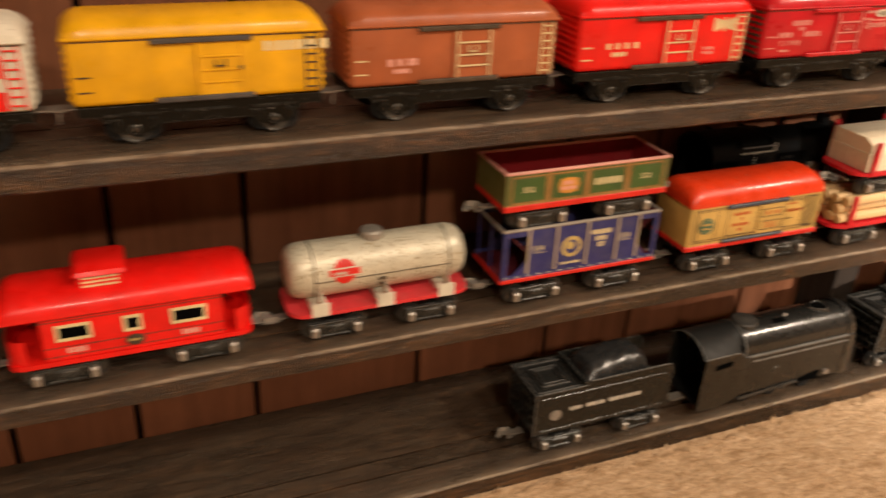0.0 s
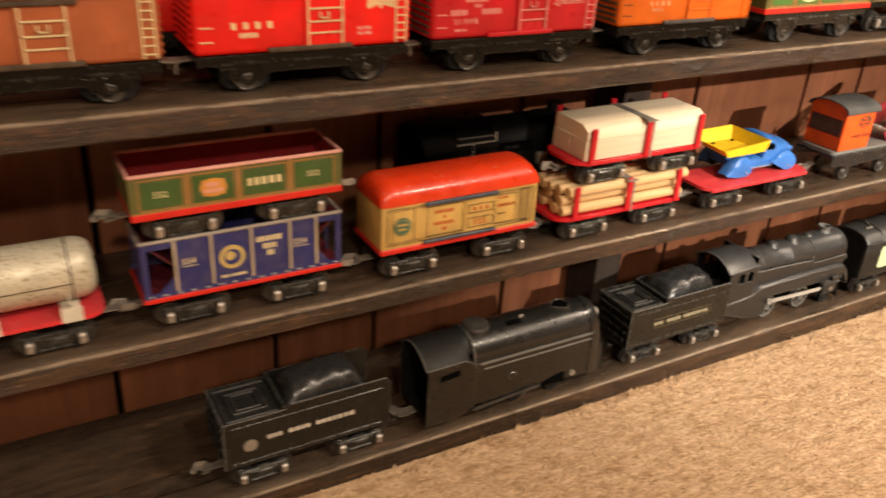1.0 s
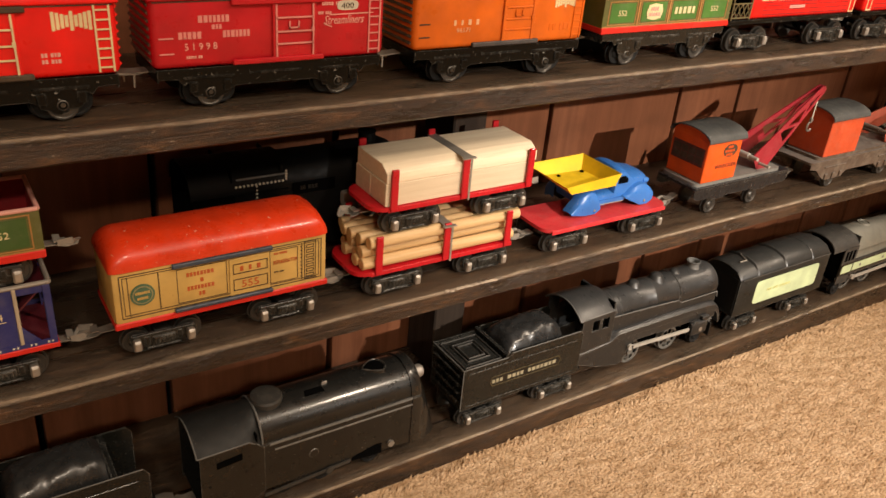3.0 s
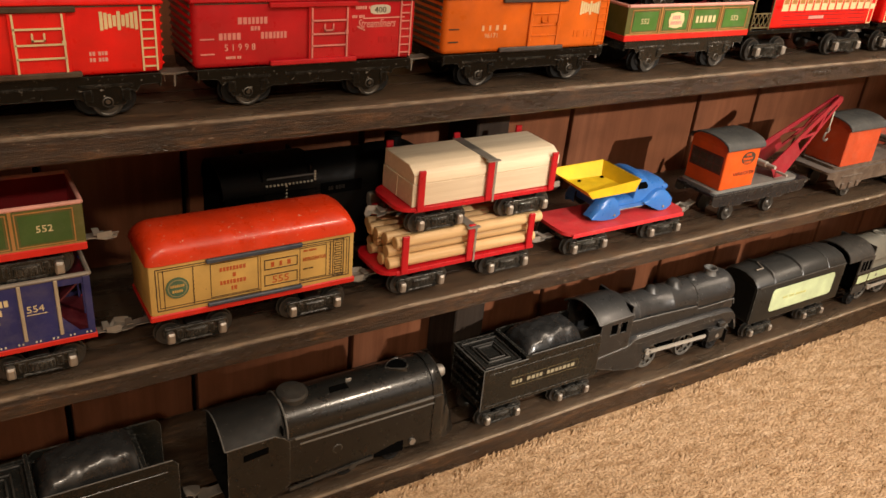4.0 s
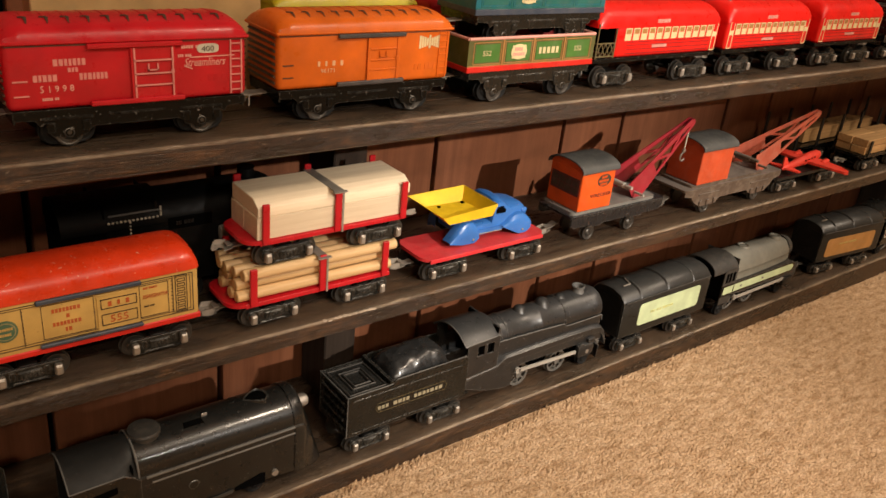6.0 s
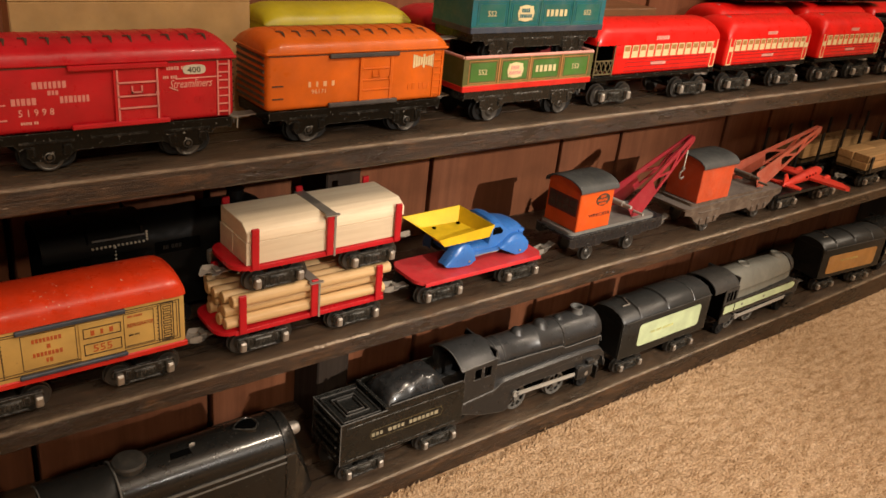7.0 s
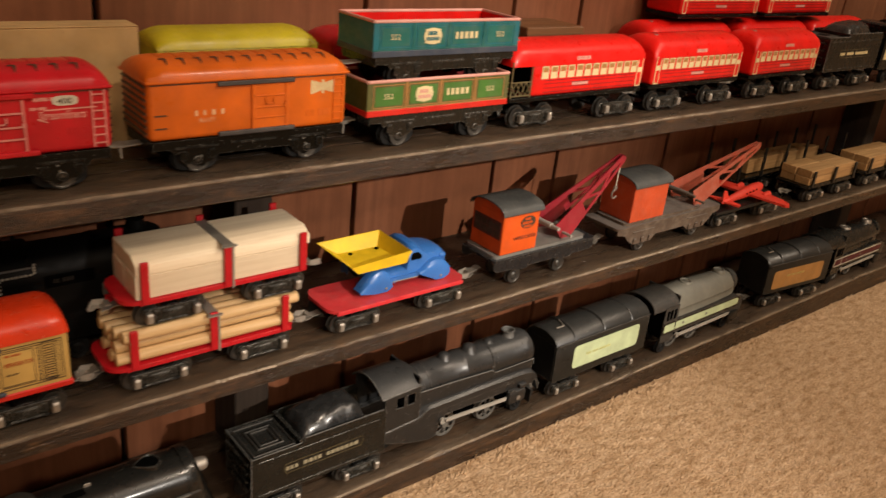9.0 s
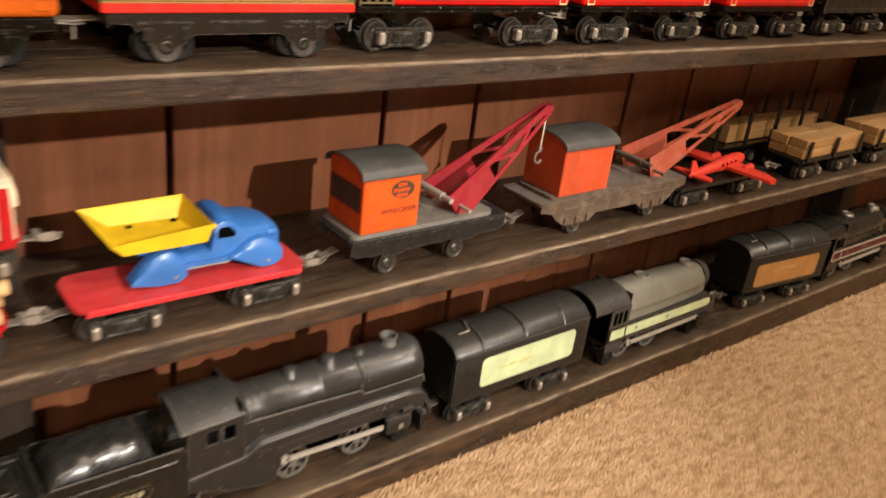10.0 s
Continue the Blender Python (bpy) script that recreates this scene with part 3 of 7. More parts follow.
TRUCK_SIDE = mesh_of("truck_side", frame_side_mesh(), BLACK)


def truck(parent, x, wheel=None, half=0.018, z=0.0112, spread=0.0225):
    """A four-wheel truck under a car: two pressed sides on a bolster, axles, steel boxes."""
    bm = box(-0.006, 0.006, -spread + 0.001, spread - 0.001, 0.001, 0.0048, 0.0006)
    for s in (-half, half):
        cy(bm, (s, 0, -0.001), 0.0014, 2 * spread, "y", 8)
    ob = part("truck", bm, IRON, parent, "black pressed-tin truck with steel axle boxes", at(x, 0, z))
    for y, turn in ((-spread, 0), (spread, 180)):
        put("side_frame", TRUCK_SIDE, ob, at(0, y, 0, 0, 0, turn))
        for s in (-half, half):
            put("axle_box", AXLE_BOX, ob, at(s, y - (0.0022 if turn == 0 else -0.0022), -0.001, 0, 0, turn))
            put("wheel", wheel or WHEEL, ob, at(s, (y + 0.0052) if turn == 0 else (y - 0.0052), -0.001, 0, 0, turn))
    return ob


def coupler_mesh():
    """A stamped tin hook: flat shank, claw, and a thin turned-up lip on two edges."""
    bm = bmesh.new()
    prism(bm, [(0, -0.0045), (0.011, -0.0035), (0.0175, -0.0068), (0.0245, -0.0042), (0.0262, 0.001), (0.0225, 0.0012), (0.02, -0.0015), (0.0165, 0.0015), (0.0185, 0.0062), (0.0125, 0.0058), (0.009, 0.0035), (0, 0.0045)], 0, 0.0008, "z")
    bar(bm, (0.0125, -0.0046, 0.0022), (0.0215, -0.0055, 0.0036), 0.0008, 0.0044)
    bar(bm, (0.0125, -0.0044, 0.0028), (0.0128, 0.0052, 0.0034), 0.0042, 0.0008)
    bar(bm, (0.0215, -0.0055, 0.0036), (0.0262, 0.0006, 0.001), 0.0008, 0.0024)
    return bm


COUPLER = mesh_of("coupler", coupler_mesh(), TIN)
TAB_COUPLER = mesh_of("coupler", bx(prism(bmesh.new(), [(0, -0.005), (0.01, -0.005), (0.014, -0.0075), (0.02, -0.0035), (0.02, 0.0035), (0.014, 0.006), (0, 0.005)], 0, 0.001, "z"), 0.013, 0.014, -0.0068, -0.006, -0.0075, 0.0008), TIN)


def couplers(parent, half, z, mesh=None, ends=(1, -1), sag=4):
    for s in ends:
        put("coupler", mesh or COUPLER, parent, at(s * (half - 0.003), 0, z, 0, sag, 0 if s > 0 else 180))


def ladder_mesh(h, w, n, mat):
    bm = bmesh.new()
    for x in (0, w):
        bx(bm, x - 0.0005, x + 0.0005, -0.0005, 0.0003, 0, h)
    for k in range(n):
        z = h * (k + 0.5) / n
        bx(bm, 0, w, -0.0007, 0.0003, z - 0.0004, z + 0.0004)
    return mesh_of("ladder", bm, mat)


# ---- upper shelf: tin boxcars ----
def roof_mesh(L, w, h, end, n=10, hip=0.35, power=2.6):
    """A bowed roof that rounds down at both ends."""
    rings = []
    turn = [end * (1 - math.cos(a)) for a in (0.0, 0.25, 0.5, 0.75, 1.0, 1.2, 1.4, math.pi / 2)]
    for x in [-L / 2 + t for t in turn] + [L / 2 - t for t in turn[::-1]]:
        d = max(0.0, (abs(x) - (L / 2 - end)) / end)
        s = math.sqrt(max(0.0, 1 - d * d))
        s = hip + (1 - hip) * s
        ww = w * (0.88 + 0.12 * math.sqrt(max(0.0, 1 - d ** 4)))
        rings.append([(x, y, z) for y, z in arc(ww, h * s, n, 0, power)])
    return skin(bmesh.new(), rings)


def under_frame_mesh(L):
    """A black pressed frame with make-believe trucks hanging at both ends."""
    prof = [(-L / 2, 0.0), (-L / 2, -0.006), (-L * 0.42, -0.0065), (-L * 0.4, -0.0105), (-L * 0.375, -0.0085), (-L * 0.37, -0.0145), (-L * 0.355, -0.0176), (-L * 0.3, -0.0182), (-L * 0.285, -0.0205), (-L * 0.262, -0.0205), (-L * 0.245, -0.0182), (-L * 0.215, -0.0172), (-L * 0.205, -0.0145), (-L * 0.18, -0.0125), (L * 0.18, -0.0125), (L * 0.205, -0.0145), (L * 0.215, -0.0172), (L * 0.245, -0.0182), (L * 0.262, -0.0205), (L * 0.285, -0.0205), (L * 0.3, -0.0182), (L * 0.355, -0.0176), (L * 0.37, -0.0145), (L * 0.375, -0.0085), (L * 0.4, -0.0105), (L * 0.42, -0.0065), (L / 2, -0.006), (L / 2, 0.0)]
    bm = bmesh.new()
    for y in (-0.0255, 0.0243):
        prism(bm, prof, y, y + 0.0012, "y")
    bx(bm, -L / 2, L / 2, -0.0243, 0.0243, -0.0016, -0.0004)
    for x in (-L / 2, L / 2 - 0.001):
        bx(bm, x, x + 0.001, -0.0243, 0.0243, -0.008, -0.0016)
    for s in (-1, 1):
        c = s * L * 0.29
        for x in (-0.0105, 0.0105):
            bx(bm, c + x - 0.0026, c + x + 0.0026, -0.0268, -0.0255, -0.015, -0.008, 0.0006)
        bx(bm, c - 0.015, c + 0.015, -0.0263, -0.0255, -0.0065, -0.0052, 0.0003)
    bx(bm, -L * 0.12, L * 0.12, -0.0262, -0.0255, -0.006, -0.0048, 0.0003)
    return bm


def box_car(a, b, mat, label, trim, rail, z0=0.025, roof_mat=None, roof_marks=False, rungs_mat=None):
    L = b - a
    ob = thing("toy_boxcar", place("top", a, b), label, "toy train car", "tin boxcars on the upper shelf")
    w, side = 0.026, 0.043
    body = part("body", box(-L / 2, L / 2, -w, w, z0, z0 + side, 0.004, 3), mat, ob)
    roof = part("roof", roof_mesh(L + 0.002, w + 0.0012, 0.0125, 0.014, 12, 0.12, 2.7), roof_mat or mat, ob, m=at(0, 0, z0 + side - 0.002))
    lip = bmesh.new()
    bx(lip, -L / 2 - 0.0014, L / 2 + 0.0014, -w - 0.0015, w + 0.0015, 0, 0.0022, 0.0008)
    part("eave", lip, roof_mat or mat, ob, m=at(0, 0, z0 + side - 0.0034))
    part("eave_line", box(-L / 2 + 0.002, L / 2 - 0.002, -w - 0.0003, -w + 0.0005, z0 + side - 0.0043, z0 + side - 0.0036), LINE, body)
    # raised ribs across the roof
    rib = bmesh.new()
    line = arc(w * 0.97, 0.0122, 12, 0, 2.7)
    skin(rib, [[(-0.0012, y, z) for y, z in line[1:-1]], [(-0.0004, y * 1.0, z + 0.0007) for y, z in line[1:-1]], [(0.0005, y, z + 0.0007) for y, z in line[1:-1]], [(0.0014, y, z) for y, z in line[1:-1]]], closed=False, caps=False)
    rib_me = mesh_of("roof_rib", rib, roof_mat or mat)
    mark = bmesh.new()
    pts = [(-0.0195, 0.0101), (-0.0155, 0.0117), (-0.011, 0.0126)]
    skin(mark, [[(-0.0002 + k * (0.0005 + 0.001 * j), y, z + 0.0004) for j, (y, z) in enumerate(pts)] for k in range(2)], closed=False, caps=False)
    bx(mark, -0.0028, 0.0012, -0.0115, -0.0104, 0.0127, 0.0132)
    mark_me = mesh_of("rib_line", mark, LINE)
    for k in range(11):
        x = (k - 5) * (L - 0.026) / 10.6
        put("roof_rib", rib_me, roof, at(x, 0, 0))
        if roof_marks:
            put("rib_line", mark_me, roof, at(x, 0, -0.0006))
    # sliding door with its rails
    d = part("door", box(-0.003, 0.026, -w - 0.0011, -w, z0 + 0.003, z0 + 0.037, 0.0004), mat, ob)
    for x in (-0.003, 0.0235):
        part("door_stile", box(x, x + 0.0025, -w - 0.0019, -w - 0.0011, z0 + 0.003, z0 + 0.037, 0.0003), mat, d)
    for z in (0.011, 0.0185, 0.027):
        part("door_batten", box(-0.0005, 0.0235, -w - 0.0019, -w - 0.0011, z0 + z, z0 + z + 0.0014, 0.0003), mat, d)
    latch = bmesh.new()
    bx(latch, 0.0075, 0.0145, -w - 0.0022, -w - 0.0018, z0 + 0.0212, z0 + 0.0222)
    for x in (0.0075, 0.0135):
        bx(latch, x, x + 0.001, -w - 0.0022, -w - 0.0018, z0 + 0.0212, z0 + 0.0258)
    bx(latch, 0.0225, 0.0245, -w - 0.0026, -w - 0.0018, z0 + 0.019, z0 + 0.0215)
    part("door_latch", latch, trim, d)
    if rungs_mat:
        slat = bmesh.new()
        for z in (0.0113, 0.0188, 0.0273):
            bx(slat, -0.001, 0.0238, -w - 0.0023, -w - 0.0017, z0 + z + 0.0002, z0 + z + 0.0012)
        for x in (-0.0012, 0.0232):
            bx(slat, x, x + 0.0011, -w - 0.0023, -w - 0.0017, z0 + 0.004, z0 + 0.036)
        part("batten_print", slat, rungs_mat, d)
    for z, x0 in ((0.0365, -0.029), (0.0008, -0.029)):
        part("door_rail", box(x0, 0.031, -w - 0.003, -w, z0 + z, z0 + z + 0.0032, 0.0006), rail, body)
    # end ribs, ladder and grab irons
    er = mesh_of("end_rib", prism(bmesh.new(), [(-0.0012, 0), (0.0, 0.0014), (0.0012, 0)], -w + 0.004, w - 0.004, "y"), LINE if roof_marks else mat)
    for k in range(8):
        z = z0 + 0.005 + k * 0.0046
        put("end_rib", er, body, at(-L / 2, 0, z, 0, -90, 0))
        put("end_rib", er, body, at(L / 2, 0, z, 0, 90, 0))
    put("ladder", ladder_mesh(0.037, 0.0078, 7, trim), body, at(L / 2 - 0.0118, -w - 0.0002, z0 + 0.002))
    grab = bmesh.new()
    for z in (0.009, 0.018):
        bx(grab, -L / 2 + 0.004, -L / 2 + 0.0125, -w - 0.0006, -w, z0 + z, z0 + z + 0.0008)
    part("grab_iron", grab, rungs_mat or LINE, body)
    # frame, wheels and couplers
    for s in (-1, 1):
        part("wheel_hub", cy(bmesh.new(), (s * (L - 0.004) * 0.29, -0.0257, 0.0098), 0.0014, 0.0012, "y", 10), WHEEL_STEEL, ob)
        put("wheel", WHEEL, ob, at(s * (L - 0.004) * 0.29, -0.0225, 0.0094))
    fr = part("frame", under_frame_mesh(L - 0.004), BLACK_MATT, ob, m=at(0, 0, z0))
    for s in (-1, 1):
        for q in (-0.011, 0.011):
            for y in (-0.0195, 0.0195):
                put("wheel", WHEEL_DARK, fr, at(s * (L - 0.004) * 0.29 + q * 0.7, y, -z0 + 0.0102, 0, 0, 0 if y < 0 else 180))
    couplers(ob, L / 2, 0.0185, TAB_COUPLER, sag=2)
    return ob, body, w, z0


def bow_tie(parent, x, y, z, mat, L=0.021, n=9):
    """A printed emblem: close upright strokes, tall at both ends and short towards the middle, round one broad stroke."""
    bm = bmesh.new()
    for k in range(n):
        u = (k + 0.5) / n
        hh = 0.0021 + 0.0033 * abs(2 * u - 1) ** 0.8
        a = x + L * k / n
        if k == n // 2:
            hh = 0.0052
        bx(bm, a, a + L / n * 0.78, y - 0.0003, y, z - hh, z + hh)
    return part("emblem", bm, mat, parent, "cream bow-tie shaped printed emblem")


def far_left_car():
    _, body, w, z0 = box_car(-0.195, -0.043, WHITE, "silver and red tin boxcar with panelled side", RED, DARK_RAIL)
    for z, h in ((0.002, 0.011), (0.021, 0.013)):
        part("red_block", box(-0.07, 0.0625, -w - 0.0004, -w, z0 + z, z0 + z + h), RED, body)


far_left_car()
ob, body, w, z0 = box_car(-0.0235, 0.129, YELLOW, "yellow tin boxcar with black underframe", LINE, DARK_RAIL, rungs_mat=None)
bars("lettering", (9,), 0.006, body, 0.038, -w, z0 + 0.029, CREAM)
ob, body, w, z0 = box_car(0.146, 0.2995, BROWN, "brown tin boxcar with cream door outlines", CREAM, LINE, rungs_mat=CREAM)
bars("lettering", (1, 1, 2), 0.0048, body, -0.05, -w, z0 + 0.014, PINK)
bars("lettering", (5,), 0.003, body, -0.046, -w, z0 + 0.009, PINK)
bars("lettering", (2, 3), 0.0075, body, 0.04, -w, z0 + 0.006, BROWN)
ob, body, w, z0 = box_car(0.318, 0.4715, RED, "bright red tin boxcar with cream ladder and door lines", CREAM, LINE, rungs_mat=CREAM)
bars("lettering", (1, 1, 1, 1), 0.0045, body, -0.052, -w, z0 + 0.0165, CREAM, 0.9)
bars("lettering", (5,), 0.0032, body, -0.047, -w, z0 + 0.011, CREAM)
bow_tie(body, 0.043, -w, z0 + 0.031, CREAM)
bars("lettering", (2, 3), 0.0022, body, 0.036, -w, z0 + 0.0085, PINK)
bars("lettering", (2, 3), 0.0022, body, 0.036, -w, z0 + 0.012, PINK)
bars("lettering", (5,), 0.0015, body, -0.003, -w - 0.002, z0 + 0.0015, PINK)
ob, body, w, z0 = box_car(0.489, 0.641, CRIMSON, "crimson tin boxcar with white lettering and ribbed roof", FAINT_PINK, CRIMSON, roof_marks=True, rungs_mat=FAINT_PINK)
bars("lettering", (7,), 0.0041, body, -0.0485, -w, z0 + 0.0268, FAINT_PINK, width=0.52)
bars("lettering", (3,), 0.0026, body, -0.0405, -w, z0 + 0.0228, FAINT_PINK)
bars("lettering", (5,), 0.0041, body, -0.0605, -w, z0 + 0.0176, FAINT_PINK, width=0.5)
bars("lettering", (7,), 0.0041, body, -0.034, -w, z0 + 0.0176, FAINT_PINK, width=0.46)
words("lettering", "5 1 9 9 8", 0.0058, body, at(-0.0575, -w - 0.0001, z0 + 0.011), PINK, 0.95)
bars("lettering", (5, 2), 0.0016, body, -0.0565, -w, z0 + 0.006, PINK)
bars("lettering", (5, 2, 3), 0.0021, body, 0.0305, -w, z0 + 0.034, PINK)
bars("lettering", (3, 3), 0.0018, body, 0.028, -w, z0 + 0.0285, PINK)
oval = bmesh.new()
prism(oval, [(0.0485 + 0.0075 * math.copysign(abs(math.cos(t)) ** 0.6, math.cos(t)), z0 + 0.0337 + 0.0031 * math.copysign(abs(math.sin(t)) ** 0.6, math.sin(t))) for t in (2 * math.pi * k / 24 for k in range(24))], -w - 0.0005, -w, "y")
part("number_plate_oval", oval, WHITE, body)
words("lettering", "400", 0.0052, body, at(0.0438, -w - 0.0005, z0 + 0.0318), LINE, 1.15)
words("lettering", "Streamliners", 0.0078, body, at(0.0315, -w - 0.0001, z0 + 0.0222), PINK, 0.72, slant=0.4)
swash = bmesh.new()
bar(swash, (0.036, -w - 0.0002, z0 + 0.0281), (0.067, -w - 0.0002, z0 + 0.0284), 0.0004, 0.0007)
bar(swash, (0.0325, -w - 0.0002, z0 + 0.0225), (0.0375, -w - 0.0002, z0 + 0.0205), 0.0004, 0.0007)
part("print_swash", swash, PINK, body)
bars("lettering", (2, 2), 0.0045, body, 0.048, -w, z0 + 0.0115, CRIMSON)
ob, body, w, z0 = box_car(0.6645, 0.819, ORANGE, "orange tin boxcar with dark door rails and ribbed roof", ORANGE, DARK_RAIL, roof_marks=True, rungs_mat=None)
bars("lettering", (1, 1, 1, 1), 0.0038, body, -0.045, -w, z0 + 0.0165, PALE_ORANGE, 0.9)
words("lettering", "96171", 0.0046, body, at(-0.0425, -w - 0.0001, z0 + 0.0115), PALE_ORANGE, 1.1)
bow_tie(body, 0.0455, -w, z0 + 0.031, CREAM)
bars("lettering", (2, 3), 0.005, body, 0.042, -w, z0 + 0.009, ORANGE)


# ---- tin gondolas ----
def badge(parent, x, y, z, s, mat, ink):
    """A scrolled plate with two lines of small print."""
    bm = bmesh.new()
    pts = []
    for k in range(32):
        t = 2 * math.pi * k / 32
        r = 1 + 0.07 * math.cos(8 * t)
        pts.append((x + s * r * 1.35 * math.copysign(abs(math.cos(t)) ** 0.5, math.cos(t)), z + s * r * 0.98 * math.copysign(abs(math.sin(t)) ** 0.5, math.sin(t))))
    prism(bm, pts, y - 0.0005, y, "y")
    ob = part("badge", bm, mat, parent)
    bars("lettering", (4,), s * 0.5, parent, x - s * 0.8, y - 0.0005, z + s * 0.12, ink)
    bars("lettering", (6,), s * 0.45, parent, x - s * 1.05, y - 0.0005, z - s * 0.55, ink)
    return ob


def gondola(m, L, label, mat, panel, stripe, rim, z0, h, inside, style="frame", ink=CREAM, badge_mat=CREAM, number="552"):
    """An open gondola with a lithographed side: number panels, a badge and rows of small print."""
    ob = thing("toy_gondola", m, label, "toy train car", "tin gondolas")
    w = 0.0255
    for s in (1, -1):
        part("end_sheet", box(s * L / 2 - 0.0005, s * L / 2 + 0.0005, -w + 0.0005, w - 0.0005, z0, z0 + h), mat, ob)
        b = part("side_sheet", box(-L / 2 - 0.0005, L / 2 + 0.0005, s * w - 0.0005, s * w + 0.0005, z0, z0 + h), mat, ob)
    part("floor_plate", box(-L / 2 + 0.0008, L / 2 - 0.0008, -w + 0.0008, w - 0.0008, z0 + 0.001, z0 + 0.002), inside, ob)
    lining = bmesh.new()
    for s in (-1, 1):
        bx(lining, -L / 2 + 0.001, L / 2 - 0.001, s * (w - 0.0008) - 0.0002, s * (w - 0.0008) + 0.0002, z0 + 0.002, z0 + h - 0.0005)
        bx(lining, s * (L / 2 - 0.0008) - 0.0002, s * (L / 2 - 0.0008) + 0.0002, -w + 0.001, w - 0.001, z0 + 0.002, z0 + h - 0.0005)
    part("lining", lining, inside, ob)
    lip = bmesh.new()
    for s in (-1, 1):
        rod(lip, (-L / 2, s * w, z0 + h), (L / 2, s * w, z0 + h), 0.0014, 8)
        rod(lip, (s * L / 2, -w, z0 + h), (s * L / 2, w, z0 + h), 0.0014, 8)
    part("rolled_rim", lip, rim, ob)
    yf = -w - 0.0005
    part("bottom_stripe", box(-L / 2 - 0.0008, L / 2 + 0.0008, yf - 0.0008, -yf + 0.0008, z0 - 0.0008, z0 + 0.0042, 0.0005), stripe, ob)
    p0, p1 = z0 + 0.0065, z0 + h - 0.0035
    lines = bmesh.new()
    for x0, x1 in ((-0.071, -0.04), (-0.036, -0.004), (-0.0005, 0.034), (0.038, 0.071)):
        f = L / 0.152
        x0, x1 = x0 * f, x1 * f
        part("side_panel", box(x0 + 0.002, x1 - 0.002, yf - 0.0003, yf, p0 + 0.0012, p1 - 0.0012), panel, b)
        for q0, q1, r0, r1 in ((x0, x1, p1, p1 + 0.0007), (x0, x1, p0 - 0.0007, p0), (x0, x0 + 0.0007, p0, p1), (x1 - 0.0007, x1, p0, p1)):
            bx(lines, q0, q1, yf - 0.0003, yf, r0, r1)
    for x in (-0.038, -0.0022, 0.036):
        bx(lines, x * L / 0.152 - 0.0009, x * L / 0.152 + 0.0009, yf - 0.0005, yf, z0 + 0.0045, z0 + h - 0.001)
    bx(lines, -L / 2, L / 2, yf - 0.0004, yf, z0 + 0.0044, z0 + 0.0052)
    part("print_line", lines, OCHRE if style == "frame" else TEAL_GREEN, b)
    zc = (p0 + p1) / 2
    for x in (-0.0555, 0.0545):
        words("lettering", number, 0.0062, b, at(x * L / 0.152 - 0.0055, yf - 0.0005, zc - 0.0021), ink, 1.05)
    bars("lettering", (1, 1, 1, 1, 1), 0.0056, b, 0.0045, yf - 0.0004, zc - 0.0028, ink, 0.12)
    badge(b, -0.0195, yf - 0.0003, zc, min(0.0064, h * 0.245), badge_mat, PINK if style == "frame" else TEAL)
    return ob


def gondola_frame(ob, L, z0):
    fr = part("frame", under_frame_mesh(L - 0.006), BLACK, ob, m=at(0, 0, z0))
    for s in (-1, 1):
        put("wheel", WHEEL, fr, at(s * (L - 0.006) * 0.29, -0.0225, -z0 + 0.0094))
        for q in (-0.008, 0.008):
            for y in (-0.0195, 0.0195):
                put("wheel", WHEEL_DARK, fr, at(s * (L - 0.006) * 0.29 + q, y, -z0 + 0.0102, 0, 0, 0 if y < 0 else 180))
    couplers(ob, L / 2, z0 - 0.008, TAB_COUPLER, sag=2)


g = gondola(place("top", 0.839, 0.99), 0.151, "green tin gondola with red base stripe on upper shelf", GREEN, BRIGHT_GREEN, SCARLET, PINK, 0.0285, 0.0275, MAROON)
gondola_frame(g, 0.151, 0.028)
g = gondola(place("top", 0.841, 0.9945, lift=0.0485), 0.153, "teal-blue tin gondola with red inside stacked on a green one", TEAL, TEAL_GREEN, BLUE_BAR, PINK, 0.0275, 0.027, RED, style="teal")
gondola_frame(g, 0.153, 0.027)


# ---- red passenger coaches ----
def window_meshes():
    fr = bmesh.new()
    for a, b, c, d in ((-0.0046, 0.0046, 0.0108, 0.0118), (-0.0046, 0.0046, 0, 0.001), (-0.0046, -0.0036, 0.001, 0.0108), (0.0036, 0.0046, 0.001, 0.0108)):
        bx(fr, a, b, -0.0005, 0, c, d)
    return mesh_of("window", fr, CREAM), mesh_of("pane", box(-0.0036, 0.0036, -0.0003, 0, 0.001, 0.0062), CREAM), mesh_of("blind", box(-0.0036, 0.0036, -0.0003, 0, 0.0066, 0.0108), OCHRE)


WIN, PANE, BLIND = window_meshes()


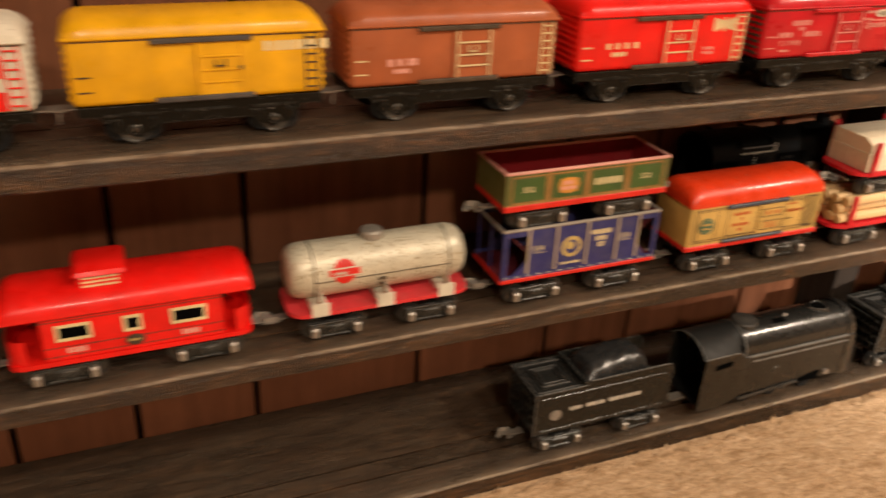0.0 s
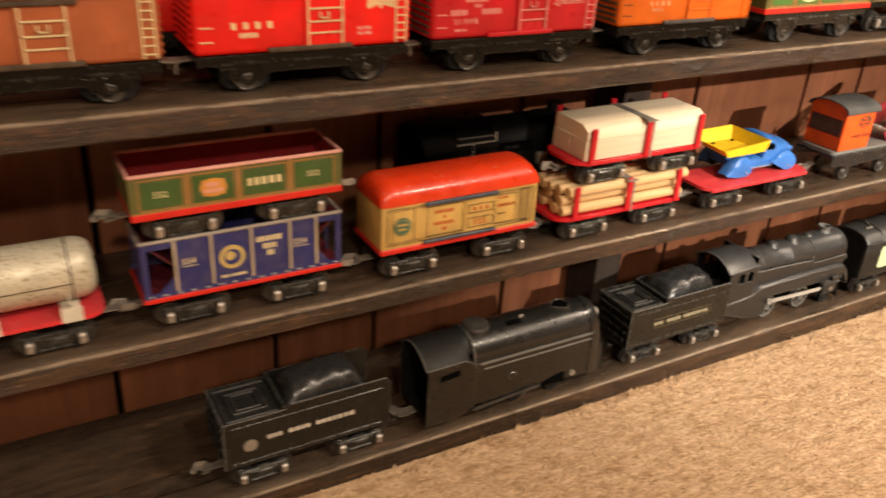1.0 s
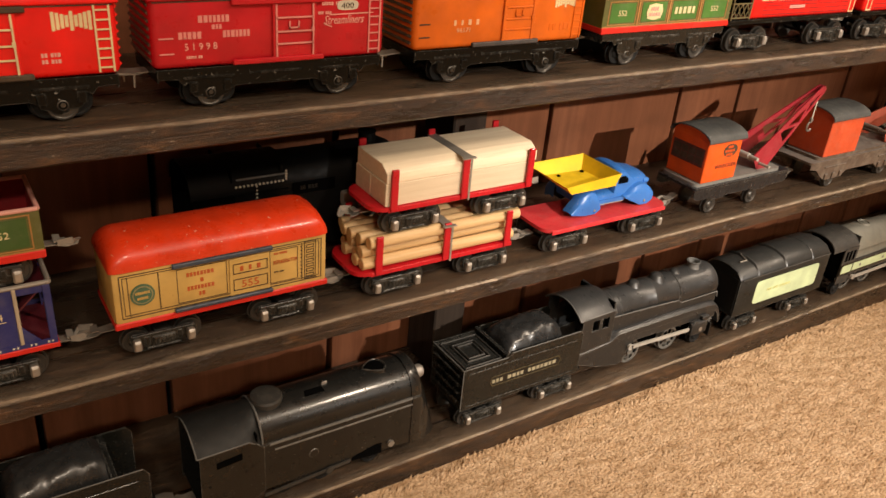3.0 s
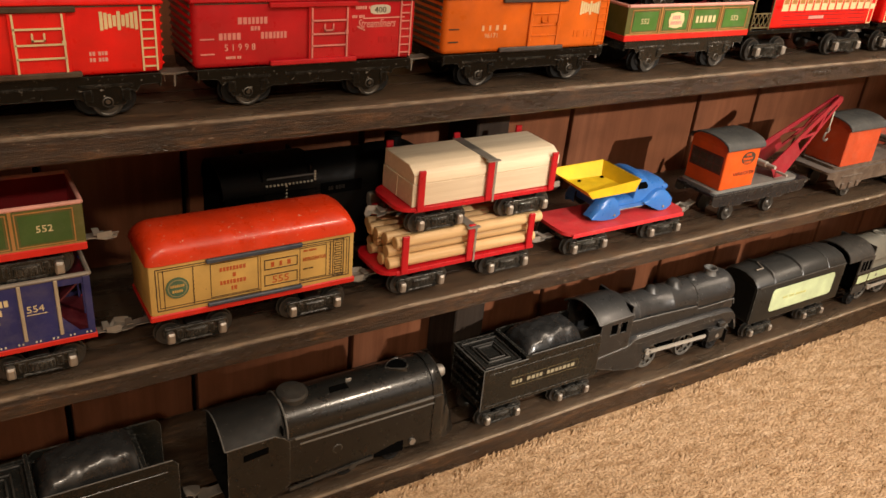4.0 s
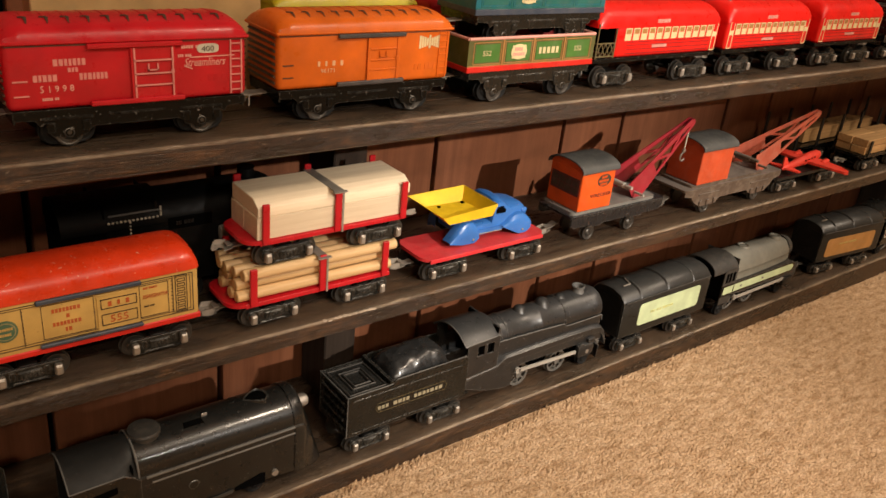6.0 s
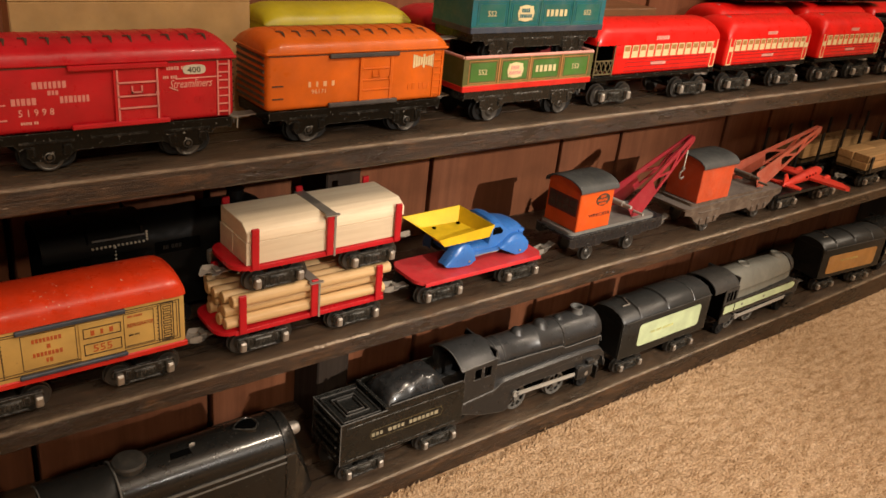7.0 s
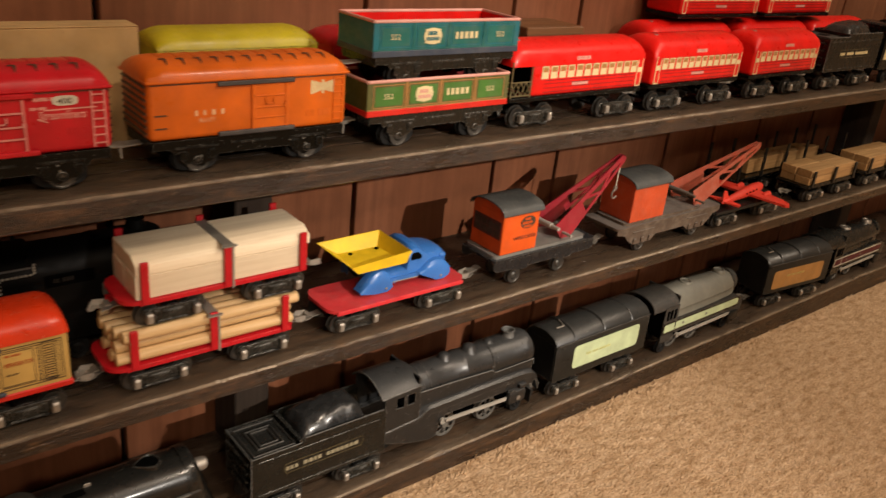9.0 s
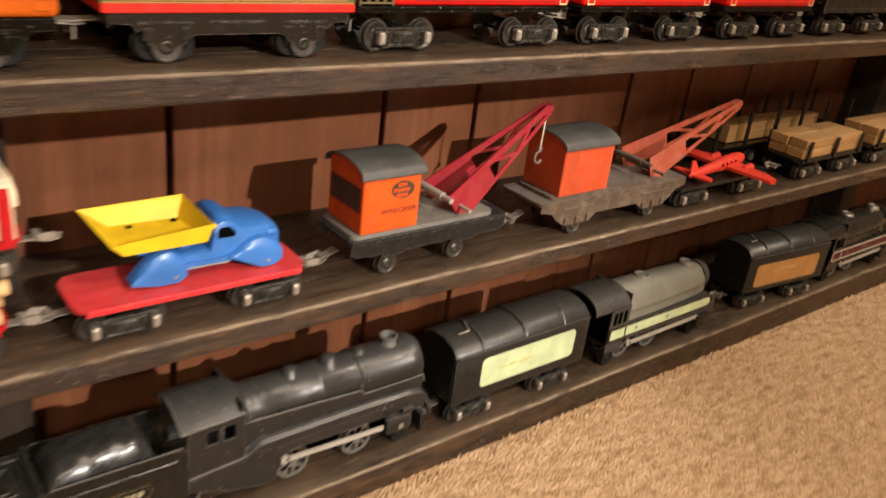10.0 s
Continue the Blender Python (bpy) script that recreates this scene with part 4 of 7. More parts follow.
def coach(m, L, label, open_end=False, wheels=True):
    ob = thing("toy_coach", m, label, "toy train car", "red tin passenger coaches")
    w, z0, side = 0.0262, 0.0315, 0.033
    x0 = -L / 2 + (0.026 if open_end else 0.0)
    body = part("body", box(x0, L / 2, -w, w, z0, z0 + side, 0.004, 3), RED, ob)
    roof = part("roof", roof_mesh(L + 0.001, w + 0.0008, 0.021, 0.016, 12, 0.3, 2.8), RED, ob, m=at(0, 0, z0 + side - 0.004))
    part("roof_stud", cy(bmesh.new(), (-L / 2 + 0.02, -0.006, z0 + side + 0.0155), 0.0026, 0.003, "z", 10), STEEL, ob)
    lo = -L / 2 + (0.042 if open_end else 0.0185)
    n = round((L / 2 - 0.0185 - lo) / 0.0122) + 1
    step = (L / 2 - 0.0185 - lo) / (n - 1)
    for k in range(n):
        wo = put("window", WIN, body, at(lo + k * step, -w, z0 + 0.0165))
        put("pane", PANE, wo), put("blind", BLIND, wo)
    for x in ((L / 2 - 0.0085,) if open_end else (-L / 2 + 0.0075, L / 2 - 0.0085)):
        doors = bmesh.new()
        for a, b, c, d in ((x - 0.004, x + 0.004, 0.029, 0.03), (x - 0.004, x + 0.004, 0.0015, 0.0026), (x - 0.004, x - 0.003, 0.0026, 0.029), (x + 0.003, x + 0.004, 0.0026, 0.029), (x - 0.003, x + 0.003, 0.016, 0.021)):
            bx(doors, a, b, -w - 0.0004, -w, z0 + c, z0 + d)
        part("door_outline", doors, CREAM, body)
    lines = bmesh.new()
    for z in (0.0035, 0.0075, 0.0115, 0.0145, 0.0305):
        bx(lines, x0 + 0.016, L / 2 - 0.016, -w - 0.0002, -w, z0 + z, z0 + z + 0.0005)
    part("print_line", lines, DARK_MAROON, body)
    bars("lettering", (7,), 0.0036, body, -0.012, -w - 0.0003, z0 + 0.0325, PINK)
    bars("lettering", (10,), 0.0028, body, -0.014, -w - 0.0002, z0 + 0.0085, PINK)
    part("floor_frame", box(-L / 2, L / 2, -w + 0.001, w - 0.001, z0 - 0.0045, z0, 0.0008), BLACK_MATT, ob)
    if open_end:
        rail = bmesh.new()
        xa, xb = -L / 2 + 0.001, -L / 2 + 0.026
        for z in (0.002, 0.0145):
            bar(rail, (xa, -w + 0.001, z0 + z), (xb, -w + 0.001, z0 + z), 0.0008, 0.0012)
            bar(rail, (xa, w - 0.001, z0 + z), (xb, w - 0.001, z0 + z), 0.0008, 0.0012)
            bar(rail, (xa, -w + 0.001, z0 + z), (xa, w - 0.001, z0 + z), 0.0008, 0.0012)
        for k in range(4):
            u, v = xa + (xb - xa) * k / 4, xa + (xb - xa) * (k + 1) / 4
            for p, q in ((0.002, 0.0145), (0.0145, 0.002)):
                bar(rail, (u, -w + 0.001, z0 + p), (v, -w + 0.001, z0 + q), 0.0006, 0.0008)
        for x in (xa, xb):
            bar(rail, (x, -w + 0.001, z0), (x, -w + 0.001, z0 + side), 0.001, 0.0012)
        part("platform_railing", rail, DIM_GOLD, ob, "pierced bronze-brown platform railing")
        part("cab_inside", box(xb - 0.001, xb + 0.0005, -w + 0.003, w - 0.003, z0 + 0.002, z0 + side - 0.003), VOID, ob)
    if wheels:
        for s in (-1, 1):
            truck(ob, s * (L / 2 - 0.034) + 0.004, WHEEL_COACH, 0.0185, 0.0122, 0.0215)
        couplers(ob, L / 2, 0.02)
    return ob


coach(place("top", 0.993, 1.184), 0.189, "red tin observation coach with open lattice platform", True)
coach(place("top", 1.198, 1.364), 0.166, "red tin passenger coach with cream windows")
coach(place("top", 1.392, 1.538), 0.152, "red tin passenger coach with cream windows")


# ---- things behind the front row of the upper shelf ----
def cardboard_box():
    ob = thing("cardboard_box", pose(0.612, 0.613, TOP_Z(0.612), 0, -SLOPE, 0), "plain tan cardboard box behind the boxcars", "box")
    part("carton", box(-0.09, 0.074, -0.03, -0.006, 0.0, 0.0895, 0.0008), CARDBOARD, ob)
    for y0, y1 in ((-0.0302, -0.0184), (-0.0176, -0.0058)):
        part("top_flap", box(-0.09, 0.074, y0, y1, 0.0895, 0.0905, 0.0004), CARDBOARD, ob)


cardboard_box()


def back_car(a, b, mat, label, top, name="toy_boxcar"):
    x = (a + b) / 2
    L = b - a
    ob = thing(name, pose(x, 0.612, TOP_Z(x), 0, -SLOPE, 0), label, "toy train car")
    part("body", box(-L / 2, L / 2, -0.026, 0.026, 0.025, top - 0.012, 0.003, 2), mat, ob)
    part("roof", roof_mesh(L + 0.001, 0.0268, 0.0135, 0.02, 12, 0.15, 2.4), mat, ob, m=at(0, 0, top - 0.0135))
    fr = part("frame", under_frame_mesh(L - 0.004), BLACK_MATT, ob, m=at(0, 0, 0.025))
    for s in (-1, 1):
        for y in (-0.0195, 0.0195):
            put("wheel", WHEEL_DARK, fr, at(s * L * 0.29, y, -0.0175, 0, 0, 0 if y < 0 else 180))
    return ob


back_car(0.7, 0.838, LIME, "lime-yellow tin car with rounded roof behind the boxcars", 0.0845)
back_car(0.852, 0.985, CRIMSON, "dark red tin car partly hidden behind gondolas", 0.0825)
back_car(0.30, 0.47, RED, "red tin car hidden behind the boxcars", 0.0795)
CASE_WOOD = timber("brown_case", (0.12, 0.05, 0.016), (0.2, 0.085, 0.03), "x", 1.5, 0.5, 0.2)
wood_case = thing("wooden_box", pose(1.17, 0.618, TOP_Z(1.17), 0, -SLOPE, 0), "brown wooden box with grooved side behind coaches", "box")
part("case", box(-0.085, 0.0, -0.028, 0.028, 0.0, 0.08, 0.001), CASE_WOOD, wood_case)
groove = bmesh.new()
for z in (0.064, 0.072):
    bx(groove, -0.085, 0.0, -0.0288, -0.028, z, z + 0.0016)
part("moulding", groove, CASE_WOOD, wood_case)


def back_coach(a, b, lift, label):
    x = (a + b) / 2
    m = pose(x, 0.612, TOP_Z(x) + lift, 0, -SLOPE, 0)
    return coach(m, b - a, label, wheels=lift == 0)


back_coach(1.285, 1.455, 0.0, "red tin coach standing behind the front coaches")
back_coach(1.475, 1.645, 0.0, "red tin coach standing behind the front coaches")
back_coach(1.66, 1.83, 0.0, "red tin coach standing behind the front coaches")
back_coach(1.33, 1.50, 0.0596, "red tin coach body stacked on top of another coach")
back_coach(1.52, 1.69, 0.0596, "red tin coach body stacked on top of another coach")


# ---- middle shelf: red caboose ----
def rounded(x0, x1, w, r, n=5):
    """A plan outline with rounded corners."""
    out = []
    for cx, cy0, a0 in ((x1 - r, w - r, 0), (x0 + r, w - r, 90), (x0 + r, -w + r, 180), (x1 - r, -w + r, 270)):
        for k in range(n + 1):
            a = radians(a0 + 90 * k / n)
            out.append((cx + r * math.cos(a), cy0 + r * math.sin(a)))
    return out


def framed_window(parent, x, y, z, w, h, frame_mat):
    fr = bmesh.new()
    t = 0.0021
    for a, b, c, d in ((x - w / 2 - t, x + w / 2 + t, z - h / 2 - t, z - h / 2), (x - w / 2 - t, x + w / 2 + t, z + h / 2, z + h / 2 + t), (x - w / 2 - t, x - w / 2, z - h / 2, z + h / 2), (x + w / 2, x + w / 2 + t, z - h / 2, z + h / 2)):
        bx(fr, a, b, y - 0.0006, y, c, d)
    wo = part("window", fr, frame_mat, parent, "cream window outline")
    # wall is solid here; a flat black pane gives the window's inner dark
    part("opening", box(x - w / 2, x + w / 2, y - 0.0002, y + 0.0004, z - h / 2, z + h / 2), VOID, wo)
    return wo


def caboose():
    ob = thing("toy_caboose", place("mid", -0.088, 0.074), "bright red tin caboose with cream-framed windows and cupola", "toy train car")
    w, z0 = 0.0255, 0.022
    body = part("body", box(-0.058, 0.06, -w, w, z0, 0.0595, 0.0012), RED, ob)
    part("floor_plate", prism(bmesh.new(), rounded(-0.0805, 0.0805, w + 0.0008, 0.009), z0 - 0.003, z0 + 0.0006, "z"), RED, ob)
    for s in (-1, 1):
        rail = bmesh.new()
        pts = [p for p in rounded(-0.08, 0.08, w, 0.012, 6) if p[0] * s > 0.0605]
        pts.sort(key=lambda p: math.atan2(p[1], (p[0] * s - 0.055)))
        skin(rail, [[(x, y, z0) for x, y in pts], [(x, y, z0 + 0.019) for x, y in pts]], closed=False, caps=False)
        part("platform_end", rail, RED, ob)
    part("roof", roof_mesh(0.164, w + 0.0022, 0.0165, 0.013, 12, 0.35, 2.6), RED, ob, m=at(0, 0, 0.057))
    part("roof_edge", box(-0.0815, 0.0815, -w - 0.0022, w + 0.0022, 0.0555, 0.0578, 0.0008), RED, ob)
    cup = part("cupola", box(-0.031, -0.002, -0.017, 0.017, 0.066, 0.0805, 0.0016, 2), RED, ob)
    part("cupola_roof", roof_mesh(0.034, 0.0195, 0.006, 0.006, 8, 0.3), RED, cup, m=at(-0.0165, 0, 0.0795))
    slot = bmesh.new()
    for z in (0.0708, 0.0738, 0.0768):
        bx(slot, -0.028, -0.005, -0.0176, -0.017, z, z + 0.0012)
    part("louvre", slot, CREAM, cup)
    for x, ww in ((-0.0375, 0.018), (-0.0005, 0.008), (0.0365, 0.02)):
        framed_window(body, x, -w, 0.0435, ww, 0.0082, CREAM)
    lines = bmesh.new()
    for z in (0.0545, 0.0525, 0.0325, 0.0255):
        bx(lines, -0.058, 0.06, -w - 0.0002, -w, z, z + 0.0005)
    part("print_line", lines, LINE, body)
    bars("lettering", (4,), 0.004, body, -0.043, -w, 0.0275, PINK)
    bars("lettering", (4,), 0.004, body, 0.031, -w, 0.0275, PINK)
    part("emblem", prism(bmesh.new(), [(0.0066 * math.cos(2 * math.pi * k / 24), 0.0302 + 0.0042 * math.sin(2 * math.pi * k / 24)) for k in range(24)], -w - 0.0005, -w, "y"), LINE, body, "dark oval printed emblem")
    bars("lettering", (5,), 0.0018, body, -0.004, -w - 0.0005, 0.0293, GOLD)
    for x in (-0.047, 0.047):
        truck(ob, x)
    couplers(ob, 0.082, 0.0125)


caboose()


# ---- silver tank car ----
def deck(parent, L, w, z, mat, r=0.0135, tail=0.0):
    return part("deck", prism(bmesh.new(), rounded(-L / 2 - tail, L / 2, w, r), z - 0.0032, z, "z"), mat, parent)


def tank_car():
    ob = thing("toy_tank_car", place("mid", 0.1005, 0.2457), "silver tin tank car on a red flat base", "toy train car")
    deck(ob, 0.146, 0.0255, 0.0255, FADED_RED)
    R, h, zc = 0.0218, 0.0665, 0.0505
    prof = [(-h - 0.0045, 0.002)] + [(-h + 0.009 - 0.0135 * math.sin(a), R * (0.35 + 0.65 * math.cos(a) ** 0.6) if k else R) for k, a in enumerate([0, 0.35, 0.7, 1.0, 1.25, 1.45])][::-1]
    prof += [(-h + 0.012, R), (h - 0.012, R)] + [(-x, r) for x, r in prof[::-1]]
    tank = part("tank", lathe(bmesh.new(), prof, 32, (0, 0, zc)), SILVER, ob)
    seams = bmesh.new()
    for x in (-0.0525, 0.0545):
        lathe(seams, [(x - 0.0006, R), (x - 0.0003, R + 0.0004), (x + 0.0003, R + 0.0004), (x + 0.0006, R)], 32, (0, 0, zc))
    bx(seams, -0.0525, 0.0545, -R - 0.0004, -R + 0.001, zc - 0.0015, zc - 0.001)
    part("seam", seams, LINE, tank)
    dome = lathe(bmesh.new(), [(0, 0.0092), (0.0052, 0.009), (0.0066, 0.0078), (0.0072, 0.004), (0.0074, 0.0004)], 20, (-0.003, 0, zc + R - 0.0012), "z")
    part("dome", dome, TIN, tank, "tarnished dome cap")
    for x in (-0.05, 0.001, 0.051):
        sad = bmesh.new()
        bx(sad, x - 0.0068, x + 0.0068, -0.0262, -0.0254, 0.0225, 0.034, 0.0003)
        bar(sad, (x, -0.0258, 0.0338), (x, -0.0205, 0.0395), 0.0136, 0.0006)
        bx(sad, x - 0.006, x + 0.006, -0.018, 0.018, 0.0258, 0.0312)
        part("saddle", sad, WHITE, ob, "chipped white tank saddle")
    wrap = lambda x, d, o: (x, -(R + o) * math.cos((d + 0.005) / R), zc + (R + o) * math.sin((d + 0.005) / R))
    for hz, half, o, mat in ((0.0098, lambda d: 0.0086 * math.sqrt(max(0.02, 1 - (d / 0.0098) ** 2)), 0.0005, SCARLET), (0.0033, lambda d: 0.0124, 0.0009, WHITE), (0.0024, lambda d: 0.0118, 0.0012, SCARLET)):
        em = bmesh.new()
        skin(em, [[wrap(-0.03 + half(d) * q / 4, d, o) for q in range(-4, 5)] for d in [hz * j / 7 for j in range(-7, 8)]], closed=False, caps=False)
        part("emblem", em, mat, tank, "red round printed emblem with a bar")
    bars("lettering", (6,), 0.0022, tank, -0.0385, -R * math.cos(0.2) - 0.0017, zc + 0.0038, WHITE)
    for k in range(3):
        bars("lettering", (4,), 0.0022, tank, -0.004, -R - 0.0003 + 0.0004 * k, zc - 0.0105 + 0.0042 * k, LINE)
    for x in (-0.0385, 0.0385):
        truck(ob, x, z=0.0104, half=0.0165)
    couplers(ob, 0.075, 0.0125)


tank_car()


# ---- blue hopper with a gondola stacked on it ----
def hopper_car():
    L, z0, h, w = 0.1465, 0.0255, 0.0455, 0.0255
    ob = thing("toy_hopper_car", place("mid", 0.2714, 0.4177), "dark blue tin hopper car with red base stripe", "toy train car")
    for s in (-1, 1):
        b = part("side_sheet", box(-0.0505, 0.0535, s * w - 0.0006, s * w + 0.0006, z0, z0 + h), NAVY, ob)
        if s < 0:
            face = b
        for e in (-1, 1):
            x = 0.0535 if e > 0 else 0.0505
            part("gusset", prism(bmesh.new(), [(e * x, z0), (e * 0.069, z0), (e * (x + 0.004), z0 + h * 0.3), (e * x, z0 + h * 0.42)], s * w - 0.0005, s * w + 0.0005, "y"), NAVY, ob)
            part("top_chord", box(min(e * x, e * 0.071), max(e * x, e * 0.071), s * w - 0.0005, s * w + 0.0005, z0 + h * 0.87, z0 + h), NAVY, ob)
    for e in (-1, 1):
        part("slope_sheet", bar(bmesh.new(), (e * 0.0715, 0, z0 + h - 0.001), (e * 0.03, 0, z0 + 0.004), 2 * w - 0.002, 0.001), DARK_MAROON, ob, "dark maroon slope sheet")
        for y in (-w + 0.002, 0, w - 0.002):
            part("end_post", bar(bmesh.new(), (e * 0.0715, y, z0 + 0.002), (e * 0.0715, y, z0 + h), 0.003, 0.001), NAVY, ob)
    part("floor_plate", box(-L / 2, L / 2, -w + 0.0004, w - 0.0004, z0 - 0.001, z0 + 0.0028), DARK_MAROON, ob)
    part("bottom_stripe", box(-L / 2 - 0.001, L / 2 + 0.001, -w - 0.0012, w + 0.0012, z0 - 0.0018, z0 + 0.0022, 0.0006), SCARLET, ob)
    rail = bmesh.new()
    for s in (-1, 1):
        rod(rail, (-L / 2, s * w, z0 + h), (L / 2, s * w, z0 + h), 0.0015, 8)
        rod(rail, (s * L / 2, -w, z0 + h), (s * L / 2, w, z0 + h), 0.0015, 8)
    part("rolled_rim", rail, TIN, ob, "dull pinkish-grey rolled rim")
    for y in (-w - 0.001, w):
        part("sill", box(-L / 2, L / 2, y, y + 0.001, z0 + 0.0024, z0 + 0.0058), NAVY, ob)
    for x in (-0.0505, -0.025, 0.004, 0.033, 0.0535):
        part("side_post", box(x - 0.0011, x + 0.0011, -w - 0.0016, -w - 0.0004, z0 + 0.0055, z0 + h - 0.001, 0.0004), POST_TIN, ob, "pale rubbed tin post")
    for x in (-0.0712, 0.0712):
        part("corner_post", box(x - 0.0022, x + 0.0022, -w - 0.0012, -w - 0.0002, z0 + 0.002, z0 + h - 0.001, 0.0004), NAVY, ob)
    dots = bmesh.new()
    for k in range(15):
        for d in (0, 0.0024):
            x = -0.07 + 0.138 * k / 14 + d
            bx(dots, x - 0.0005, x + 0.0005, -w - 0.0014, -w - 0.001, z0 + 0.0034, z0 + 0.0046)
    part("rivet_print", dots, WHITE, face)
    for x in (-0.0465, 0.0355):
        words("lettering", "554", 0.0066, face, at(x, -w - 0.0006, z0 + 0.025), CREAM, 1.05)
        part("print_line", box(x, x + 0.0115, -w - 0.0008, -w - 0.0005, z0 + 0.0232, z0 + 0.0236), CREAM, face)
    em = part("emblem", cy(bmesh.new(), (-0.0105, -w - 0.0007, z0 + 0.0245), 0.0094, 0.0006, "y", 26), GOLD, face, "round yellow and blue printed emblem")
    part("emblem_centre", cy(bmesh.new(), (-0.0105, -w - 0.0011, z0 + 0.0245), 0.0062, 0.0005, "y", 20), NAVY, em)
    part("emblem_curl", cy(bmesh.new(), (-0.012, -w - 0.0013, z0 + 0.0258), 0.0036, 0.0005, "y", 14), GOLD, em)
    part("emblem_curl", cy(bmesh.new(), (-0.0086, -w - 0.0013, z0 + 0.0222), 0.002, 0.0005, "y", 12), NAVY, em)
    bars("lettering", (4, 6), 0.0022, face, -0.019, -w - 0.0006, z0 + 0.0085, CREAM)
    for z, n in ((0.0322, 7), (0.0262, 4), (0.0205, 2)):
        bars("lettering", (n,), 0.0042, face, 0.0185 - n * 0.00152, -w - 0.0006, z0 + z, CREAM, width=0.5)
    for x in (-0.0395, 0.0395):
        truck(ob, x)
    couplers(ob, L / 2, 0.0125)


hopper_car()
g = gondola(place("mid", 0.269, 0.4177, lift=0.0672), 0.1485, "green tin gondola with maroon inside stacked on the hopper", GREEN, OLIVE_PANEL, SCARLET, PINK, 0.0215, 0.031, MAROON, ink=CREAM, badge_mat=paint("badge_orange", (0.62, 0.27, 0.04), 0.4, 0.3))
for x in (-0.04, 0.04):
    truck(g, x, z=0.0125)
couplers(g, 0.0745, 0.0165)


# ---- buff refrigerator car ----
def reefer():
    L, z0, side, w = 0.15, 0.0268, 0.043, 0.0255
    ob = thing("toy_reefer_car", place("mid", 0.4528, 0.6026), "buff tin refrigerator car with orange-red rounded roof", "toy train car")
    body = part("body", box(-L / 2, L / 2, -w, w, z0, z0 + side, 0.003, 2), BUFF, ob)
    part("roof", roof_mesh(L + 0.002, w + 0.001, 0.0185, 0.014, 12, 0.3, 2.7), REEFER_RED, ob, "scuffed orange-red roof", at(0, 0, z0 + side - 0.003))
    part("bottom_stripe", box(-L / 2 - 0.0006, L / 2 + 0.0006, -w - 0.0008, w + 0.0008, z0 - 0.0022, z0 + 0.0026, 0.0008), SCARLET, ob)
    y = -w
    lines = bmesh.new()

    def outline(x0, x1, a, b, t=0.0006):
        for p, q, r, s in ((x0, x1, a, a + t), (x0, x1, b - t, b), (x0, x0 + t, a, b), (x1 - t, x1, a, b)):
            bx(lines, p, q, y - 0.0003, y, z0 + r, z0 + s)

    outline(-0.0705, 0.0705, 0.0055, 0.0375)
    outline(-0.0685, 0.0685, 0.0075, 0.0358, 0.0004)
    outline(-0.034, 0.0, 0.0085, 0.0345, 0.0004)
    outline(0.004, 0.029, 0.0225, 0.0305)
    outline(0.004, 0.029, 0.0095, 0.0185)
    outline(0.031, 0.052, 0.0085, 0.0345, 0.0004)
    for k in range(7):
        outline(0.0585, 0.0645, 0.008 + k * 0.0039, 0.0108 + k * 0.0039, 0.0006)
    outline(0.057, 0.066, 0.0065, 0.037)
    for x in (-0.0655, -0.046, 0.055):
        bx(lines, x, x + 0.0005, y - 0.0003, y, z0 + 0.0065, z0 + 0.036)
    for k in range(9):
        for x in (-0.0455, 0.0545):
            bx(lines, x - 0.0004, x + 0.0004, y - 0.0003, y, z0 + 0.009 + 0.003 * k, z0 + 0.0098 + 0.003 * k)
    part("print_line", lines, LINE, body)
    dr = part("door", box(0.0015, 0.0305, y - 0.0009, y, z0 + 0.006, z0 + 0.0345, 0.0003), BUFF, body)
    b2 = bmesh.new()
    for a, b in ((0.0225, 0.0305), (0.0095, 0.0185)):
        for p, q, r, s in ((0.004, 0.029, a, a + 0.0006), (0.004, 0.029, b - 0.0006, b), (0.004, 0.0046, a, b), (0.0284, 0.029, a, b)):
            bx(b2, p, q, y - 0.0012, y - 0.0009, z0 + r, z0 + s)
    part("door_print", b2, LINE, dr)
    words("lettering", "555", 0.0078, dr, at(0.0095, y - 0.001, z0 + 0.0114), REEFER_INK, 1.15)
    bars("lettering", (1, 1, 1), 0.0036, dr, 0.009, y - 0.001, z0 + 0.0245, REEFER_INK, 0.9)
    part("door_rail", box(-0.037, 0.0325, y - 0.0028, y, z0 + 0.0362, z0 + 0.0396, 0.0007), BLUE_BAR, body, "slate-blue door rail")
    part("door_rail", box(-0.037, 0.0325, y - 0.0028, y, z0 + 0.0028, z0 + 0.0056, 0.0007), BLUE_BAR, body, "slate-blue door rail")
    em = part("emblem", cy(bmesh.new(), (-0.0565, y - 0.0004, z0 + 0.0215), 0.0078, 0.0008, "y", 26), BADGE_GREEN, body, "round green printed emblem")
    part("emblem_ring", cy(bmesh.new(), (-0.0565, y - 0.0007, z0 + 0.0215), 0.0066, 0.0006, "y", 26), paint("emblem_buff", (0.3, 0.26, 0.12)), em)
    part("emblem_disc", cy(bmesh.new(), (-0.0565, y - 0.0009, z0 + 0.0215), 0.0058, 0.0006, "y", 26), BADGE_GREEN, em)
    bars("lettering", (7,), 0.0018, body, -0.0612, y - 0.0013, z0 + 0.0225, BUFF)
    bars("lettering", (5,), 0.0018, body, -0.0602, y - 0.0013, z0 + 0.0185, BUFF)
    for z, n in ((0.0275, 8), (0.0222, 1), (0.017, 8), (0.0118, 2)):
        bars("lettering", (n,), 0.003, body, -0.0172 - n * 0.00128, y, z0 + z, REEFER_INK, width=0.62)
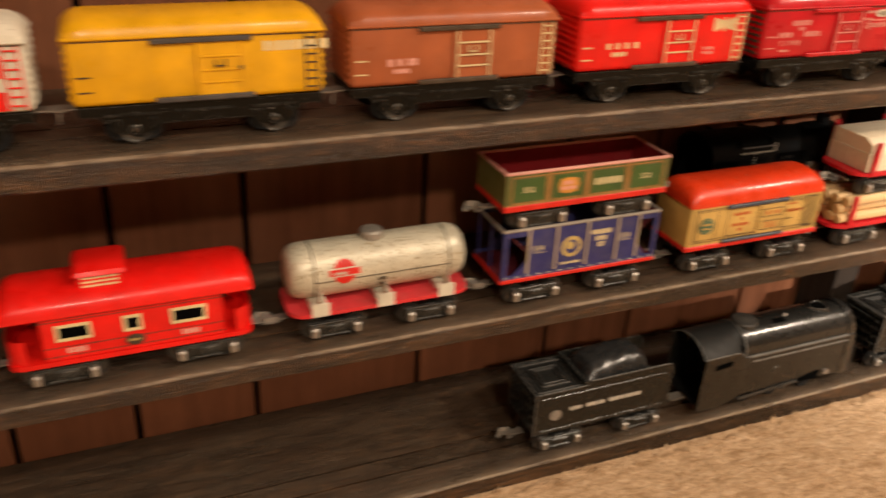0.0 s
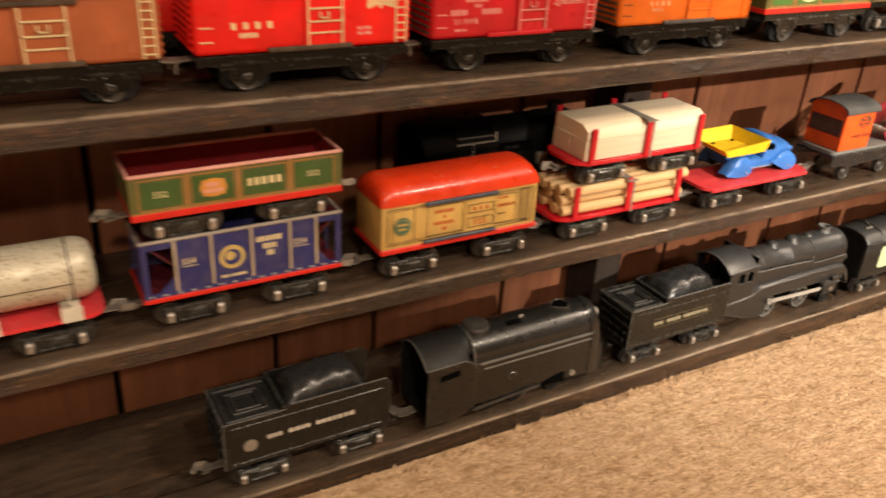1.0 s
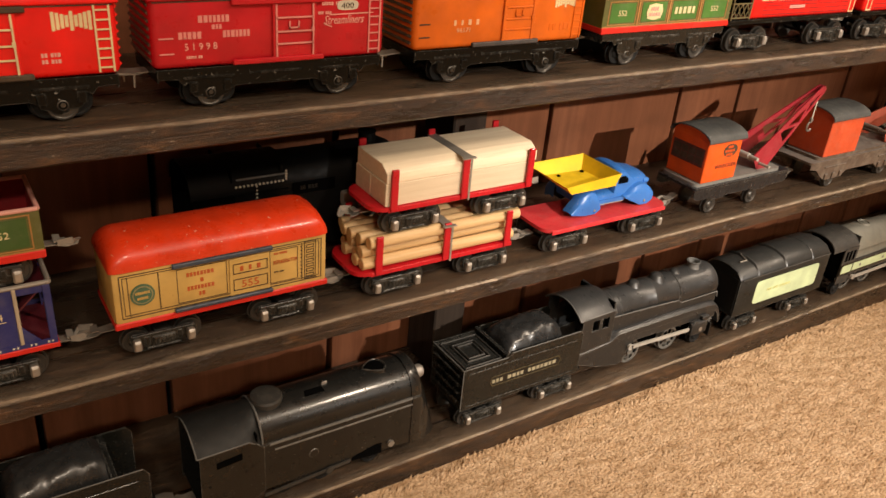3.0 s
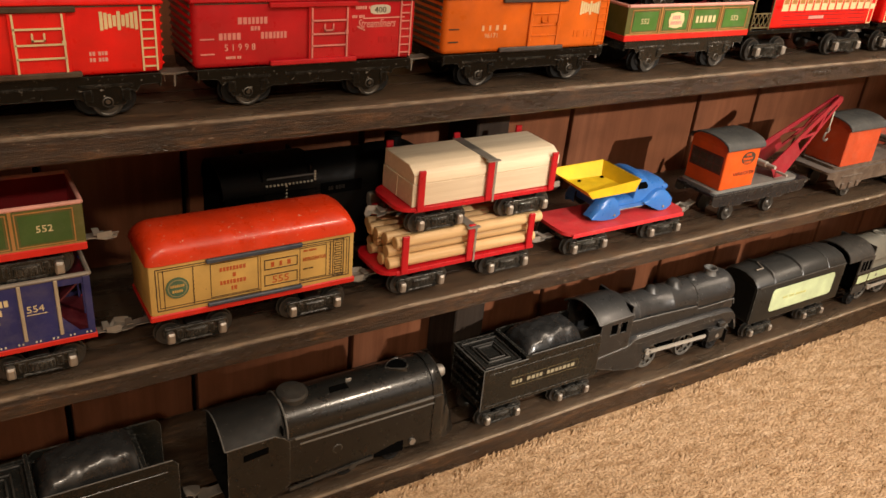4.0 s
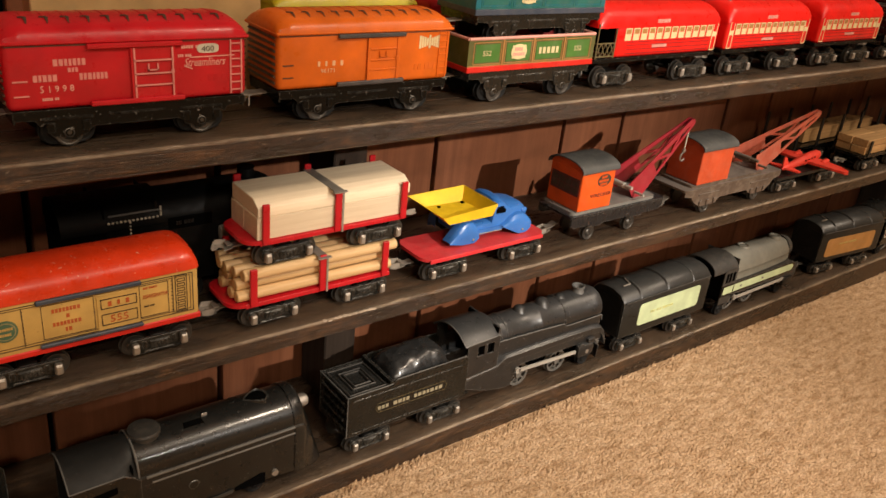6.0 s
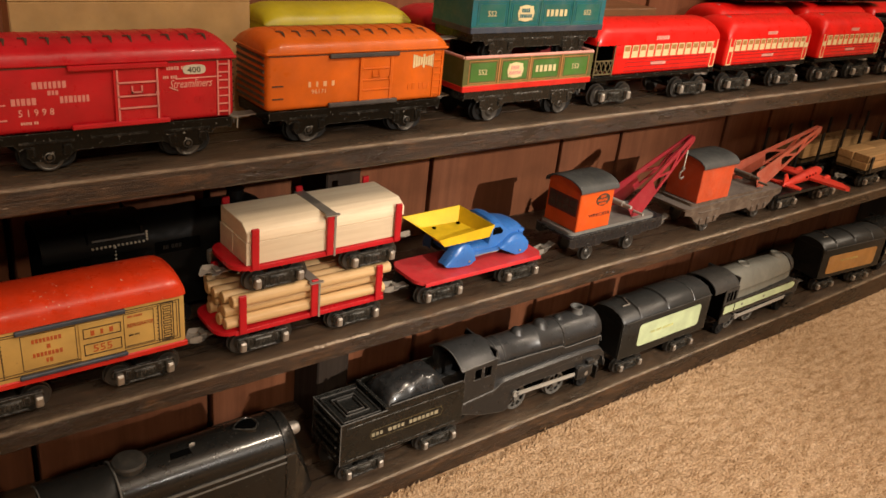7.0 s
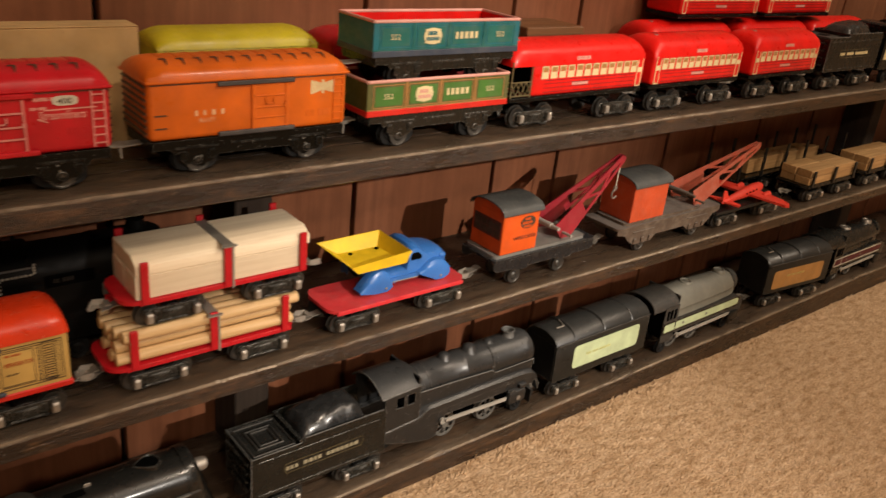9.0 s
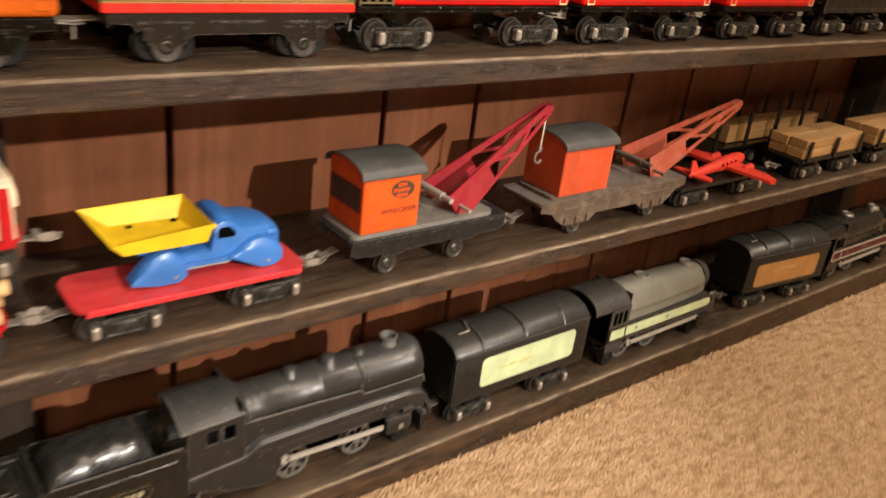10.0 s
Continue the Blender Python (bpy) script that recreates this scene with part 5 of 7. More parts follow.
    words("lettering", "REFRIGERATOR", 0.0042, body, at(0.0335, y - 0.0002, z0 + 0.0235), REEFER_INK, 0.62)
    bars("lettering", (3, 5), 0.0016, body, 0.034, y, z0 + 0.031, REEFER_INK)
    bars("lettering", (4, 4), 0.0012, body, 0.034, y, z0 + 0.0165, LINE)
    for x in (-0.045, 0.044):
        truck(ob, x)
    couplers(ob, L / 2, 0.0125)


reefer()


# ---- red flat cars with loads ----
def flat_car(m, L, label, z=0.0255, stakes=(), stake_h=0.03, name="toy_flat_car", mat=RED, stake_mat=None, truck_x=0.043, tail=0.0):
    ob = thing(name, m, label, "toy train car", "tin flat cars")
    deck(ob, L, 0.0258, z, mat, tail=tail)
    for y in (-0.0262, 0.0252):
        part("side_flange", box(-L / 2 + 0.006, L / 2 - 0.006, y, y + 0.001, z - 0.0042, z - 0.0005, 0.0003), mat, ob)
    for x in stakes:
        for y in (-0.0266, 0.0266):
            part("stake", box(x - 0.003, x + 0.003, y - 0.0012, y + 0.0012, z - 0.003, z + stake_h + (0.0065 if y > 0 and stake_mat is None else 0), 0.0005), stake_mat or mat, ob)
    for s in (-1, 1):
        truck(ob, s * truck_x)
    couplers(ob, L / 2, 0.0145)
    return ob


def strap(parent, x, z0, z1, mat=TIN):
    bm = bmesh.new()
    bx(bm, x - 0.0042, x + 0.0042, -0.0272, 0.0272, z1, z1 + 0.0006)
    bx(bm, x - 0.006, x + 0.006, -0.0305, -0.0272, z1 - 0.0006, z1 + 0.0004)
    for y in (-0.0287, 0.0281):
        bx(bm, x + 0.0026, x + 0.0042, y, y + 0.0006, z0 - 0.004, z1)
    return part("metal_strap", bm, mat, parent, "bent grey tin strap")


logs = flat_car(place("mid", 0.634, 0.7816), 0.1476, "red tin flat car carrying pale wooden dowels", stakes=(-0.0615, 0.0, 0.0615), stake_h=0.03, mat=CRIMSON, tail=0.0075)
strap(logs, 0.0, 0.0255, 0.054)
rl = random.Random(4)
lay = [(-0.0202 + 0.0101 * k, 0.0) for k in range(5)] + [(-0.0152 + 0.0101 * k, 0.0088) for k in range(4)] + [(-0.0202 + 0.0101 * k, 0.0176) for k in range(5)]
for y, dz in lay:
    bm = bmesh.new()
    off = rl.uniform(-0.004, 0.004)
    r = rl.uniform(0.0047, 0.0052)
    lathe(bm, [(-0.0715 + off, r * 0.2), (-0.0715 + off, r - 0.0006), (-0.0709 + off, r), (0.0714 + off, r), (0.072 + off, r - 0.0006), (0.072 + off, r * 0.2)], 14, (0, 0, 0))
    dw = new("wooden_dowel", mesh_of("wooden_dowel", bm, DOWEL))
    dw.matrix_world = place("mid", 0.634, 0.7816) @ at(0, y, 0.0257 + 0.0052 + dz, rl.uniform(0, 360), 0, rl.uniform(-0.5, 0.5))
    tagged(dw, "round pale wooden dowel loaded as a log", "wood", "log load")

lum = flat_car(place("mid", 0.6458, 0.7933, lift=0.0525), 0.1475, "red tin flat car with boards stacked above the log car", stakes=(-0.0635, 0.0, 0.0645), stake_h=0.0305, mat=CRIMSON, tail=0.0065)
strap(lum, 0.0, 0.0255, 0.0575)
for x0, x1, ys, z, hh, slope in ((-0.0695, 0.0695, (-0.0243, 0.0002, 0.0243), 0.0257, 0.0185, 0.0), (-0.069, 0.0715, (-0.0243, 0.0238), 0.0443, 0.0135, 0.0058)):
    for y0, y1 in zip(ys, ys[1:]):
        o = rl.uniform(-0.0004, 0.0004)
        prof = [(y0 + 0.0001, z), (y1 - 0.0001, z), (y1 - 0.0001, z + hh - 0.0001)] + ([(y0 + 0.0095, z + hh - 0.0001), (y0 + 0.0001, z + hh - slope)] if slope else [(y0 + 0.0001, z + hh - 0.0001)])
        bm = prism(bmesh.new(), prof, x0 + o, x1 + o, "x")
        bmesh.ops.bevel(bm, geom=bm.edges[:], offset=0.0004, segments=1, affect="EDGES")
        bd = new("lumber_board", mesh_of("lumber_board", bm, LUMBER))
        bd.matrix_world = place("mid", 0.6458, 0.7933, lift=0.0525)
        tagged(bd, "pale planed wooden board of a toy load", "wood", "lumber load")

flat_car(place("mid", 0.815, 0.9688), 0.1538, "scuffed red tin flat car carrying a toy dump truck", truck_x=0.0485, mat=FADED_RED)


def dump_truck():
    ob = thing("toy_dump_truck", pose(0.908, 0.545, MID_Z(0.908) + 0.0257, 0, -0.642, -1), "blue toy dump truck with yellow tipping bed", "toy truck")
    # pressed body: rear deck, rounded cab and falling bonnet in one shell
    secs = []
    rows = ((-0.041, 0.0165, 0.0145, 0.0165, 0.002), (-0.034, 0.0222, 0.0165, 0.0185, 0.002), (-0.0045, 0.0226, 0.0165, 0.0185, 0.002), (-0.0012, 0.0216, 0.0235, 0.0345, 0.006),
            (0.002, 0.0206, 0.0245, 0.0385, 0.006), (0.006, 0.0204, 0.025, 0.0396, 0.006), (0.0105, 0.0204, 0.0245, 0.0388, 0.006), (0.0135, 0.0204, 0.024, 0.0365, 0.006), (0.0175, 0.0202, 0.0235, 0.0326, 0.0055), (0.022, 0.0198, 0.0225, 0.0318, 0.0055), (0.029, 0.0192, 0.022, 0.0315, 0.006),
            (0.0365, 0.018, 0.021, 0.0302, 0.006), (0.0432, 0.0158, 0.019, 0.027, 0.0055), (0.048, 0.013, 0.0165, 0.0228, 0.005), (0.05, 0.0095, 0.0135, 0.0185, 0.004))
    for x, hw, zs, top, r in rows:
        foot = 0.0085
        pts = [(-hw - 0.0012, foot), (-hw, zs - 0.004), (-hw, max(zs, top - r))]
        pts += [(-hw * math.cos(a) ** 0.8, top - r + r * math.sin(a)) for a in (0.35, 0.75, 1.15, 1.4)]
        pts += [(-y, z) for y, z in pts[::-1]]
        secs.append([(x, y, z) for y, z in pts])
    cab = part("cab", skin(bmesh.new(), secs), TRUCK_BLUE, ob)
    for s in (-1, 1):
        win = prism(bmesh.new(), [(0.0012, 0.0252), (0.0012, 0.0295), (0.003, 0.0318), (0.0095, 0.0318), (0.0128, 0.0285), (0.0128, 0.0252)], s * 0.0206 - 0.0011, s * 0.0206 + 0.0011, "y")
        part("cab_window", win, VOID, cab)
        part("running_board", prism(bmesh.new(), [(-0.026, 0.0105), (-0.02, 0.0125), (0.008, 0.0125), (0.013, 0.0145), (0.015, 0.0115), (0.008, 0.0088), (-0.024, 0.0072)], s * 0.0232 - 0.0009, s * 0.0232 + 0.0009, "y"), TRUCK_BLUE, ob)
        part("board_edge", box(-0.021, 0.008, s * 0.0236 - 0.0009, s * 0.0236 + 0.0009, 0.0079, 0.009, 0.0003), TIN, ob, "bare worn metal edge")
        # teardrop fenders, swept back
        for name, x0, x1, peak, top, tail in (("rear_fender", -0.0565, -0.0215, 0.66, 0.0235, 0.004), ("front_fender", 0.0075, 0.0447, 0.58, 0.0228, 0.0115)):
            rings = []
            for q in range(13):
                u = q / 12
                x = max(x0 + (x1 - x0) * u, -0.046) if s > 0 and u < 0.3 and name == "rear_fender" else x0 + (x1 - x0) * u
                rise = math.sin(math.pi / 2 * u / peak) ** 0.85 if u < peak else math.sqrt(max(0.0, 1 - ((u - peak) / (1 - peak)) ** 2.4)) if name == "rear_fender" else math.sqrt(max(0.0, 1 - ((u - peak) / (1.06 - peak)) ** 2.2))
                base = 0.0012 + (tail - 0.001) * max(0.0, 1 - u * (2.2 if name == "rear_fender" else 1.7)) + 0.004 * max(0.0, u - 0.86) / 0.14
                h = max(base + 0.0012, base + (top - base) * rise)
                d = h - base
                rings.append([(x, s * 0.0135, h - 0.001), (x, s * 0.0205, h), (x, s * 0.0238, h - 0.06 * d), (x, s * 0.0258, h - 0.22 * d), (x, s * 0.0266, h - 0.5 * d), (x, s * 0.0264, base)])
            part(name, skin(bmesh.new(), rings, closed=False, caps=False), TRUCK_BLUE, ob, "sweeping pressed tin fender")
        for x in (-0.033, 0.03):
            part("wheel", lathe(bmesh.new(), [(-0.0025, 0.002), (-0.0025, 0.0082), (0.0025, 0.0082), (0.0025, 0.002)], 18, (x, s * 0.018, 0.0082), "y"), IRON, ob)
            part("axle_end", lathe(bmesh.new(), [(-0.0008, 0.0004), (-0.0004, 0.0012), (0.0006, 0.0012)], 8, (x + 0.004, s * 0.0268, 0.0052), "y"), TIN, ob)
        part("headlight", lathe(bmesh.new(), [(0.0355, 0.0008), (0.037, 0.003), (0.042, 0.0031), (0.0442, 0.002), (0.0446, 0.0004)], 12, (0, s * 0.0162, 0.0216)), TRUCK_BLUE, ob)
    # flared open pan with a shallow tail
    lo = [(-0.06, -0.0262, 0.0258), (-0.0082, -0.0268, 0.0268), (-0.012, 0.018, 0.0255), (-0.0575, 0.0175, 0.0265)]
    hi = [(-0.068, -0.0276, 0.0338), (-0.0045, -0.0285, 0.0392), (-0.005, 0.0265, 0.0393), (-0.0735, 0.0265, 0.0376)]
    bed = bmesh.new()
    inner_hi = [(x * 0.988 - 0.0003, y * 0.97, z) for x, y, z in hi]
    inner_lo = [(x * 0.985 - 0.0003, y * 0.965, z + 0.0009) for x, y, z in lo]
    skin(bed, [lo, hi, inner_hi, inner_lo])
    pan = part("tipping_bed", bed, TRUCK_YELLOW, ob, "chipped yellow tipping bed")
    part("bed_tab", box(-0.0058, -0.0014, -0.0255, -0.0205, 0.034, 0.0372, 0.0008), TRUCK_YELLOW, pan)
    for x in (-0.045, -0.018):
        part("bed_bracket", box(x - 0.004, x + 0.004, -0.014, 0.012, 0.018, 0.0262, 0.0006), TRUCK_BLUE, ob)
    part("pan_hole", cy(bmesh.new(), (-0.016, 0.0125, 0.0274), 0.0022, 0.0009, "z", 10), VOID, pan)
    part("pan_hole", cy(bmesh.new(), (-0.046, 0.0105, 0.0279), 0.0019, 0.0009, "z", 10), VOID, pan)


dump_truck()


# ---- wrecker cranes ----
def boom_edges(base, tip, spread, tip_w=0.005):
    """Both edges of a boom plate in the xz plane, foot ends first."""
    bx0, bz0 = base
    tx, tz = tip[0], tip[1]
    d = Vector((tx - bx0, tz - bz0)).normalized()
    nrm = Vector((-d.y, d.x))
    a0, a1 = Vector(base) + nrm * spread / 2, Vector(base) - nrm * spread / 2
    b0, b1 = Vector(tip) + nrm * tip_w / 2, Vector(tip) - nrm * tip_w / 2
    return a0, a1, b0, b1


def boom(parent, base, tip, y_base, y_tip, spread, mat, n=2):
    for s in (-1, 1):
        bm = bmesh.new()
        a0, a1, b0, b1 = boom_edges(base, tip, spread)
        ya, yb = s * y_base, y_tip + s * 0.0022
        P = lambda e0, e1, u: (e0.x + (e1.x - e0.x) * u, ya + (yb - ya) * u, e0.y + (e1.y - e0.y) * u)
        bar(bm, P(a0, b0, 0), P(a0, b0, 1), 0.0012, 0.0056)
        bar(bm, P(a1, b1, 0), P(a1, b1, 1), 0.0012, 0.0036)
        for k in range(n):
            u, v = 0.4 + 0.42 * k / n, 0.4 + 0.42 * (k + 1) / n
            e = (P(a0, b0, u), P(a1, b1, v)) if k % 2 == 0 else (P(a1, b1, u), P(a0, b0, v))
            bar(bm, e[0], e[1], 0.0011, 0.003)
        foot = [P(a0, b0, 0), P(a1, b1, 0), P(a1, b1, 0.37), P(a0, b0, 0.37)]
        f = [bm.verts.new((x, y - 0.0006, z)) for x, y, z in foot]
        g2 = [bm.verts.new((x, y + 0.0006, z)) for x, y, z in foot]
        bm.faces.new(f), bm.faces.new(g2)
        for q in range(4):
            bm.faces.new((f[q], f[(q + 1) % 4], g2[(q + 1) % 4], g2[q]))
        part("boom_side", bm, mat, parent)
    top = bmesh.new()
    bar(top, (base[0] + (tip[0] - base[0]) * 0.93, y_tip, base[1] + (tip[1] - base[1]) * 0.93), (tip[0] + 0.002, y_tip, tip[1] + 0.0015), 0.006, 0.0055)
    part("boom_tip", top, mat, parent)


def hook(parent, x, y, z, drop):
    bm = bmesh.new()
    rod(bm, (x, y, z), (x - 0.001, y, z - drop), 0.0007, 6)
    part("cord", bm, WHITE, parent)
    hk = bmesh.new()
    pts = [(x - 0.001 + 0.0042 * math.cos(a) - 0.0005, z - drop - 0.0085 + 0.0052 * math.sin(a)) for a in [radians(d) for d in range(70, 331, 26)]]
    pts = [(x - 0.001, z - drop + 0.001)] + [(x - 0.0005, z - drop - 0.003)] + pts
    for (xa, za), (xb, zb) in zip(pts, pts[1:]):
        rod(hk, (xa, y, za), (xb, y, zb), 0.0011, 6)
    lathe(hk, [(-0.0018, 0.0003), (-0.0012, 0.0022), (0.0012, 0.0022), (0.0018, 0.0003)], 10, (x - 0.001, y, z - drop - 0.001), "y")
    part("hook", hk, STEEL, parent, "small steel hook")


def crane_car(a, b, cab0, cab1, label, deck_mat, cab_mat, boom_mat, foot, tip, printed, roof_mat=GREY_ROOF, table_mat=None, plain=False):
    L, xc = b - a, (a + b) / 2
    ob = thing("toy_crane_car", place("mid", a, b), label, "toy crane car", "tin wrecker cranes")
    prof = [(-L / 2, 0.0335), (-L / 2, 0.0285), (-L * 0.43, 0.0255), (-L * 0.4, 0.019), (-L * 0.34, 0.0115), (-L * 0.19, 0.0115), (-L * 0.14, 0.0185), (L * 0.14, 0.0185), (L * 0.19, 0.0115), (L * 0.34, 0.0115), (L * 0.4, 0.019), (L * 0.43, 0.0255), (L / 2, 0.0285), (L / 2, 0.0335)]
    if plain:
        prof = [(-L / 2, 0.0335), (-L / 2, 0.026), (-L / 2 + 0.005, 0.0228), (-0.047, 0.0222), (-0.045, 0.02), (-0.027, 0.02), (-0.025, 0.0222), (0.019, 0.0222), (0.021, 0.02), (0.039, 0.02), (0.041, 0.0222), (L / 2 - 0.005, 0.0228), (L / 2, 0.026), (L / 2, 0.0335)]
    for y in (-0.0255, 0.0243):
        plate = part("side_frame", prism(bmesh.new(), prof, y, y + 0.0012, "y"), deck_mat, ob)
        if y > 0 or plain:
            continue
        for s in (-1, 1):
            for q in (-0.014, 0.0, 0.014):
                part("axle_box", box(s * L * 0.265 + q - 0.0026, s * L * 0.265 + q + 0.0026, -0.0272, -0.0255, 0.0125, 0.0195, 0.0006), deck_mat, plate)
            part("equaliser", box(s * L * 0.265 - 0.02, s * L * 0.265 + 0.02, -0.0268, -0.0255, 0.0268, 0.0285, 0.0004), deck_mat, plate)
    part("deck", prism(bmesh.new(), rounded(-L / 2 - 0.001, L / 2 + 0.001, 0.0268, 0.004, 3), 0.0335, 0.0362, "z"), deck_mat, ob)
    part("turntable", prism(bmesh.new(), rounded(cab0 - xc - 0.006, min(L / 2 - 0.006, 0.062), 0.0235, 0.006, 4), 0.0362, 0.0395, "z"), table_mat or deck_mat, ob)
    for s in (-1, 1):
        for y in ((-0.0155, 0.0155) if plain else (-0.0205, 0.0205)):
            put("wheel", WHEEL, ob, at((-0.036 if s < 0 else 0.03) if plain else s * L * 0.265, y, 0.0094, 0, 0, 0 if y < 0 else 180))
    c0, c1, z0, z1, w = cab0 - xc, cab1 - xc, 0.0395, 0.0835, 0.0235
    cab = part("cab", box(c0, c1, -w, w, z0, z1, 0.0008), cab_mat, ob)
    line = arc(w + 0.003, 0.0105, 12, 0, 2.2)
    roof = bmesh.new()
    skin(roof, [[(x, y, z) for y, z in line] + [(x, y * 0.97, z - 0.0012) for y, z in line[::-1]] for x in (c0 - 0.003, c1 + 0.003)])
    part("roof", roof, roof_mat, cab, "dusty grey curved cab roof", at(0, 0, z1 - 0.0006))
    for x in (c0 + 0.0002, c1 - 0.0012):
        part("gable", prism(bmesh.new(), arc(w, 0.0095, 10, z1 - 0.001, 2.2), x, x + 0.001, "x"), cab_mat, cab)
    if printed:
        bmw = bmesh.new()
        for q in range(4):
            y0 = -0.0185 + q * 0.0095
            for zz in (0.058, 0.0655):
                bx(bmw, c0 - 0.0004, c0, y0, y0 + 0.0082, zz, zz + 0.0064)
        # printed window field; the shade of this end is put into its colour
        part("end_panel_print", box(c0 - 0.0003, c0, -0.0205, 0.0205, 0.0555, 0.0745), END_PRINT, cab)
        part("end_window_print", bmw, LINE, cab, m=at(-0.0002, 0, 0))
        el = bmesh.new()
        n = 22
        pts = [((c0 + c1) / 2 + 0.009 + 0.0102 * math.cos(2 * math.pi * k / n), 0.0712 + 0.0068 * math.sin(2 * math.pi * k / n)) for k in range(n)]
        prism(el, pts, -w - 0.0004, -w, "y")
        part("emblem", el, LINE, cab, "black oval printed emblem")
        for z, nn in ((0.0738, 4), (0.0697, 7), (0.0657, 5)):
            bars("lettering", (nn,), 0.0026, cab, (c0 + c1) / 2 + 0.009 - nn * 0.00118, -w - 0.0005, z, cab_mat)
        words("lettering", "WRECKER", 0.0052, cab, at((c0 + c1) / 2 - 0.0095, -w - 0.0002, 0.0535), END_PRINT, 1.35)
    boom(ob, foot, tip, 0.0175, -0.006, 0.025, boom_mat)
    drum = bmesh.new()
    cy(drum, (foot[0] - 0.012, 0, 0.0555), 0.0021, 0.052, "y", 10)
    cy(drum, (foot[0] - 0.012, 0, 0.0555), 0.0031, 0.03, "y", 12)
    rod(drum, (foot[0] + 0.004, -0.031, 0.0465), (foot[0] + 0.004, 0.02, 0.0465), 0.0016, 8)
    part("winch", drum, ROD_GREY if printed else deck_mat, ob, "steel winch rod and drum")
    couplers(ob, L / 2 + 0.001, 0.0165, ends=(1,))
    couplers(ob, L / 2 + 0.001, 0.0205, ends=(-1,), sag=24)
    return ob


c1 = crane_car(1.0027, 1.15, 1.0105, 1.0605, "orange wrecker crane car with grey roof and dark red boom", CRANE_DECK, CRANE_ORANGE, CRANE_RED, (0.0255, 0.0425), (0.1235, 0.1155), True, table_mat=DECK_TABLE, plain=True)
hook(c1, 0.1235, -0.005, 0.1135, 0.033)
DUSTY = paint("dusty_tan_deck", (0.085, 0.055, 0.036), 0.6, 0.9, 0, (0.035, 0.022, 0.016), 0.3, lit_dust=0.35)
crane_car(1.192, 1.392, 1.2125, 1.2745, "faded orange crane car with dusty tan deck and red boom", DUSTY, CRANE_RUST, RUST_RED, (0.05, 0.045), (0.1915, 0.099), False)


# ---- airplane flat car and timber cars ----
flat_car(place("mid", 1.381, 1.551), 0.168, "black tin flat car carrying a red toy airplane", mat=IRON, z=0.024, truck_x=0.05)


def airplane():
    ob = thing("toy_airplane", pose(1.475, 0.525, MID_Z(1.475) + 0.0262, 0, -4, 5), "small red moulded toy airplane lying on a flat car", "toy airplane")
    fus = [(-0.062, 0.001), (-0.058, 0.0032), (-0.03, 0.0052), (0.0, 0.0072), (0.025, 0.0076), (0.037, 0.0066), (0.0435, 0.0042), (0.0462, 0.001)]
    body = part("fuselage", lathe(bmesh.new(), fus, 18, (0, 0, 0.008)), PLANE_RED, ob)
    ports = bmesh.new()
    for k in range(4):
        cy(ports, (-0.008 + 0.0085 * k, -0.0071, 0.0105), 0.0013, 0.0012, "y", 8)
    part("porthole", ports, VOID, body)
    for s in (-1, 1):
        wing = bmesh.new()
        outline = [(0.026, s * 0.004), (0.019, s * 0.045), (0.012, s * 0.058), (0.006, s * 0.0605), (0.002, s * 0.057), (0.0, s * 0.004)]
        prism(wing, outline, 0.0045, 0.0078, "z")
        part("wing", wing, PLANE_RED, ob)
        st = bmesh.new()
        prism(st, [(-0.046, s * 0.002), (-0.051, s * 0.021), (-0.057, s * 0.022), (-0.06, s * 0.002)], 0.0075, 0.0095, "z")
        part("tail_plane", st, PLANE_RED, ob)
        eng = lathe(bmesh.new(), [(0.012, 0.0008), (0.014, 0.0036), (0.028, 0.0044), (0.0305, 0.0032), (0.031, 0.0004)], 12, (0, s * 0.02, 0.006))
        part("engine", eng, PLANE_RED, ob)
    part("fin", prism(bmesh.new(), [(-0.045, 0.011), (-0.056, 0.024), (-0.0615, 0.0235), (-0.061, 0.009)], -0.0009, 0.0009, "y"), PLANE_RED, ob)


airplane()


def timber_car(a, b, label, back=0.0, load=True, tall=0.022):
    m = place("mid", a, b, back=back)
    L = b - a
    ob = flat_car(m, L, label, z=0.027, stakes=(-L * 0.4, 0.0, L * 0.4), stake_h=tall, name="toy_timber_car", mat=BLACK_MATT, stake_mat=IRON, truck_x=L * 0.28)
    if load:
        for y in (-0.0118, 0.0118):
            for z in (0.0272, 0.0385):
                for x0, x1 in ((-0.067, 0.001), (0.003, 0.066)):
                    o = rl.uniform(-0.002, 0.002)
                    bd = new("lumber_block", mesh_of("lumber_block", box(x0 + o, x1 + o, y - 0.0112, y + 0.0112, z, z + 0.0108, 0.0005), TIMBER_TAN))
                    bd.matrix_world = m
                    tagged(bd, "tan wooden block of a toy timber load", "wood", "timber load")
    return ob


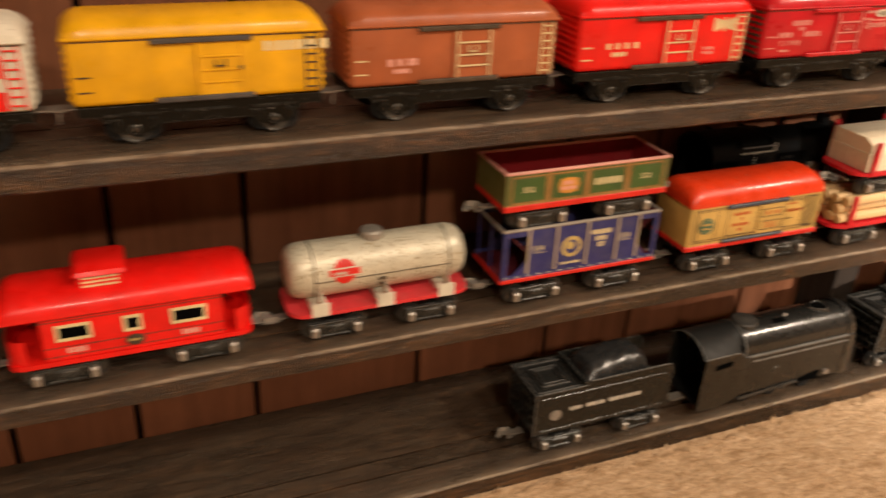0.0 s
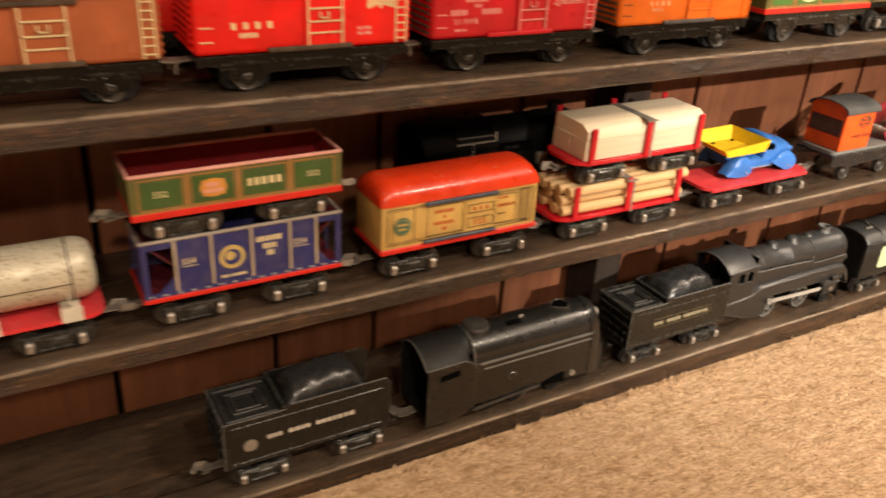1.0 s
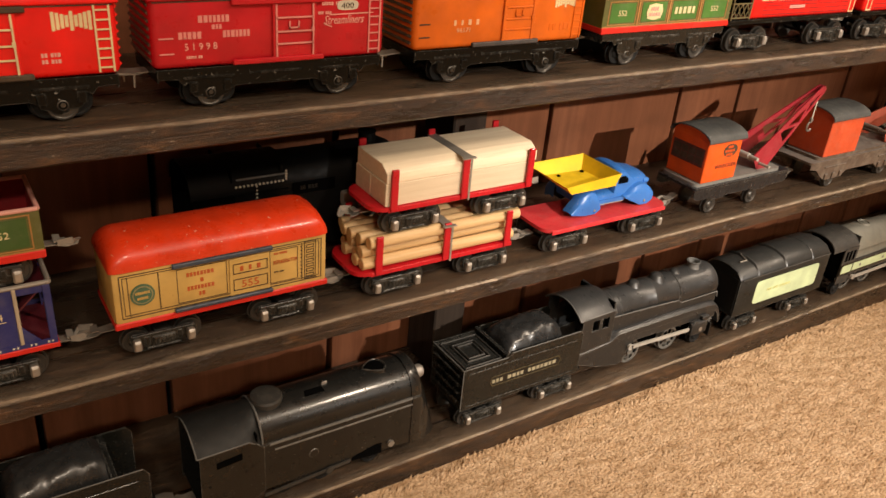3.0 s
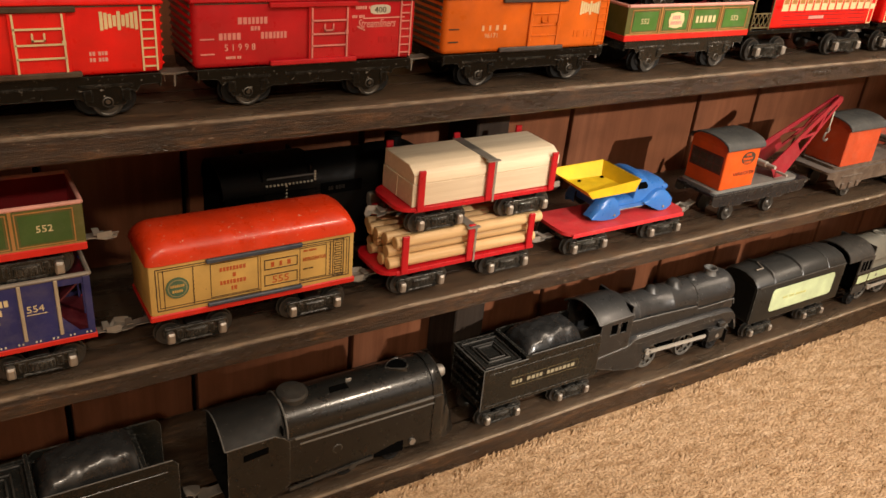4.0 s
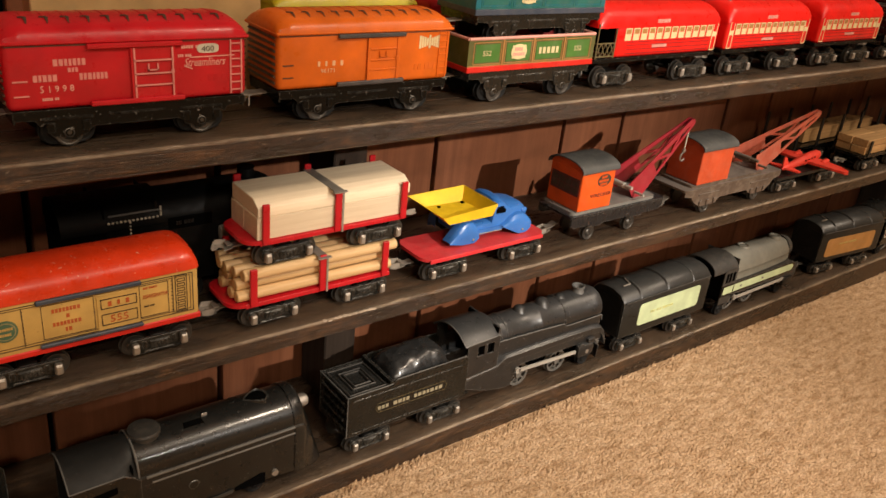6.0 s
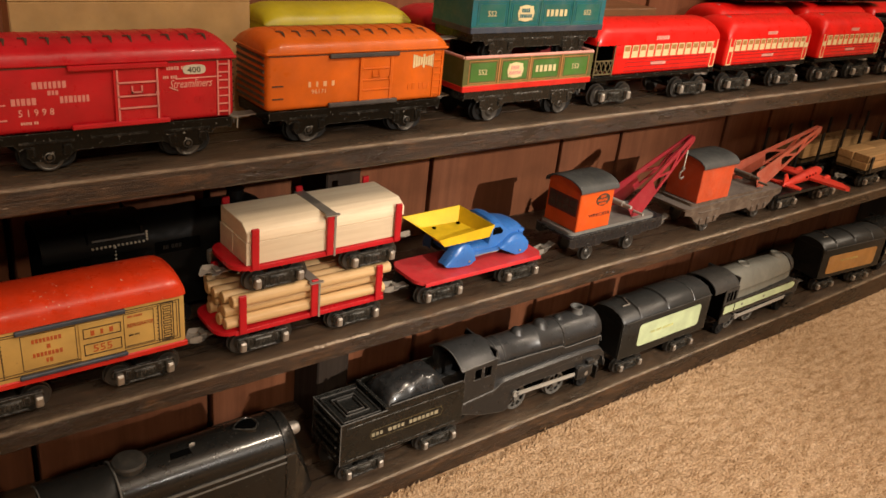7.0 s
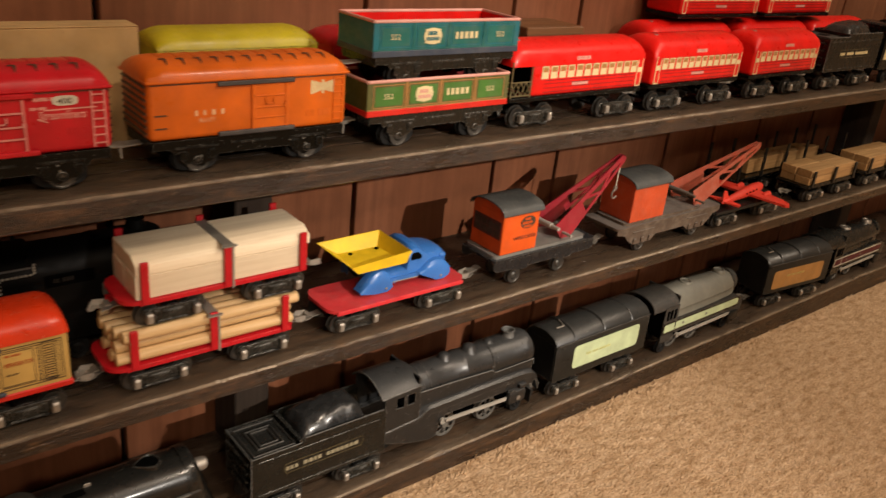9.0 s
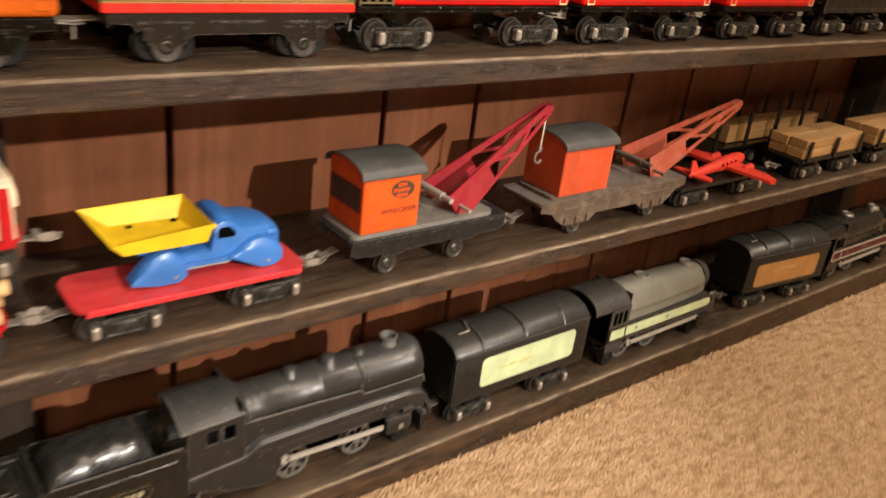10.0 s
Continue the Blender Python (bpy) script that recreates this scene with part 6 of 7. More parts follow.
timber_car(1.611, 1.764, "black tin flat car loaded with tan wooden blocks")
timber_car(1.787, 1.94, "black tin flat car loaded with tan wooden blocks")
timber_car(1.963, 2.116, "black tin flat car loaded with tan wooden blocks")
timber_car(1.52, 1.673, "empty black tin stake car behind the front cars", back=0.067, load=False, tall=0.042)
timber_car(1.70, 1.853, "black tin stake car with boards behind the front cars", back=0.067, load=False, tall=0.042)
for a, b, z in ((1.575, 1.672, MID_Z(1.62) + 0.0278), (1.684, 1.78, MID_Z(1.73) + 0.0278)):
    for q in range(3):
        bd = new("lumber_board", mesh_of("lumber_board", box(-(b - a) / 2, (b - a) / 2, -0.02 + q * 0.0136, -0.0068 + q * 0.0136, 0, 0.0212 - 0.003 * q, 0.0005), TIMBER_TAN))
        bd.matrix_world = pose((a + b) / 2, 0.606, z, 0, -0.642, 0)
        tagged(bd, "tan board standing on a stake car", "wood", "timber load")


# ---- lower shelf: black tin locomotives and tenders ----
def coal_tender(m, label, L=0.147, emblem=False, mat=BLACK, ink=GOLD, name="toy_tender"):
    """A square tender: flat hatch deck behind, a smooth coal mound, open at the cab end; the cab end is at +x."""
    ob = thing(name, m, label, "toy tender", "tin tenders")
    w, z0, z1 = 0.0262, 0.0262, 0.0715
    h = L / 2
    body = bmesh.new()
    bx(body, -h + 0.0006, h - 0.02, -w + 0.0012, w - 0.0012, z0, z1 - 0.004)
    for s in (-1, 1):
        prism(body, [(-h, z1 - 0.006), (-h, z1), (-0.0215, z1), (-0.0175, z1 + 0.004), (h - 0.004, z1 + 0.004), (h, z1 - 0.001), (h, z0), (-h, z0)], s * w - (0.001 if s > 0 else 0.0), s * w + (0.0 if s > 0 else 0.001), "y")
    part("body", body, mat, ob)
    hatch = part("hatch_deck", box(-h + 0.001, -0.0225, -w + 0.001, w - 0.001, z1 - 0.0042, z1 - 0.0022), mat, ob, "embossed square water hatch")
    for k, q in enumerate((0.0, 0.0075, 0.0112)):
        for a, b, c, d in ((-h + 0.004 + q, -0.0255 - q, -w + 0.004 + q, -w + 0.0056 + q), (-h + 0.004 + q, -0.0255 - q, w - 0.0056 - q, w - 0.004 - q), (-h + 0.004 + q, -h + 0.0056 + q, -w + 0.004 + q, w - 0.004 - q), (-0.0271 - q, -0.0255 - q, -w + 0.004 + q, w - 0.004 - q)):
            part("hatch_ridge", box(a, b, c, d, z1 - 0.0022, z1 - 0.0006 + 0.0003 * k, 0.0005), DUSTY_BLACK, hatch)
    ridge = bmesh.new()
    bar(ridge, (-0.0225, -w, z1 + 0.001), (-0.0225, w, z1 + 0.001), 0.003, 0.0055)
    part("coal_board", ridge, mat, ob)
    rings = []
    stations = ((-0.0195, 0.0, 0.0215), (-0.0168, 0.008, 0.0222), (-0.0105, 0.0142, 0.0228), (0.001, 0.0172, 0.023), (0.02, 0.0192, 0.023), (0.0405, 0.0195, 0.023), (0.0468, 0.014, 0.0225), (0.0484, 0.004, 0.0215))
    fine = []
    for s0, s1 in zip(stations, stations[1:]):
        n = max(1, round((s1[0] - s0[0]) / 0.0025))
        fine += [tuple(p + (q - p) * k / n for p, q in zip(s0, s1)) for k in range(n)]
    for x, top, ww in fine + [stations[-1]]:
        pts = []
        for k in range(21):
            y = -ww + 2 * ww * k / 20
            u = abs(y) / ww
            lump = (0.0016 * noise.noise((x * 150, y * 150, 3.3)) + 0.0006 * noise.noise((x * 420, y * 420, 8.1))) if 1 < k < 19 and top > 0.005 else 0
            pts.append((x, y, z1 - 0.003 + top * (1 - u ** 4.5) + lump))
        rings.append(pts)
    part("coal_load", skin(bmesh.new(), rings, closed=False, caps=False), COAL, ob, "glossy pressed lumpy coal mound")
    for a, b in (((-h, -w, z1 + 0.0002), (-0.0215, -w, z1 + 0.0002)), ((-0.0175, -w, z1 + 0.0042), (h - 0.004, -w, z1 + 0.0042)), ((-h, -w, z0), (-h, -w, z1)), ((-h, -w, z1 + 0.0002), (-h, w, z1 + 0.0002))):
        part("worn_edge", rod(bmesh.new(), a, b, 0.00055, 6), RAIL_GREY, ob, "grey rubbed edge")
    bulk = bmesh.new()
    bx(bulk, 0.0485, 0.0495, -w + 0.001, w - 0.001, z0, z1 + 0.0005)
    part("bulkhead", bulk, mat, ob)
    part("footplate", box(0.0495, h + 0.006, -w + 0.002, w - 0.002, z0, z0 + 0.0015), IRON, ob)
    for z in (z0 + 0.003, z1 - 0.006):
        part("side_bead", box(-h + 0.006, h - 0.008, -w - 0.0006, -w, z, z + 0.0011, 0.0003), mat, ob)
    bars("lettering", (3, 4, 7), 0.0038, ob, -0.0375, -w - 0.0003, 0.0474, ink, 1.2, width=1.0)
    if emblem:
        part("emblem", cy(bmesh.new(), (-0.052, -w - 0.0003, 0.0455), 0.0058, 0.0006, "y", 18), TIN, ob, "small round worn emblem")
    else:
        fr = bmesh.new()
        for z in (0.0442, 0.0545):
            bx(fr, -0.037, 0.0425, -w - 0.0003, -w, z - 0.0002, z + 0.0002)
        for x in (-0.0395, 0.045):
            for za, zb in ((0.0442, 0.0494), (0.0494, 0.0545)):
                e = math.copysign(1, x)
                bar(fr, (x - e * (0.0025 if za < 0.045 else 0.0), -w - 0.00015, za), (x - e * (0.0 if za < 0.045 else 0.0025), -w - 0.00015, zb), 0.0003, 0.0004)
        part("print_line", fr, DIM_GOLD, ob)
    for z in (0.034, 0.0435, 0.053, 0.062):
        part("end_step", box(-h - 0.0022, -h, -0.021, 0.021, z, z + 0.0022, 0.0005), mat, ob)
    for x in (-0.0415, 0.0465):
        truck(ob, x, z=0.0118, half=0.0175, spread=0.0215)
    if emblem:
        couplers(ob, h, 0.013, ends=(-1,))
    couplers(ob, h + 0.004, 0.017, TAB_COUPLER, ends=(1,))
    return ob


coal_tender(place("low", 0.317, 0.463), "black tin tender with silver lettering and round emblem", emblem=True, ink=paint("silver_print", (0.55, 0.5, 0.42), 0.4, 0.5))
coal_tender(place("low", 0.7381, 0.880), "black tin tender with gold lettering", L=0.1419, ink=paint("pale_gold_print", (0.3, 0.265, 0.17), 0.4, 0.7))
coal_tender(place("top", 1.562, 1.712), "black tin tender with cream lettering on upper shelf", ink=CREAM)


def sections(bm, rows, n=14):
    """Hull of a pressed locomotive shell: rows of x, half width, foot, shoulder, top."""
    rings = []
    for x, w, z0, zs, zt in rows:
        pts = [(-w, z0), (-w, zs - 0.002), (-w + 0.0008, zs)]
        r = w - 0.0022
        for k in range(n + 1):
            a = math.pi * k / n
            pts.append((-r * math.cos(a), zs + 0.0008 + (zt - zs - 0.0008) * math.sin(a) ** 0.92))
        pts += [(w - 0.0008, zs), (w, zs - 0.002), (w, z0)]
        rings.append([(x, y, z) for y, z in pts])
    return skin(bm, rings, closed=False, caps=False)


def streamlined_loco():
    ob = thing("toy_locomotive", place("low", 0.504, 0.702, back=-0.005), "smooth black streamlined tin locomotive with polished boiler", "toy locomotive", "tin locomotives")
    w, zs, zt = 0.0268, 0.065, 0.0902
    boiler = bmesh.new()
    sections(boiler, [(-0.0555, w, 0.021, zs, zt), (-0.02, w, 0.021, zs, zt), (0.03, w, 0.021, zs, zt), (0.074, w, 0.018, zs, zt - 0.0004), (0.0785, w, 0.0175, zs, zt - 0.0006)])
    part("boiler", boiler, GLOSS_BLACK, ob, "polished black boiler shell")
    # raised band, then a face that leans forward to the foot
    nose = bmesh.new()
    sections(nose, [(0.0785, w + 0.0009, 0.0175, zs + 0.0004, zt + 0.0006), (0.0865, w + 0.0009, 0.0165, zs, zt + 0.0004), (0.0885, w + 0.0003, 0.016, zs - 0.001, zt - 0.001), (0.0915, w - 0.0012, 0.0155, zs - 0.006, zt - 0.0085), (0.0965, w - 0.003, 0.0145, zs - 0.017, zt - 0.0225), (0.102, w - 0.0055, 0.0135, zs - 0.031, zt - 0.043), (0.107, w - 0.0085, 0.0125, 0.0215, 0.0345), (0.111, w - 0.0125, 0.012, 0.0145, 0.0185)])
    part("nose", nose, GLOSS_BLACK, ob)
    bead = bmesh.new()
    for s in (-1, 1):
        rod(bead, (-0.05, s * (w - 0.0006), zs), (0.0785, s * (w - 0.0006), zs), 0.0011, 8)
        rod(bead, (-0.046, s * w, zs - 0.0058), (0.0815, s * w, zs - 0.0058), 0.0009, 8)
    part("side_bead", bead, BEAD, ob, "raised double belt bead with its glint painted on")
    part("headlight", lathe(bmesh.new(), [(0.088, 0.0062), (0.1, 0.006), (0.1025, 0.0052), (0.1035, 0.0036), (0.104, 0.0005)], 18, (0, 0, 0.0705)), STEEL, ob, "round steel headlight")
    # cab: crisp eave, shallow roof; the eave sweeps down in a curve into the belt bead
    for s in (-1, 1):
        part("cab_side", prism(bmesh.new(), [(-0.105, 0.0125), (-0.105, 0.074), (-0.0665, 0.0748), (-0.0625, 0.0722), (-0.0575, 0.0676), (-0.0545, zs), (-0.0545, 0.021), (-0.062, 0.017), (-0.078, 0.0125)], s * w - 0.0005, s * w + 0.0005, "y"), GLOSS_BLACK, ob)
    rr = []
    for x, ze, zc, ww in ((-0.107, 0.074, 0.0868, w + 0.001), (-0.09, 0.0744, 0.0875, w + 0.001), (-0.067, 0.0748, 0.0885, w + 0.0009), (-0.0625, 0.0722, 0.089, w + 0.0003), (-0.0585, 0.0683, 0.0897, w - 0.0006), (-0.0553, zs + 0.0005, zt, w - 0.0018)):
        rr.append([(x, ww * (k - 9) / 9, ze + (zc - ze) * (1 - abs(k / 9 - 1) ** (2.0 if x < -0.06 else 2.2))) for k in range(19)])
    part("cab_roof", skin(bmesh.new(), rr, closed=False, caps=False), DULL_BLACK, ob, "dull dusty black cab roof")
    edge = bmesh.new()
    for (a, b) in (((-0.107, -w - 0.001, 0.074), (-0.067, -w - 0.0009, 0.0748)), ((-0.067, -w - 0.0009, 0.0748), (-0.0585, -w + 0.0006, 0.0683))):
        rod(edge, a, b, 0.0006, 6)
    for p, q in zip(rr[0], rr[0][1:]):
        rod(edge, p, q, 0.0006, 6)
    lip = [(-0.0553, -(w - 0.0022) * math.cos(math.pi * k / 14), zs + 0.0008 + (zt - zs - 0.0008) * math.sin(math.pi * k / 14) ** 0.92) for k in range(15)]
    for p, q in zip(lip, lip[1:]):
        rod(edge, p, q, 0.0009, 8)
    part("rolled_edge", edge, RAIL_GREY, ob, "grey rolled edge")
    part("cab_inside", box(-0.061, -0.0595, -w + 0.001, w - 0.001, 0.0155, 0.078), VOID, ob)
    part("cab_floor", box(-0.104, -0.058, -w + 0.001, w - 0.001, 0.0155, 0.017), IRON, ob)
    # no hole cut: the unlit cab behind the window is painted black
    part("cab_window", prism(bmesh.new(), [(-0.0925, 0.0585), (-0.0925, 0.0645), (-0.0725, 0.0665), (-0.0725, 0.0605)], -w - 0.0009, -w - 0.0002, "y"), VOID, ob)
    studs = bmesh.new()
    for x, z in ((-0.0695, 0.0465), (-0.098, 0.042)):
        cy(studs, (x, -w - 0.0006, z), 0.0013, 0.001, "y", 8)
    part("rivet", studs, IRON, ob)
    part("steam_dome", lathe(bmesh.new(), [(-0.003, 0.0128), (0.003, 0.0132), (0.0048, 0.0122), (0.0056, 0.0075), (0.0058, 0.0004)], 24, (-0.0425, 0, 0.0882), "z"), DUSTY_BLACK, ob, "dull grey dome cap")
    stack = bmesh.new()
    lathe(stack, [(-0.004, 0.0118), (0.0012, 0.0104), (0.0017, 0.0094), (0.0008, 0.0086), (-0.003, 0.0084)], 22, (0.054, 0, 0.0895), "z")
    hole = cy(bmesh.new(), (0.054, 0, 0.0895), 0.0088, 0.0012, "z", 20)
    for bm in (stack, hole):
        # drawn out to a blunt point towards the cab
        for v in bm.verts:
            back = min(max((0.058 - v.co.x) / 0.016, 0), 1)
            v.co.y *= 1 - 0.72 * back
            v.co.x -= 0.002 * back
    part("stack_rim", stack, GLOSS_BLACK, ob, "teardrop stack rim")
    part("stack_opening", hole, VOID, ob)
    part("top_slot", prism(bmesh.new(), [(-0.0085, -0.0045), (0.0085, -0.0045), (0.0075, 0.001), (-0.0075, 0.001)], -0.0006, 0.0006, "z"), VOID, ob, m=at(-0.005, -0.0062, 0.0893, 14, 0, 0))
    part("top_tab", box(0.0035, 0.0085, -0.0045, -0.0036, 0.088, 0.0926, 0.0003), STEEL, ob)
    part("rivet", cy(bmesh.new(), (0.059, -w - 0.0008, 0.0245), 0.0031, 0.0026, "y", 14), STEEL, ob, "bright steel fixing stud")
    ring = bmesh.new()
    lathe(ring, [(-w - 0.0009, 0.0038), (-w - 0.0002, 0.0045)], 18, (-0.013, 0, 0.0425), "y")
    part("pressed_ring", ring, GLOSS_BLACK, ob)
    part("wheel_opening", prism(bmesh.new(), [(0.022, 0.0195), (0.022, 0.023), (0.045, 0.0285), (0.05, 0.028), (0.05, 0.0175)], -w - 0.0006, -w + 0.0004, "y"), VOID, ob)
    rodb = bmesh.new()
    bar(rodb, (-0.0555, -w - 0.0012, 0.0165), (0.02, -w - 0.0012, 0.0215), 0.0012, 0.003)
    cy(rodb, (0.0005, -w - 0.0018, 0.0195), 0.0032, 0.0016, "y", 14)
    part("side_rod", rodb, DUSTY_BLACK, ob, "dark iron side rod")
    for x in (-0.035, 0.0, 0.045):
        for y in (-0.014, 0.014):
            put("wheel", WHEEL_DARK, ob, at(x, y, 0.0094, 0, 0, 0 if y < 0 else 180))
    couplers(ob, 0.105, 0.014, TAB_COUPLER, ends=(-1,))


streamlined_loco()


def drive_wheel(r, mat):
    """A spoked wheel in one piece: tyre with flange, hub, and eight flat spokes between them."""
    bm = bmesh.new()
    n = 24
    ring = lambda q, y: [bm.verts.new((q * math.cos(2 * math.pi * k / n), y, q * math.sin(2 * math.pi * k / n))) for k in range(n)]
    quad = lambda a, b, k: bm.faces.new((a[k], a[(k + 1) % n], b[(k + 1) % n], b[k]))
    tyre = [ring(q, y) for q, y in ((r * 0.8, -0.0012), (r * 0.84, -0.0022), (r, -0.0022), (r, 0.0016), (r * 1.1, 0.0018), (r * 1.1, 0.0028), (r * 0.8, 0.0028))]
    hub = [ring(q, y) for q, y in ((r * 0.3, -0.0012), (r * 0.27, -0.0034), (r * 0.12, -0.0036))]
    for a, b in list(zip(tyre, tyre[1:])) + list(zip(hub, hub[1:])):
        for k in range(n):
            quad(a, b, k)
    bm.faces.new(hub[-1])
    for k in range(0, n, 3):
        quad(hub[0], tyre[0], k)
    return mesh_of("driving_wheel", bm, mat)


DRIVER = drive_wheel(0.0142, DRIVER_GREY)


def running_gear(ob, xs, w, rod_x, rod_z0, rod_z1, z=0.0158):
    """Inset spoked drivers on both sides and a flat rod along the near one."""
    y = w - 0.0118
    for x in xs:
        for s in (-1, 1):
            put("driving_wheel", DRIVER, ob, at(x, s * y, z, 0, 0, 0 if s < 0 else 180), "grey spoked driving wheel")
    rd = bmesh.new()
    a, b = rod_x
    bar(rd, (a, -w - 0.0016, rod_z0), (b, -w - 0.0016, rod_z1), 0.0018, 0.0038)
    cy(rd, (a, -w - 0.0012, rod_z0), 0.0036, 0.0026, "y", 14)
    cy(rd, (a, -w - 0.0024, rod_z0), 0.0013, 0.0012, "y", 8)
    part("side_rod", rd, ROD_GREY, ob, "grey steel side rod")


def pilot(ob, x, w, mat):
    bm = bmesh.new()
    skin(bm, [[(x, -w, 0.023), (x, w, 0.023), (x, w, 0.006), (x, -w, 0.006)], [(x + 0.012, -w * 0.7, 0.016), (x + 0.012, w * 0.7, 0.016), (x + 0.015, w * 0.55, 0.005), (x + 0.015, -w * 0.55, 0.005)]])
    part("pilot", bm, mat, ob)


def cast_loco():
    ob = thing("toy_locomotive", place("low", 0.8845, 1.094, back=0.0035), "matt black cast locomotive with domes and grey side rod", "toy locomotive", "tin locomotives")
    w, zc = 0.0262, 0.0702
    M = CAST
    prof = [(-0.072, 0.0195), (-0.0615, 0.0198), (-0.0605, 0.0206), (-0.0565, 0.0206), (-0.0555, 0.0199), (-0.0495, 0.02), (-0.0485, 0.0207), (-0.0445, 0.0207), (-0.0435, 0.0201), (0.0, 0.0204), (0.001, 0.0209), (0.0035, 0.0209), (0.0045, 0.0204), (0.0365, 0.0207), (0.0375, 0.0217), (0.085, 0.0217), (0.0865, 0.0222), (0.0945, 0.0222), (0.0975, 0.021), (0.099, 0.0175), (0.0995, 0.012), (0.1005, 0.0005)]
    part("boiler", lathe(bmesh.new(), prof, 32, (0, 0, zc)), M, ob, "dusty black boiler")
    for s in (-1, 1):
        part("side_sheet", prism(bmesh.new(), [(-0.07, 0.044), (-0.07, 0.0735), (0.0355, 0.0685), (0.04, 0.0645), (0.096, 0.0645), (0.096, 0.05), (0.037, 0.052), (-0.06, 0.0485)], s * 0.0205 - 0.0015, s * 0.0205 + 0.0015, "y"), M, ob)
    # a wide ledge along the boiler, dipping under the cab and down to the pilot
    path = ((-0.109, 0.0445), (-0.07, 0.0478), (-0.0645, 0.0488), (-0.058, 0.0535), (-0.052, 0.0548), (0.037, 0.0555), (0.08, 0.0545), (0.094, 0.0525), (0.1, 0.047), (0.106, 0.033))
    for s in (-1, 1):
        part("running_board", skin(bmesh.new(), [[(x, s * 0.0185, z + 0.0012), (x, s * (w - 0.0016), z + 0.0006), (x, s * (w + 0.0012), z - 0.0016), (x, s * (w + 0.0012), z - (0.0035 if x < -0.055 else 0.0085)), (x, s * 0.0185, z - (0.0035 if x < -0.055 else 0.0085))] for x, z in path]), M, ob, "wide running board ledge")
        part("frame_side", prism(bmesh.new(), [(-0.109, 0.0315), (-0.109, 0.0445), (-0.066, 0.0478), (-0.055, 0.0535), (0.09, 0.05), (0.1, 0.042), (0.098, 0.034), (0.06, 0.0365), (-0.028, 0.0375), (-0.036, 0.031), (-0.0405, 0.0145), (-0.048, 0.0128), (-0.075, 0.0185), (-0.104, 0.029)], s * (w - 0.0015) - 0.0008, s * (w - 0.0015) + 0.0008, "y"), M, ob)
    piping = bmesh.new()
    pts = [(-0.062, 0.0735), (-0.02, 0.0722), (0.034, 0.0692), (0.0395, 0.0648), (0.097, 0.065), (0.0985, 0.058)]
    for (xa, za), (xb, zb) in zip(pts, pts[1:]):
        rod(piping, (xa, -0.0222, za), (xb, -0.0222, zb), 0.00065, 6)
    part("handrail", piping, RAIL_GREY, ob, "thin grey handrail")
    for s in (-1, 1):
        # cab wall built round its two window openings
        wall_ = bmesh.new()
        y0, y1 = s * w - 0.0008, s * w + 0.0008
        prism(wall_, [(-0.109, 0.0445), (-0.109, 0.0675), (-0.0665, 0.0675), (-0.0665, 0.048)], y0, y1, "y")
        for a, b in ((-0.109, -0.0955), (-0.0865, -0.0825), (-0.0735, -0.0665)):
            bx(wall_, a, b, y0, y1, 0.0675, 0.08)
        bx(wall_, -0.109, -0.0665, y0, y1, 0.08, 0.0862)
        part("cab_side", wall_, M, ob, "cab wall with two small square windows")
    part("cab_front", box(-0.068, -0.0665, -w + 0.0008, w - 0.0008, 0.045, 0.0945), M, ob)
    # black sheet across the cab, its inner shade as plain colour
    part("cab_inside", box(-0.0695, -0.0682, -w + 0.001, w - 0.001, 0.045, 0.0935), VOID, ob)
    roof = bmesh.new()
    rows = []
    for x, ze, zr, ww in ((-0.1135, 0.0845, 0.0968, w + 0.0018), (-0.108, 0.0858, 0.0978, w + 0.0015), (-0.072, 0.0862, 0.0975, w + 0.0013), (-0.0655, 0.0852, 0.0962, w + 0.0008), (-0.061, 0.079, 0.0925, w - 0.0045)):
        line = [(ww * (k - 9) / 9, ze + (zr - ze) * (1 - abs(k / 9 - 1) ** 2.1)) for k in range(19)]
        rows.append([(x, y, z) for y, z in line] + [(x, y * 0.96, z - 0.0014) for y, z in line[::-1]])
    part("cab_roof", skin(roof, rows), M, ob)
    edge = bmesh.new()
    for a, b in zip(rows[0][:18], rows[0][1:19]):
        rod(edge, a, b, 0.0006, 6)
    rod(edge, rows[0][0], rows[2][0], 0.0006, 6)
    part("worn_edge", edge, RAIL_GREY, ob, "grey rubbed roof edge")
    for x, r, h in ((-0.018, 0.0068, 0.0052), (0.016, 0.0078, 0.0062), (0.044, 0.006, 0.0042)):
        part("dome", lathe(bmesh.new(), [(-0.004, r * 1.5), (-0.001, r * 1.12), (h * 0.5, r * 0.9), (h * 0.85, r * 0.55), (h, 0.0004)], 18, (x, 0, zc + 0.0205), "z"), M, ob)
    part("stack", lathe(bmesh.new(), [(-0.003, 0.009), (0.001, 0.0066), (0.005, 0.0062), (0.006, 0.0078), (0.0072, 0.008), (0.0076, 0.0066), (0.0066, 0.0052), (0.003, 0.0046), (0.0028, 0.0004)], 20, (0.073, 0, zc + 0.0212), "z"), RAIL_GREY, ob, "grey smokestack")
    rv = bmesh.new()
    for x in (0.0425, 0.0825):
        for k in range(11):
            a = math.pi * (0.08 + 0.84 * k / 10)
            lathe(rv, [(-0.0007, 0.0003), (0, 0.0009), (0.0007, 0.0003)], 6, (x, -0.022 * math.cos(a), zc + 0.022 * math.sin(a)), "z")
    for x in (0.048, 0.0555, 0.063):
        lathe(rv, [(-0.0007, 0.0003), (0, 0.0009), (0.0007, 0.0003)], 6, (x, -w - 0.0014, 0.049), "z")
    part("rivet_row", rv, M, ob)
